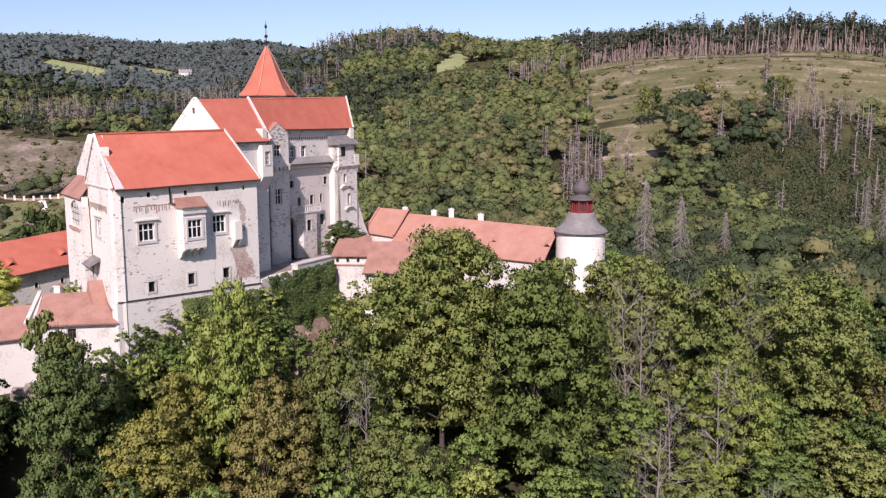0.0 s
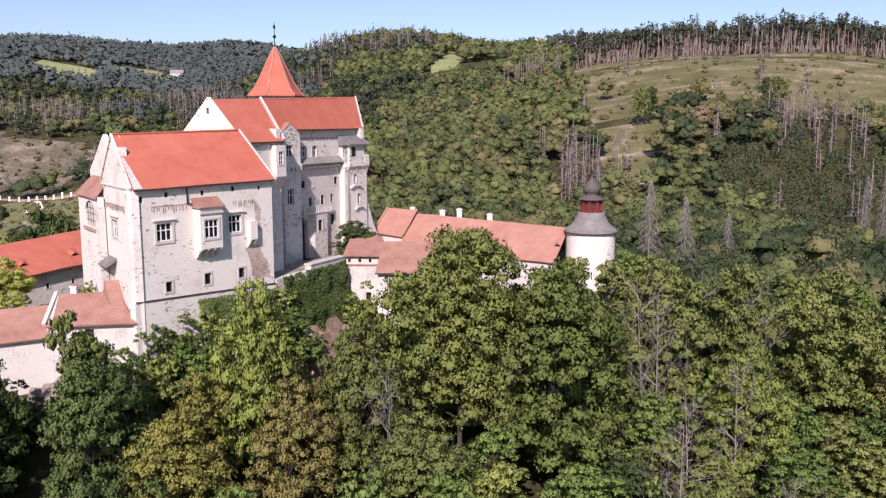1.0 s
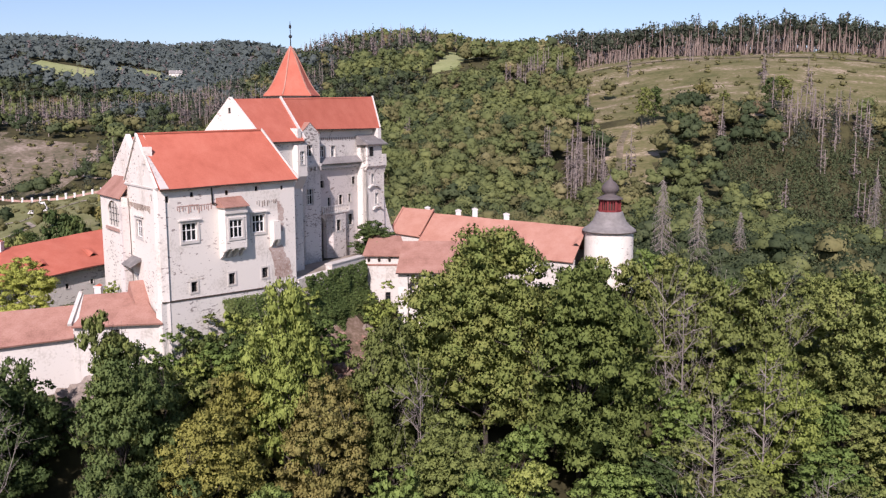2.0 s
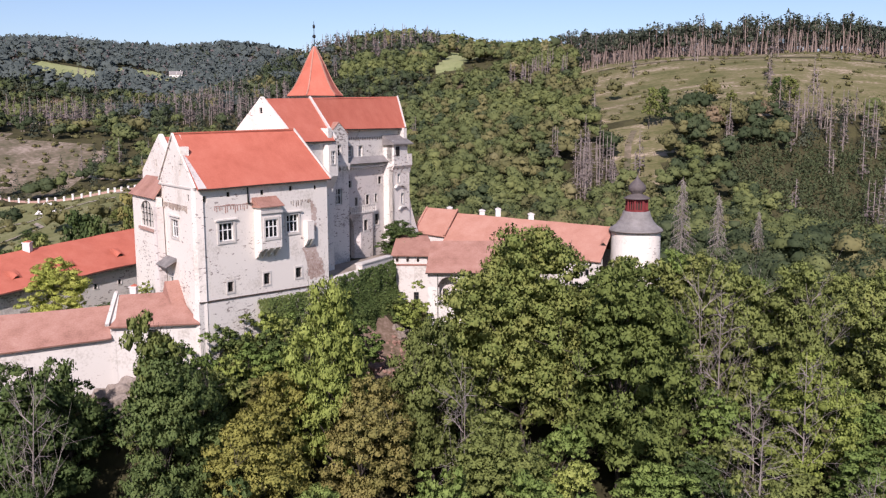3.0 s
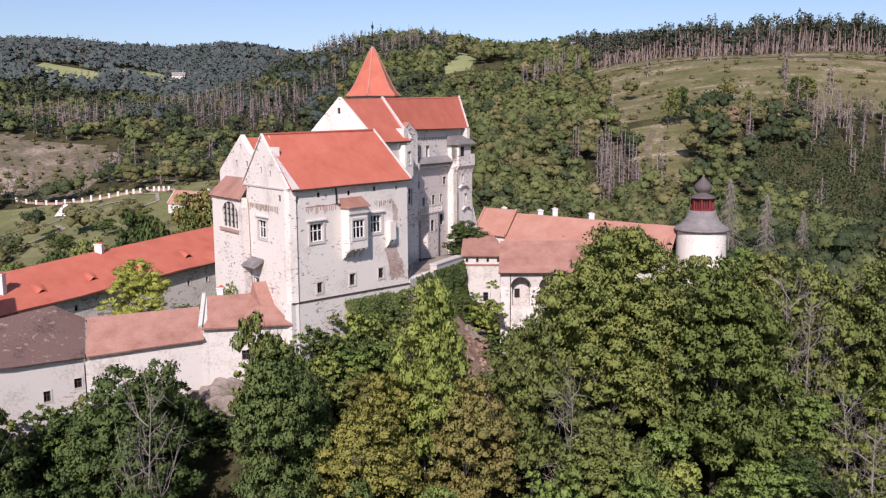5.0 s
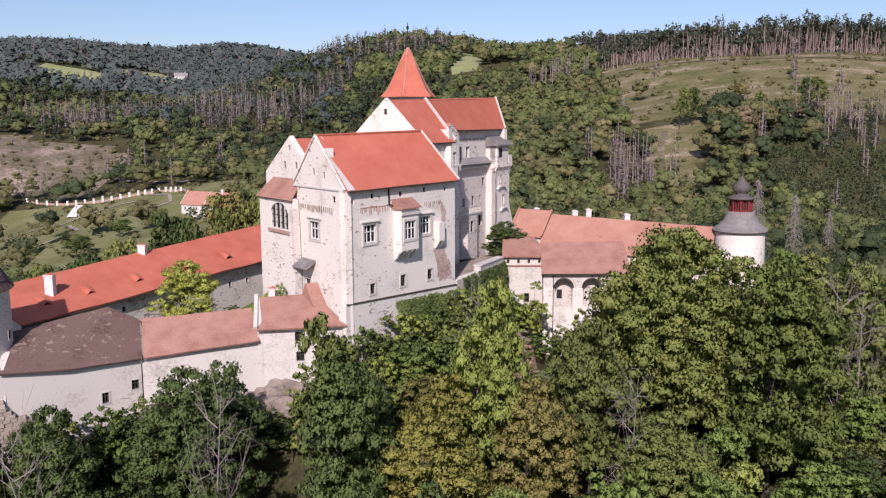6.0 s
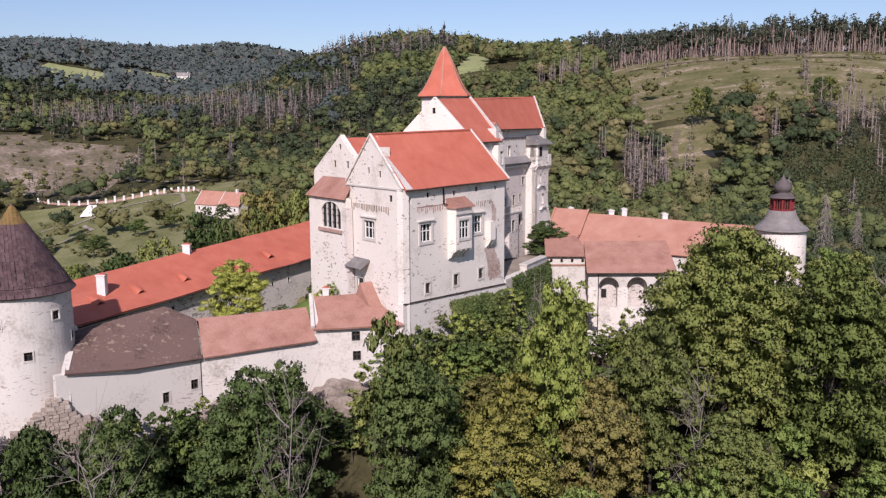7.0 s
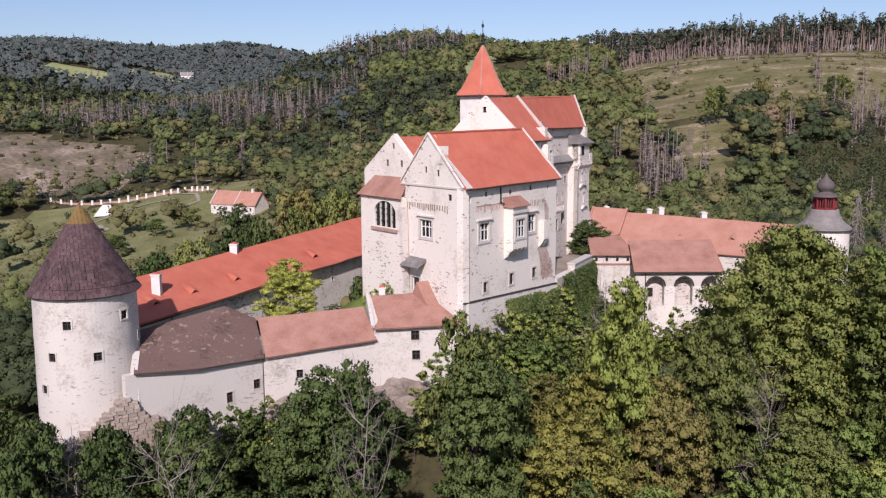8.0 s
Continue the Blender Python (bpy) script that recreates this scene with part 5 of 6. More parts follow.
for (x0, y0), (x1, y1) in zip(line, line[1:]):
    n = 4
    for i in range(n):
        x, y = x0 + (x1 - x0) * i / n, y0 + (y1 - y0) * i / n
        p = on_land(x, y)
        bm = bmesh.new()
        bar(bm, p - Vector((0, 0, 0.5)), p + Vector((0, 0, 2.6 if (x0, i) == (-160, 0) else 1.9)), 0.85)
        part("post", bm, WHITE_PLAIN, fence)
        q = on_land(x0 + (x1 - x0) * (i + 1) / n, y0 + (y1 - y0) * (i + 1) / n)
        bm = bmesh.new()
        bar(bm, p + Vector((0, 0, 0.3)), q + Vector((0, 0, 0.3)), 0.3, 1.2)
        part("wall", bm, BRICK_RED, fence)


def house(at, along, length, depth, eave, rise, label, roof_mat, wall_mat):
    """A plain gabled house: ridge from at in the direction along."""
    F = Frame(at, (at[0] + along[0], at[1] + along[1]))
    z = min(land(*F.p(u, d, 0).xy) for u in (0, length) for d in (-depth / 2, depth / 2))
    h = thing("house", (*F.p(length / 2, 0, 0).xy, z), label, "house", "houses in the valley")
    for a, b in ((F.p(0, depth / 2, 0), F.p(length, depth / 2, 0)), (F.p(length, -depth / 2, 0), F.p(0, -depth / 2, 0))):
        G = Frame(a, b)
        hs = [(u, u + 0.9, z + 1.6, z + 2.8) for u in np.arange(1.5, length - 1.5, 3.0)]
        part("wall", panel(G, 0, length, z - 2, z + eave, hs, thick=0.4), wall_mat, h)
        for q in hs:
            window(h, G, *q, (1, 1), rim=0.1, deep=0.2)
    for a, b in ((F.p(length, depth / 2, 0), F.p(length, -depth / 2, 0)), (F.p(0, -depth / 2, 0), F.p(0, depth / 2, 0))):
        G = Frame(a, b)
        part("wall", panel(G, 0.4, depth - 0.4, z - 2, z + eave + rise, (), [slope((0, z + eave), (depth / 2, z + eave + rise)), slope((depth / 2, z + eave + rise), (depth, z + eave))], thick=0.4), wall_mat, h)
    for s in (1, -1):
        part("roof", slab([F.p(-0.4, s * (depth / 2 + 0.4), z + eave - 0.2), F.p(length + 0.4, s * (depth / 2 + 0.4), z + eave - 0.2), F.p(length + 0.4, 0, z + eave + rise + 0.1), F.p(-0.4, 0, z + eave + rise + 0.1)], 0.2, (6, 3), 0.04), roof_mat, h)
    for u in (0.0, length * 0.55):
        bm = bmesh.new()
        bar(bm, F.p(u, depth / 2 + 0.45, z + eave - 0.05), F.p(u, 0, z + eave + rise + 0.22), 0.3, 0.2)
        part("verge", bm, TRIM, h)
    bm = bmesh.new()
    box(bm, F, length * 0.8, length * 0.8 + 0.8, -0.4, 0.4, z + eave + rise - 0.6, z + eave + rise + 1.2)
    part("chimney", bm, WHITE_PLAIN, h)
    return h


house((-114.7, 331), (18.7, -12), 22, 7.5, 3.8, 4.6, "long garden house with a red tile roof", TILE_ROSE, PLASTER_GREY)
tent = thing("tent", on_land(-164, 350), "white pitched canvas tent on the garden grass", "tent")
tz = land(-164, 350)
FTt = Frame((-168, 348.5), (-160.5, 351))
for side in (1, -1):
    part("canvas", slab([FTt.p(0, 2.6 * side, tz - 0.3), FTt.p(8, 2.6 * side, tz - 0.3), FTt.p(6.4, 0, tz + 3.9), FTt.p(3.4, 0, tz + 3.9)], 0.08, (6, 4), 0.25, 60 + side), WHITE_PLAIN, tent)
for u0, u1 in ((0.1, 3.5), (7.9, 6.3)):
    bm = bmesh.new()
    prism(bm, [FTt.p(u0, -2.5, tz - 0.3), FTt.p(u0, 2.5, tz - 0.3), FTt.p(u1, 0, tz + 3.8)], FTt.u * 0.05)
    part("flap", bm, WHITE_PLAIN, tent)
house((-92, 372), (6, -2), 6, 5, 2.4, 2.2, "small grey house among the trees", SHINGLE_GREY, WHITE_PLAIN)
house((-318, 1062), (14, 2), 15, 9, 5, 4, "white farmhouse on the far fields", SHINGLE_GREY, WHITE_PLAIN)
house((-335, 985), (22, -3), 26, 10, 5, 6, "red roofed barn on the far fields", TILE_ROSE, WHITE_PLAIN)
house((-560, 1620), (26, 2), 28, 12, 10, 6, "white house on the far ridge", SHINGLE_GREY, WHITE_PLAIN)


# ---- trees ----
def ball_mesh(level):
    bm = bmesh.new()
    bmesh.ops.create_icosphere(bm, subdivisions=level, radius=1.0)
    bm.verts.index_update()
    out = np.array([v.co for v in bm.verts]), np.array([[v.index for v in f.verts] for f in bm.faces])
    bm.free()
    return out


BALL = ball_mesh(1)


def leaf_cloud(rng, lobes, count, size, centre, flat=0.6):
    """Leafy lobes (x, y, z, radius): a small dense heart in each and loose folded leaf sprays round it, as points, blades and soft normals."""
    lob = np.array(lobes)
    area = lob[:, 3] ** 2
    which = rng.choice(len(lob), count, p=area / area.sum())
    dirs = rng.normal(size=(count, 3))
    dirs /= np.linalg.norm(dirs, axis=1)[:, None]
    dirs[:, 2] = np.where(dirs[:, 2] < -0.25, -dirs[:, 2], dirs[:, 2])
    wide = np.array([1.3, 1.3, 0.72])
    pos = lob[which, :3] + dirs * (lob[which, 3] * (0.55 + 0.65 * rng.random(count)))[:, None] * wide
    nrm = dirs * 0.5 + rng.normal(size=(count, 3)) * flat
    nrm[:, 2] += 0.4
    nrm /= np.linalg.norm(nrm, axis=1)[:, None]
    side = np.cross(nrm, rng.normal(size=(count, 3)))
    side /= np.linalg.norm(side, axis=1)[:, None]
    along = np.cross(nrm, side)
    s = size * (0.5 + 1.0 * rng.random(count))[:, None]
    v = np.stack([pos - side * s * 0.5 - along * s * 0.3, pos + side * s * 0.55 - along * s * 0.22, pos + along * s * 0.7 - nrm * s * 0.1], 1).reshape(-1, 3)
    out = pos - np.array(centre)
    out /= np.linalg.norm(out, axis=1)[:, None]
    soft = np.repeat(dirs * 0.85 + out * 0.3 + nrm * 0.28, 3, axis=0)
    ball, tris = BALL
    heart = (lob[:, None, :3] + ball[None] * (lob[:, 3, None] * rng.uniform(0.4, 0.72, (len(lob), len(ball))))[:, :, None] * wide)[:, tris].reshape(-1, 3)
    heart_soft = np.tile((ball + (0, 0, -0.1))[tris].reshape(-1, 3), (len(lob), 1))
    v, soft = np.concatenate([v, heart]), np.concatenate([soft, heart_soft])
    soft /= np.linalg.norm(soft, axis=1)[:, None]
    return v, np.arange(len(v)).reshape(-1, 3), soft


def mesh_of(name, v, q, material, soft=None, tint=None):
    """A mesh from points and faces that all have as many corners, with normals and a tint for each point if given."""
    v, q = np.asarray(v, np.float32), np.asarray(q, np.int32)
    me = bpy.data.meshes.new(name)
    n, k = q.shape
    me.vertices.add(len(v))
    me.vertices.foreach_set("co", v.ravel())
    me.loops.add(n * k)
    me.loops.foreach_set("vertex_index", q.ravel())
    me.polygons.add(n)
    me.polygons.foreach_set("loop_start", np.arange(0, n * k, k, dtype=np.int32))
    me.update(calc_edges=True)
    if soft is not None:
        a = me.attributes.new("custom_normal", "FLOAT_VECTOR", "POINT")
        a.data.foreach_set("vector", np.asarray(soft, np.float32).ravel())
    if tint is not None:
        me.attributes.new("tint", "FLOAT", "POINT").data.foreach_set("value", np.asarray(tint, np.float32))
    me.materials.append(material)
    return me


def limb(v, f, p, q, r0, r1, n=5):
    p, q = np.array(p, float), np.array(q, float)
    t = (q - p) / np.linalg.norm(q - p)
    s = np.cross(t, (0.3, 0.9, 0.2))
    s /= np.linalg.norm(s)
    o = np.cross(t, s)
    k = len(v)
    for c, r in ((p, r0), (q, r1)):
        for i in range(n):
            a = 2 * math.pi * i / n
            v.append(c + r * (s * math.cos(a) + o * math.sin(a)))
    for i in range(n):
        j = (i + 1) % n
        f.append((k + i, k + j, k + n + j, k + n + i))


def broad_tree(seed, height, width, leaves, size, bare=0.0, boughs=16, twigs=8):
    """Meshes of a broadleaf tree of that height and crown width: trunk with limbs, and a crown of boughs, each with leafy lobes on it."""
    rng = np.random.default_rng(seed)
    lobes, v, f = [], [], []
    low = height * 0.16
    limb(v, f, (0, 0, -1.5), (0.2, 0.1, low), 0.26, 0.2, 7)
    limb(v, f, (0.2, 0.1, low), (0.0, 0.3, height * 0.7), 0.2, 0.06, 7)
    lean = rng.normal(size=2) * width * 0.06
    for k in range(boughs):
        c = 1 - 1.6 * (k + 0.5) / boughs
        a = k * 2.39996 + rng.random() * 0.8
        s = max(0.0, 1 - abs(c) ** 2.6) ** 0.5 * (0.6 + 0.5 * rng.random()) * (1 + 0.2 * math.sin(2 * a + seed))
        r = width * (0.085 + 0.12 * rng.random())
        x, y = width * 0.34 * s * math.cos(a) + lean[0] * (c + 1), width * 0.34 * s * math.sin(a) + lean[1] * (c + 1)
        z = height * (0.5 + 0.37 * c + 0.15 * (rng.random() - 0.5))
        limb(v, f, (0.1, 0.1, low + max(0, z - low) * 0.5), (x * 0.8, y * 0.8, z - r * 0.3), 0.08, 0.03, 4)
        for i in range(twigs):
            b = i * 2.39996 + rng.random()
            e = 1 - 1.45 * (i + 0.4) / twigs
            q = max(0.0, 1 - e * e) ** 0.5
            px, py, pz = x + r * q * math.cos(b) * 1.1, y + r * q * math.sin(b) * 1.1, z + r * e * 0.85
            lobes.append((px, py, pz, r * (0.3 + 0.3 * rng.random() ** 1.5)))
            if bare and rng.random() < bare:
                for _ in range(5):
                    w = rng.normal(size=3)
                    w[2] = abs(w[2])
                    w = w / np.linalg.norm(w) * r * 0.9
                    limb(v, f, (px, py, pz), (px + w[0], py + w[1], pz + w[2]), 0.035, 0.012, 4)
    return (v, f), leaf_cloud(rng, lobes, leaves, size, (0, 0, height * 0.45))


def dead_tree(seed, height, width):
    """A leafless tree: thin leaning stem, forked limbs and many fine twigs."""
    rng = np.random.default_rng(seed)
    v, f = [], []
    lean = rng.normal(size=2) * 0.6
    mid = (lean[0] * 0.4, lean[1] * 0.4, height * 0.45)
    tip = (lean[0] * 1.4 + rng.normal() * 0.5, lean[1] * 1.4, height)
    limb(v, f, (0, 0, -1.5), mid, 0.15, 0.1, 5)
    limb(v, f, mid, tip, 0.1, 0.02, 5)

    def fork(p, w, r, deep):
        limb(v, f, p, p + w, r, r * 0.5, 3 if deep < 2 else 4)
        if deep:
            for _ in range(4):
                d = w * 0.55 + rng.normal(size=3) * np.linalg.norm(w) * 0.38
                fork(p + w * (0.3 + 0.7 * rng.random()), d, r * 0.55, deep - 1)

    for k in range(15):
        t = 0.3 + 0.65 * k / 15
        a = k * 2.4 + rng.random()
        reach = width / 2 * (1.1 - 0.75 * t) * (0.7 + 0.6 * rng.random())
        base = np.array((lean[0] * t * 1.2, lean[1] * t * 1.2, height * t))
        fork(base, np.array((reach * math.cos(a), reach * math.sin(a), reach * (0.3 + 0.6 * rng.random()))) * 0.7, 0.05, 2)
    return v, f


def dead_spruce(seed, height, width):
    """A bare spruce: straight pole with whorls of thin drooping boughs and hanging twigs."""
    rng = np.random.default_rng(seed)
    v, f = [], []
    limb(v, f, (0, 0, -1.5), (0, 0, height), 0.2, 0.02, 5)
    for k in range(80):
        t = 0.2 + 0.78 * k / 80
        a = k * 2.39996
        r = width / 2 * (1.08 - t) * (0.7 + 0.5 * rng.random())
        p = np.array((0, 0, height * t))
        q = p + (r * math.cos(a), r * math.sin(a), -0.35 * r)
        limb(v, f, p, q, 0.05, 0.02, 3)
        for i in range(7):
            m = p + (q - p) * (0.25 + 0.75 * i / 6)
            limb(v, f, m, m + rng.normal(size=3) * 0.25 + (0, 0, -0.55), 0.03, 0.012, 3)
    return v, f


SHAPES = [broad_tree(s, 15.0, 10.5, n, z, b, g, t) for s, b, n, z, g, t in ((1, 0.03, 60000, 0.17, 40, 10), (2, 0.06, 22000, 0.23, 26, 9), (3, 0.1, 7400, 0.32, 17, 8), (4, 0.05, 7400, 0.32, 20, 7), (5, 0.14, 7400, 0.32, 14, 9), (6, 0.04, 7400, 0.32, 18, 8), (7, 0.0, 2600, 0.47, 9, 6), (8, 0.0, 2600, 0.47, 10, 6))]
TRUNKS = [mesh_of("trunk", *t, BARK) for t, _ in SHAPES]
CROWNS = [mesh_of("crown", c[0], c[1], LEAF["green"], c[2]) for _, c in SHAPES]
SPRUCE = mesh_of("trunk", *dead_spruce(31, 13.0, 7.0), BARK_DEAD)
DEAD = [mesh_of("trunk", *dead_tree(s, 13.0, 7.0), BARK_DEAD) for s in (11, 12, 13)]
WORDS = {"green": "green broadleaf tree on the castle slope", "olive": "olive green broadleaf tree on the slope", "dark": "dark green dense broadleaf tree", "yellow": "yellowing autumn broadleaf tree",
         "turning": "broad green tree with orange tinged top", "bright": "bright yellow green rounded tree in the courtyard", "lime": "bright yellow green leafy tree", "rust": "rusty brown autumn tree", "dead": "bare bleached dead tree", "ivy": "dense green shrub beside the wall"}


def tree(x, y, top, width, kind, shape, turn, base=None, name="tree"):
    """Plants a tree so that its crown ends at the height top."""
    z = land(x, y) if base is None else base
    h = max(2.0, top - z)
    words = WORDS[kind] if name == "tree" else "leafy shrub growing at the castle wall"
    if y > 200:
        words = words.replace("on the castle slope", "on the valley grass").replace("on the slope", "on the valley grass")
    t = thing(name, (x, y, z), words, name, "shrubs at the walls" if name != "tree" else "trees on the castle slope" if y < 200 else "trees in the valley")
    t.rotation_euler = (0, 0, turn)
    if kind == "dead":
        t.scale = (width / 7, width / 7, h / 13)
        o = new("trunk", DEAD[shape % 3])
        o.parent = t
        return t
    t.scale = (width / 10.5, width / 10.5, h / 15)
    if 1 < shape < 6 and width < 5.9:
        shape = 6 + shape % 2
    for name, me in (("trunk", TRUNKS[shape]), ("crown", CROWNS[shape])):
        o = new(name, me)
        o.parent = t
        if name == "crown":
            o.material_slots[0].link = "OBJECT"
            o.material_slots[0].material = LEAF[kind]
    return t


# the large trees in front of the walls: place, top, crown width, kind
LARGE = [(-0.4, 91, 49.6, 16.2, "turning"), (9.5, 86, 45.3, 14, "turning"), (24, 97, 43.5, 11, "olive"), (33.5, 99, 43, 11, "olive"), (44, 100, 42, 12, "olive"), (29.5, 87, 35.5, 9, "lime"),
         (-34.5, 75.5, 40, 9.5, "dark"), (-47.5, 75, 38, 10, "dark"), (-19.7, 80.5, 44.8, 7.6, "lime"), (-10.2, 83.5, 40.3, 8.6, "olive")]
LARGE2 = [(-35.4, 77.4, 43, 6.4, "olive"), (-44.5, 79, 37, 6, "dark"), (16.5, 112, 42.5, 7, "olive"), (27, 116, 41.5, 9, "olive"), (-26, 74, 34, 9, "yellow"), (-17, 79, 35.5, 8, "rust"), (-29, 88, 36, 7, "green"), (-72.5, 71, 36.2, 6, "dark"), (-59, 72.5, 35.5, 6.5, "dark"), (-66, 72, 35, 5.5, "dark"),
          (-5, 76, 33, 9, "olive"), (-59, 71, 34.5, 9, "dark"), (-53, 64, 31, 10, "dark"), (-25.6, 79.5, 36.2, 6.5, "yellow"), (-27.5, 86, 34.4, 6, "rust"), (-14.5, 88, 33.5, 6.5, "rust"), (-3.5, 101, 38.5, 7, "green"), (-76, 71.5, 37.5, 6, "dark"), (-70, 69, 36, 6.5, "dark"), (-64.5, 69.5, 35.5, 6.5, "dark"), (20.5, 116, 41, 6.5, "olive"), (25.5, 118.5, 41.5, 7, "green"), (14.8, 116.5, 39.5, 6, "green")]
NEAR = random.Random(8)
planted = []
for k, (x, y, top, w, kind) in enumerate(LARGE + LARGE2):
    tree(x, y, top, w, kind, 0 if k == 0 else 1 if w > 7.5 else 2 + k % 4, k * 1.3)
    planted.append((x, y, w))
tree(-55.4, 102.6, 43.4, 6.6, "bright", 1, 0.4, 33.4)
# shrubs along the foot of the palace and on the terrace
for k in range(22):
    u, d = -1.5 + k * 1.05, 1.6 + 2.6 * (k % 3) + 0.6 * math.sin(k * 1.7)
    p = FF.p(u, d, 0)
    top = 37.5 + 2.8 * max(0, u) / 20 - 0.5 * (d - 1.6) - (1.2 if u > 11 else 0)
    tree(p.x, p.y, top, 4.4 + 1.4 * ((k * 7) % 5) / 5, ("green", "lime", "olive", "ivy")[k % 4], 2 + k % 4, k * 1.1, min(land(p.x, p.y), top - 3.2), "shrub")
tree(-14.9, 125.6, 45.0, 5.6, "dark", 1, 0.3, 38.4, "shrub")
for x, y, top, w, kind in ((-49.8, 104.5, 37.6, 2.4, "dark"), (-44.8, 101.6, 39.8, 2.6, "bright"), (-43.4, 100.0, 41.2, 2.4, "lime")):
    tree(x, y, top, w, kind, 3, x, 35.5, "shrub")
tree(-20.8, 83.0, 44.0, 6.0, "dead", 0, 1.0)
for k in range(16):
    x, y = -13 + (k * 5.3) % 26, 103.5 + (k * 3.7) % 7
    if x < -5.5:
        continue
    tree(x, y, land(x, y) + 5.5, 4.8, ("olive", "green", "lime", "olive")[k % 4], 2 + k % 4, k * 0.9, None, "shrub")
for x, y, top, w in ((21, 95, 42.5, 6), (26.5, 99, 42, 6), (35, 95, 41, 5.5), (22, 93, 41, 6.5), (28, 84, 36.5, 6), (19, 72, 33, 7), (-45, 71, 37.5, 6), (-58, 68, 35.5, 7), (-68, 70, 35, 6.5), (-7, 79, 36.5, 5.5)):
    tree(x, y, top, w, "dead", int(x) % 3, x)
for _ in range(4000):
    x, y = NEAR.uniform(-108, 82), NEAR.uniform(57, 128)
    e, top = mound(x, y)
    if e < 5.0 or x < -52 - 0.5 * y or x > 16 + 0.55 * y or (y > 100 and -60 < x < 22 and e < 12) or (y > 95 and x < -50):
        continue
    small = e < 9
    w = NEAR.uniform(4.0, 5.5) if small else NEAR.uniform(5.2, 8.6)
    if any(math.hypot(x - a, y - b) < 0.35 * (w + c) for a, b, c in planted):
        continue
    kind = NEAR.choices(("green", "olive", "dark", "yellow", "lime", "rust", "dead"), (38, 28, 10, 6, 9, 3, 6))[0]
    # darker leaves here, partly in place of the shade left of the tower
    if x < -42:
        kind = {"lime": "dark", "yellow": "green", "green": "dark", "olive": "dark"}.get(kind, kind)
    if x > 16:
        kind = {"lime": "olive", "yellow": "green", "green": "dark" if NEAR.random() < 0.4 else "green"}.get(kind, kind)
    h = NEAR.uniform(4, 6.5) if small else NEAR.uniform(10, 14.5)
    if -27 < x < -7 and 82 < y < 113:
        # the bare slope below the gate stays open
        h = min(h, 57.4 - 0.27 * y - land(x, y))
        if h < 2.5:
            continue
        w *= 0.75
    if small and kind == "dead":
        kind = "olive"
    low_down = land(x, y) + h < 60 - 0.46 * y
    tree(x, y, land(x, y) + h, w, kind, (6 + NEAR.randrange(2)) if low_down else 2 + NEAR.randrange(4), NEAR.uniform(0, 6.28))
    planted.append((x, y, w))

for k in range(15):
    u = k / 14
    x, y = -64 + 18 * u, 77.6 + 7.6 * u
    tree(x, y, 32.5 + 0.9 * u + 0.5 * math.sin(k * 2.7), 4.4, ("dark", "green", "dark", "olive", "dark")[k % 5], 2 + k % 4, k * 1.8, None, "shrub")
for k, (x, y, up, w, kind) in enumerate(((-14.6, 117.6, 1.6, 3.0, "ivy"), (-12.8, 117.9, 1.4, 2.8, "ivy"), (-15.6, 115.8, 1.8, 3.2, "ivy"), (-13.6, 115.6, 1.7, 3.2, "green"), (-11.6, 116.4, 1.5, 2.8, "olive"))):
    tree(x, y, land(x, y) + up + 0.8, w, kind, 2 + k % 4, k * 1.4, land(x, y) - 0.8, "shrub")
for k, (x, y, top, w, kind) in enumerate(((-12.4, 111.0, 38.8, 5.0, "lime"), (-9.0, 110.6, 33.2, 4.4, "olive"), (-7.0, 110.2, 34.0, 4.2, "lime"), (-10.8, 109.4, 32.6, 4.0, "green"), (-5.4, 109.8, 35.4, 4.6, "olive"))):
    tree(x, y, top, w, kind, 2 + k % 4, k * 2.1, None, "shrub")
# low growth at the foot of the curtain wall and the round tower
for k in range(22):
    u = k / 21
    x, y = -76 + 40 * u + 1.2 * math.sin(k * 2.3), 72.5 + 14.5 * u + 1.0 * math.sin(k * 1.9)
    tree(x, y, land(x, y) + 4.2 + 1.6 * math.sin(k * 3.1), 4.2, ("dark", "green", "dark", "olive", "dark")[k % 5], 2 + k % 4, k * 0.8, None, "shrub")

# bare spruces behind the pavilion
for x, y, top, w in ((39.6, 168, 48.5, 8.5), (45.8, 165, 45.5, 8), (58, 176, 41, 6), (101, 205, 47, 6), (108, 210, 48, 6)):
    t = tree(x, y, top, w, "dead", 0, x)
    t.children[0].data = SPRUCE

# trees and bushes of the valley garden
for k, (x, y, h, w, kind) in enumerate(((-103, 309, 7, 6, "dark"), (-111, 318, 6, 5, "dark"), (-117, 300, 7, 7, "olive"), (-128, 292, 6, 7, "green"), (-140, 285, 5, 6, "olive"), (-150, 300, 4, 5, "dark"), (-125, 318, 4, 4, "olive"), (-135, 272, 7, 8, "dark"), (-160, 292, 5, 6, "olive"))):
    tree(x, y, land(x, y) + h, w, kind, 2 + k % 4, k * 1.7)

# trees close behind the court wing
for k, (x, y, top, w, kind) in enumerate(((-62, 153, 49.0, 11.5, "rust"), (-53, 150, 49.5, 9.5, "olive"), (-46, 156, 51.5, 11, "dark"), (-70, 150, 44, 9, "dark"), (-77, 148, 41.2, 8, "olive"), (-84, 151, 38.2, 9, "dark"), (-66, 145, 44, 7, "dark"), (-58, 145, 45, 7, "olive"), (-92, 152, 36, 8, "olive"))):
    tree(x, y, top, w, kind, 2 + k % 4, k * 1.3)

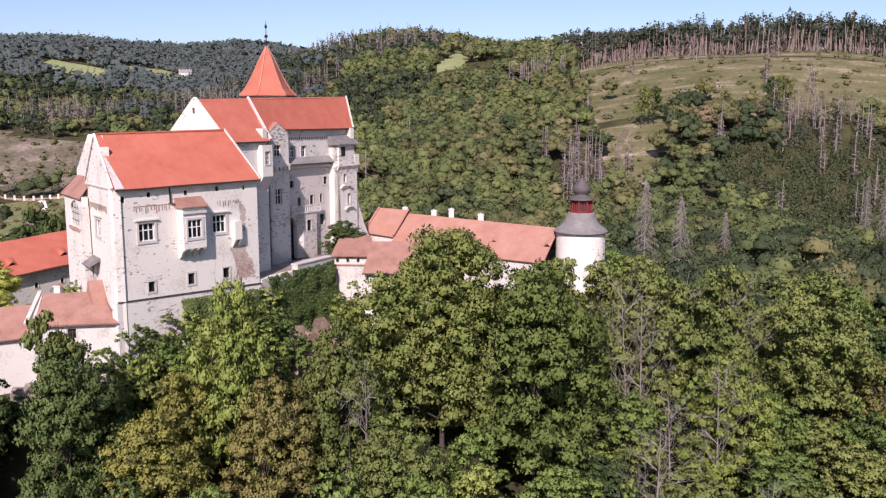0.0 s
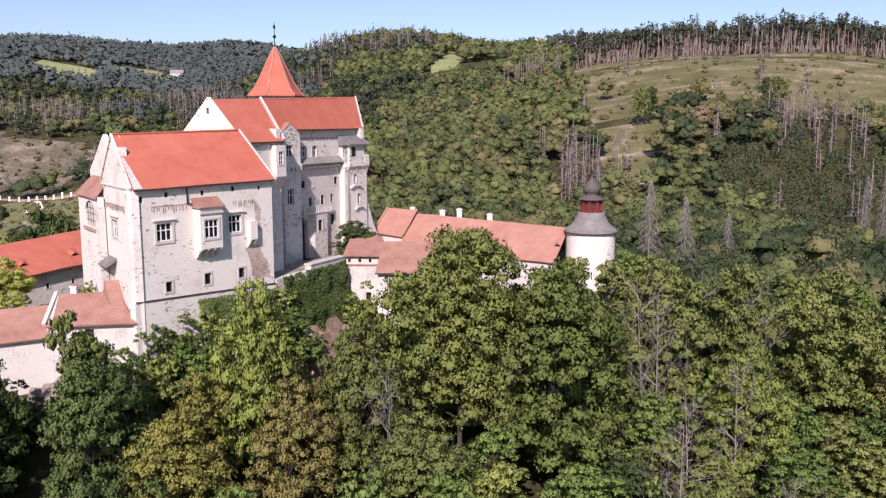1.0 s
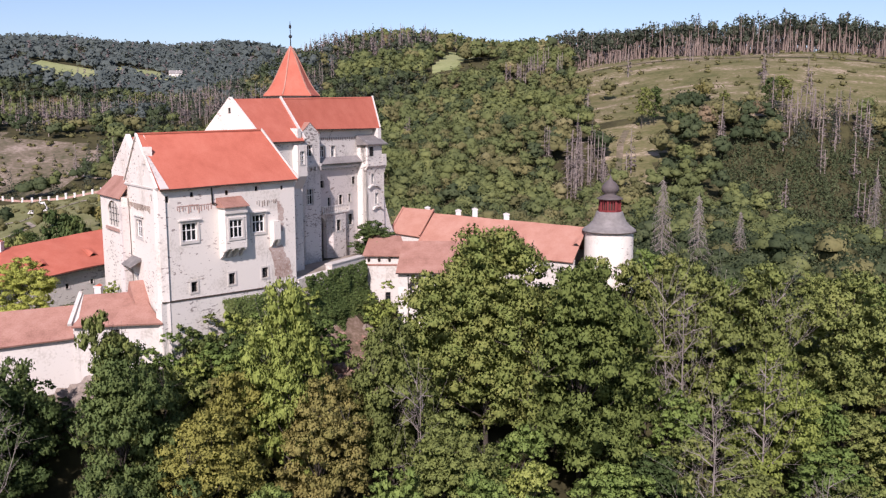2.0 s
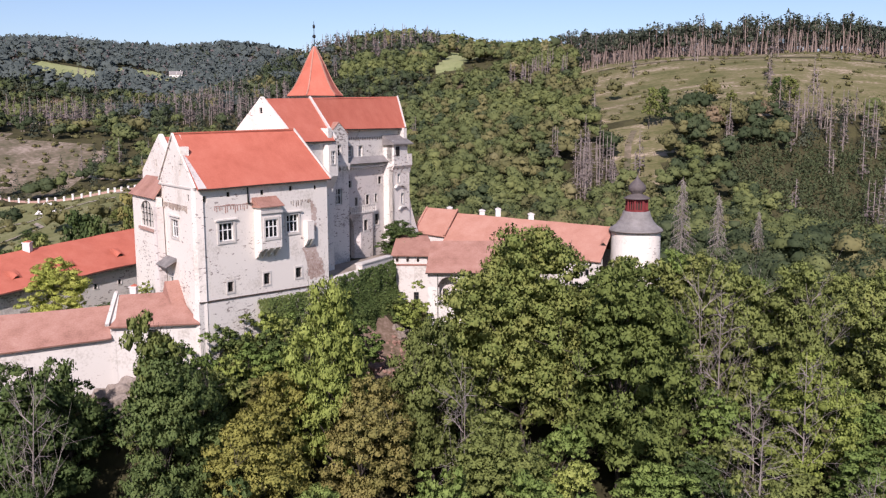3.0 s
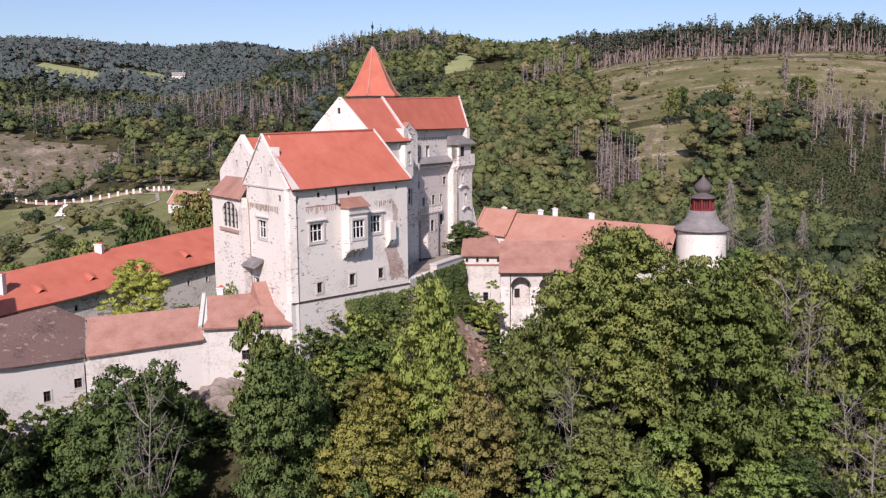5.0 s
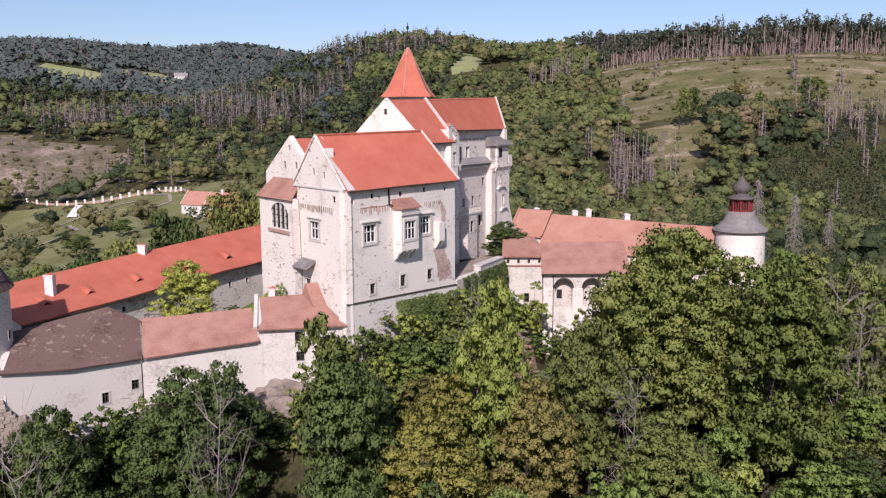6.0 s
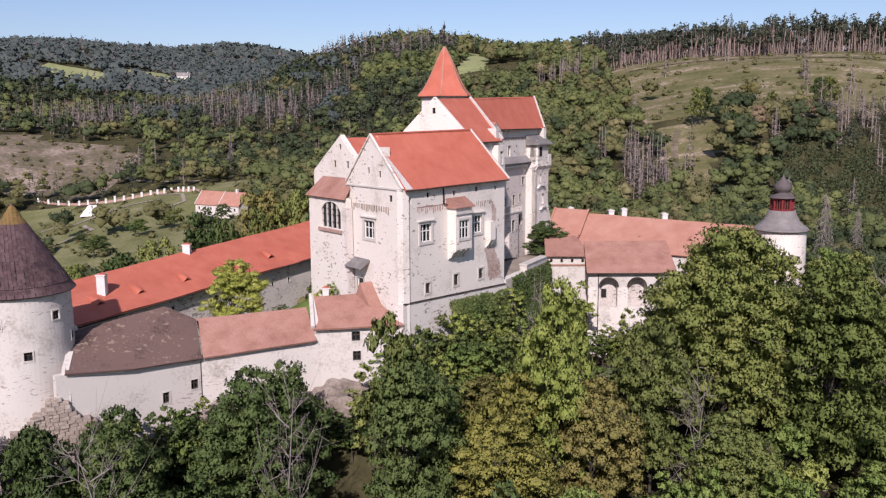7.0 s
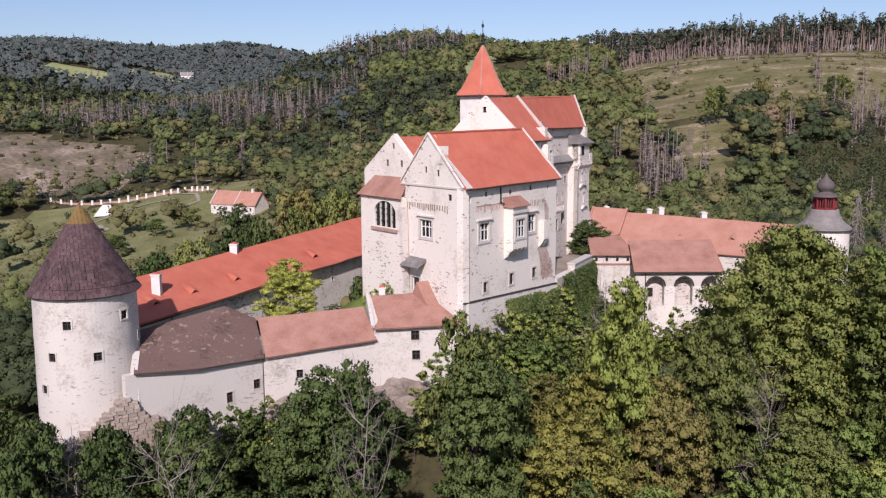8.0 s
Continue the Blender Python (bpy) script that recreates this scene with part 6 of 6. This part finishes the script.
# single trees on the hill meadow
for k, (x, y, h, w, kind) in enumerate(((82, 362, 18, 7, "olive"), (88, 364, 17, 6, "dark"), (104, 372, 11, 5, "olive"), (113, 380, 12, 5, "rust"), (121, 376, 11, 5, "olive"), (139, 372, 16, 6, "dark"), (147, 376, 15, 8, "olive"), (97, 352, 9, 7, "dark"))):
    tree(x, y, land(x, y) + h, w, kind, 2 + k % 4, k * 2.0)


def ivy_sheet(F, spans, label):
    """A bulging coat of ivy on a wall. spans: (u0, u1, z0, z1, sprays)."""
    rng = np.random.default_rng(17)
    out = []
    for u0, u1, z0, z1, count in spans:
        u, z = rng.uniform(u0, u1, count), rng.uniform(z0, z1, count)
        for a, b in zip(u, z):
            n = noise.noise(Vector((a * 0.5, b * 0.5, 1.0)))
            edge = min(a - u0, u1 - a, z1 - b) + 0.9 * noise.noise(Vector((a * 0.9, b * 0.9, 4.0)))
            if edge < 0:
                continue
            d = 0.25 + 0.55 * (n + 0.5) + 0.25 * rng.random() + 0.12 * (z1 - b)
            p = np.array(F.p(a, d, b))
            nr = np.array(F.n) + rng.normal(size=3) * 0.45 + (0, 0, 0.55)
            nr /= np.linalg.norm(nr)
            s = np.cross(nr, rng.normal(size=3))
            s /= np.linalg.norm(s)
            l = np.cross(nr, s)
            k = rng.uniform(0.2, 0.36)
            out += [p - s * k * 0.5, p - l * k * 0.45 - nr * k * 0.1, p + s * k * 0.5, p + l * k * 0.45 - nr * k * 0.1]
    me = mesh_of("ivy", np.array(out), np.arange(len(out)).reshape(-1, 4), LEAF["ivy"])
    return tagged(new("ivy", me), label, "ivy")


ivy_sheet(FTe, [(0.4, 14.6, 30.5, 40.3, 16000)], "thick green ivy over the terrace wall")
ivy_sheet(FF, [(8.0, 20.6, 31.5, 39.4, 9000)], "green ivy climbing the palace plinth")


def outcrop(x, y, z, size, seed, material, label):
    """A broken, angular rock with flat facets."""
    bm = bmesh.new()
    bmesh.ops.create_icosphere(bm, subdivisions=4, radius=1.0)
    for v in bm.verts:
        p = v.co.copy()
        n = 0
        for k, w in ((1.3, 0.35), (2.9, 0.2), (6.0, 0.1)):
            cell = noise.cell_vector(p * k + Vector((seed, 0, 0)))
            n += w * (noise.noise(p * k + Vector((seed, 3, 0))) + 0.5 * (cell.x - 0.5))
        v.co = Vector((p.x * size[0], p.y * size[1], p.z * size[2])) * (1 + n)
    bmesh.ops.translate(bm, verts=bm.verts, vec=(x, y, z))
    return tagged(part("rock", bm, material), label, "rock")


outcrop(-20.4, 103.6, 28.6, (3.8, 2.2, 3.0), 1, ROCK_RED, "reddish broken rock face below the ivy")
outcrop(-14.6, 113.5, 29.0, (3.0, 2.0, 3.0), 2, ROCK, "grey broken rock below the gate")
footing = thing("rubble_footing", (-67, 77, 24), "rubble stone footing of tower and curtain wall", "wall")
FS = Frame((-71.0, 75.3), (-62.0, 79.6))
for k in range(30):
    # courses of rough stones that step back as they rise towards the joint of tower and wall
    z0 = 24 + 0.36 * k
    u, end_u = (-0.5, 9.5) if z0 < 30 else (-0.5 + 1.25 * (z0 - 30), 9.5 - 0.95 * (z0 - 30))
    rs = random.Random(k)
    u += rs.uniform(-0.4, 0.3)
    while u < end_u:
        w, q = rs.uniform(0.35, 0.95), 0.75 - 0.02 * k + rs.uniform(-0.07, 0.07)
        bm = bmesh.new()
        prism(bm, [FS.p(u, -1.6, z0), FS.p(u + w * 0.97, -1.6, z0), FS.p(u + w * 0.96, q, z0 + rs.uniform(0, 0.05)), FS.p(u + w * 0.04, q + rs.uniform(-0.08, 0.08), z0)], (0, 0, 0.34))
        part("stone", bm, RUBBLE, footing)
        u += w
outcrop(-41.5, 88.3, 29.0, (4.5, 2.2, 3.4), 4, ROCK, "pale rock below the gatehouse wall")
outcrop(-52.0, 84.5, 28.0, (6.0, 2.4, 3.6), 5, ROCK, "pale rock below the curtain wall")

scree_v, scree_f = [], []
SCR = random.Random(14)
for _ in range(420):
    x, y = SCR.uniform(-24, -12), SCR.uniform(95, 112)
    if zone(x, y) != 5 or mound(x, y)[0] < 0.3:
        continue
    r = SCR.uniform(0.12, 0.5) * SCR.uniform(0.5, 1.2)
    k0, z = len(scree_v), land(x, y)
    ball, tris = BALL
    scree_v += [(x + r * p[0] * SCR.uniform(0.7, 1.3), y + r * p[1] * SCR.uniform(0.7, 1.3), z + r * p[2] * SCR.uniform(0.6, 1.0)) for p in ball]
    scree_f += [tuple(int(i) + k0 for i in t) for t in tris]
tagged(raw("scree", scree_v, scree_f, ROCK_RED), "loose reddish stones on the bare slope", "stones", kind="stuff")


# ---- woods on the hills ----
def species(x, y):
    """Which tree grows at a place on the hills, or none."""
    n1 = noise.noise(Vector((x * 0.011, y * 0.011, 7.0)))
    n2 = noise.noise(Vector((x * 0.04, y * 0.04, 3.0)))
    n3 = noise.noise(Vector((x * 0.025 + y * 0.02, y * 0.012, 9.0)))
    z = zone(x, y)
    r = WOOD.random()
    if z == 1:
        if y > 500 + 8 * n2 and x > 60:
            return "pine"
        return "bush" if r < (0.55 if n2 > 0.0 else 0.28) else "olive" if r < 0.57 and n2 > 0.15 else "dead" if r > 0.99 else None
    if z == 2:
        if 318 < y < 380 and x < -108:
            return "bush" if r < 0.5 else None
        return ("bush" if r < 0.55 else "olive" if r < 0.63 else "dark" if r < 0.66 else None) if y < 500 and x < -60 else None
    if z in (5, 6):
        return None
    if z == 3:
        return "bush" if r < 0.7 + 0.5 * n2 else None
    if x < -60 and 372 < y < 500:
        return "bush" if r < 0.42 else "dark" if r < 0.62 else "needle" if r < 0.76 else "green" if r < 0.9 else "olive" if r < 0.96 else "dead"
    if x > 85 and 520 <= y < 640:
        return "pine" if r < 0.85 else "dead"
    if x > 104 + 10 * n2 and 225 < y < 335:
        return "spruce" if r < 0.95 else "dead"
    if x > 72 and 205 < y < 325:
        return "fresh" if r < 0.25 else "bush" if r < 0.4 else "green" if r < 0.75 else "dark"
    if 60 < x < 135 and 325 <= y < 400:
        return "dark" if r < 0.5 else "olive" if r < 0.86 else "rust" if r < 0.93 else "dead"
    if -8 < x < 36 and 530 < y < 600:
        return "bush" if y > 556 else "green"
    if -75 < x < 2 and 660 < y < 770 and n2 > -0.3:
        return "dead" if r < 0.6 else "needle"
    if 36 < x < 66 and 480 < y < 530:
        return "dead" if r < 0.75 else "olive"
    if -300 < x < -190 and 462 < y < 520:
        return "dead" if r < 0.8 else "needle"
    if 40 < x < 60 and 300 < y < 350:
        return "dead" if r < 0.85 else "olive"
    if 135 < x < 175 and 300 < y < 372:
        return "dead" if r < 0.6 else "needle"
    # from here on most trees take the haze-tinted blue
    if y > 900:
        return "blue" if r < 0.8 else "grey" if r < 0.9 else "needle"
    if -330 < x < -70 and 500 < y < 880:
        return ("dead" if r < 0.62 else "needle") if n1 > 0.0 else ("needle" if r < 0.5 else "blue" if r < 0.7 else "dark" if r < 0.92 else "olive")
    if y > 420 and x < 0 and n1 < -0.1:
        return "needle" if r < 0.5 else "dark" if r < 0.8 else "green"
    if y < 196:
        return "dark" if r < 0.8 else "green" if r < 0.9 else "olive"
    if n3 > 0.14:
        return "fresh" if r < 0.7 else "green"
    if n2 > 0.22:
        return "dark" if r < 0.55 else "green"
    if n2 < -0.26:
        return "olive" if r < 0.7 else "yellow" if r < 0.8 else "rust" if r < 0.84 else "green"
    return "green" if r < 0.62 else "olive" if r < 0.88 else "dark" if r < 0.975 else "rust" if r < 0.985 else "dead"


def crown_far(rng, kind, x, y, z, sprays, h, w, lobes=3):
    """One far tree, a crown of several leafy lobes with loose sprays on them: points and soft normals."""
    inner = None
    if kind in ("spruce", "needle"):
        t = rng.random(sprays) ** 1.3
        a = rng.random(sprays) * 6.283
        rr = (1 - t) * w * 0.5 * (0.7 + 0.5 * rng.random(sprays)) + 0.1
        pos = np.stack([x + rr * np.cos(a), y + rr * np.sin(a), z + h * (0.06 + 0.92 * t)], 1)
        nrm = np.stack([np.cos(a), np.sin(a), np.full(sprays, 0.8)], 1)
        size = w * 1.45 / math.sqrt(sprays) * (0.55 + 0.9 * (1 - t))
    elif kind == "pine":
        d = rng.normal(size=(sprays, 3))
        d /= np.linalg.norm(d, axis=1)[:, None]
        pos = np.array((x, y, z + h * 0.82)) + d * np.array((w * 0.42, w * 0.42, h * 0.17)) * rng.random(sprays)[:, None] ** 0.4
        nrm = d + (0, 0, 0.4)
        size = np.full(sprays, w * 1.5 / math.sqrt(sprays))
    else:
        mid, half = np.array((x, y, z + h * 0.55)), np.array((w * 0.5, w * 0.5, h * 0.45))
        c = rng.normal(size=(lobes, 3))
        c /= np.linalg.norm(c, axis=1)[:, None]
        c[:, 2] = np.abs(c[:, 2]) * 1.1 - 0.25
        c[0] = (0.1, 0.0, -0.1)
        reach = rng.uniform(0.45, 0.8, lobes)
        reach[0] = 0.1
        r = rng.uniform(0.19, 0.31, lobes) * w * (1.25 if lobes < 4 else 1.0)
        r[0] = (0.5 if lobes == 1 else 0.36) * min(w, h)
        c = mid + c * half * reach[:, None]
        which = rng.choice(lobes, sprays, p=r ** 2 / (r ** 2).sum())
        d = rng.normal(size=(sprays, 3))
        d /= np.linalg.norm(d, axis=1)[:, None]
        d[:, 2] = np.where(d[:, 2] < -0.3, -d[:, 2], d[:, 2])
        wide = np.array((1.15, 1.15, 0.85))
        pos = c[which] + d * (r[which] * rng.uniform(0.68, 1.28, sprays))[:, None] * wide
        nrm = d * 0.8 + (pos - mid) / half * 0.35 + (0, 0, 0.15)
        size = w * 1.12 / math.sqrt(sprays) * rng.uniform(0.4, 1.25, sprays)
        ball, tris = BALL
        inner = (c[:, None] + ball[None] * (r[:, None] * rng.uniform(0.45, 0.9, (lobes, len(ball))))[:, :, None] * wide)[:, tris].reshape(-1, 3)
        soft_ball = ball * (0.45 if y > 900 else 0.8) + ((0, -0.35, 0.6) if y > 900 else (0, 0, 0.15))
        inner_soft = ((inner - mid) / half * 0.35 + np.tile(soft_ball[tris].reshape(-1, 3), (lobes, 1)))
    # normals tilted up and forward, so far crowns shade flatly
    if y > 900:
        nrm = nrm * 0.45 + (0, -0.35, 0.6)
    nrm = nrm / np.linalg.norm(nrm, axis=1)[:, None]
    own = nrm + rng.normal(size=(sprays, 3)) * 0.45
    own /= np.linalg.norm(own, axis=1)[:, None]
    side = np.cross(own, rng.normal(size=(sprays, 3)))
    side /= np.linalg.norm(side, axis=1)[:, None]
    along = np.cross(own, side)
    s = np.asarray(size)[:, None]
    soft = nrm * 0.95 + own * 0.16
    soft /= np.linalg.norm(soft, axis=1)[:, None]
    v = np.stack([pos - side * s * 0.55 - along * s * 0.3, pos + side * s * 0.6 - along * s * 0.22, pos + along * s * 0.62 - own * s * 0.1], 1).reshape(-1, 3)
    soft = np.repeat(soft, 3, axis=0)
    return (v, soft) if inner is None else (np.concatenate([v, inner]), np.concatenate([soft, inner_soft]))


WOOD = random.Random(21)
wrng = np.random.default_rng(5)
cloud = {k: [] for k in ("blue", "grey", "fresh", "green", "olive", "dark", "yellow", "rust", "needle", "spruce", "pine", "bush")}
poles_v, poles_f, dead_v, dead_f = [], [], [], []


def far_dead(v, f, x, y, z, h):
    limb(v, f, (x, y, z - 1), (x + WOOD.uniform(-0.4, 0.4), y, z + h), 0.2 + y * 0.0002, 0.05 + y * 0.0001, 4)
    for k in range(9 if y < 420 else 5):
        zz = z + h * WOOD.uniform(0.3, 0.97)
        a = WOOD.uniform(0, 6.28)
        r = (1.05 - (zz - z) / h) * 2.6 + 0.5
        limb(v, f, (x, y, zz), (x + r * math.cos(a), y + r * math.sin(a), zz - 0.15 * r), 0.07 + y * 0.00012, 0.03 + y * 0.00005, 4)


bands = ((126, 250, 6.4, 400, 9), (250, 420, 6.6, 190, 7), (420, 620, 7.6, 80, 5), (620, 900, 9, 36, 3), (900, 1400, 10, 10, 1), (1400, 2300, 15, 7, 1))
for y0, y1, step, sprays, lobes in bands:
    y = y0
    while y < y1:
        x = -52 - 0.49 * y
        while x < 14 + 0.53 * y:
            px, py = x + WOOD.uniform(-0.42, 0.42) * step, y + WOOD.uniform(-0.42, 0.42) * step
            x += step
            e, top = mound(px, py)
            if py < 175 and e < 11:
                continue
            kind = species(px, py)
            if kind is None:
                continue
            z = land(px, py)
            big = step / 6.0
            if kind == "bush":
                cloud["bush"].append(crown_far(wrng, "bush", px, py, z - 0.6, max(10, sprays // 4), WOOD.uniform(0.9, 2.8), WOOD.uniform(1.6, 5.0), 3))
            elif kind == "dead":
                far_dead(dead_v, dead_f, px, py, z, WOOD.uniform(11, 18))
                cloud["grey"].append(crown_far(wrng, "needle", px, py, z + 2, sprays // 2, WOOD.uniform(9, 14), WOOD.uniform(3, 4.5) * max(1, big * 0.9)))
                if WOOD.random() < 0.6:
                    qx, qy = px + WOOD.uniform(-2, 2), py + WOOD.uniform(-2, 2)
                    far_dead(dead_v, dead_f, qx, qy, land(qx, qy), WOOD.uniform(9, 17))
            elif kind == "pine":
                for qx, qy in ((px, py), (px + 3.6, py + 2.5), (px - 1.5, py + 4.5)):
                    if noise.noise(Vector((qx * 0.06, qy * 0.06, 11.0))) < (-0.12 if qy < 545 else -0.6):
                        continue
                    h = WOOD.choice((12, 17, 20, 22, 24)) * WOOD.uniform(0.85, 1.1) * min(0.97, 0.68 + max(0, qx - 85) / 240)
                    z = land(qx, qy)
                    limb(poles_v, poles_f, (qx, qy, z - 1), (qx + WOOD.uniform(-1.8, 1.8), qy, z + h * 0.92), 0.27, 0.12, 4)
                    cloud["pine"].append(crown_far(wrng, "pine", qx, qy, z, sprays // 2, h, WOOD.uniform(3.2, 7)))
            elif kind == "spruce":
                for qx, qy in ((0.0, 0.0), (0.5, 0.45), (0.5, 0.0), (0.0, 0.5)):
                    qx, qy = px + step * qx, py + step * qy
                    cloud["spruce"].append(crown_far(wrng, "spruce", qx, qy, land(qx, qy), 56, WOOD.uniform(5, 9), WOOD.uniform(2.6, 3.6)))
            elif kind in ("needle", "grey"):
                cloud[kind].append(crown_far(wrng, "needle", px, py, z, sprays, WOOD.uniform(11, 19), WOOD.uniform(4.5, 6.5) * max(1, big * 0.9)))
            else:
                cloud[kind].append(crown_far(wrng, kind, px, py, z - 1.0, sprays, WOOD.uniform(8, 15) * (1 if big < 1.6 else 1.1), step * WOOD.uniform(0.95, 1.7), lobes))
        y += step
STUFF = {"fresh": "light green young woods on the slope", "blue": "far hill woods coloured with bluish haze", "grey": "grey brown twigs of dead spruces on the hills", "green": "green broadleaf woods on the hillsides", "olive": "olive green broadleaf woods on the hills", "dark": "dark green dense woods on the hills", "yellow": "yellowing trees among the woods", "rust": "rusty autumn trees among the woods",
         "needle": "dark conifer woods on the far hills", "spruce": "young dense spruce plantation on a slope", "pine": "dark pine crowns along the hilltop", "bush": "low scattered bushes on grass slopes"}
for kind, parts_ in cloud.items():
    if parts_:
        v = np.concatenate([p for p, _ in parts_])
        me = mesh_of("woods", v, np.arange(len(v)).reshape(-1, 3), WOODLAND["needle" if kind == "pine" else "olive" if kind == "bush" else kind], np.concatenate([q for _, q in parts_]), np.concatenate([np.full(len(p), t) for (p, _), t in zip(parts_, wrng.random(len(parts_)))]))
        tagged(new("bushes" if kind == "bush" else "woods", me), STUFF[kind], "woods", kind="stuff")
tagged(new("dead_woods", mesh_of("dead_woods", dead_v, dead_f, BARK_FAR)), "bare grey dead spruces standing on the hills", "dead trees", kind="stuff")
tagged(new("pine_trunks", mesh_of("pine_trunks", poles_v, poles_f, BARK_PINE)), "tall bare pale pine trunks on the hilltop", "tree trunks", kind="stuff")
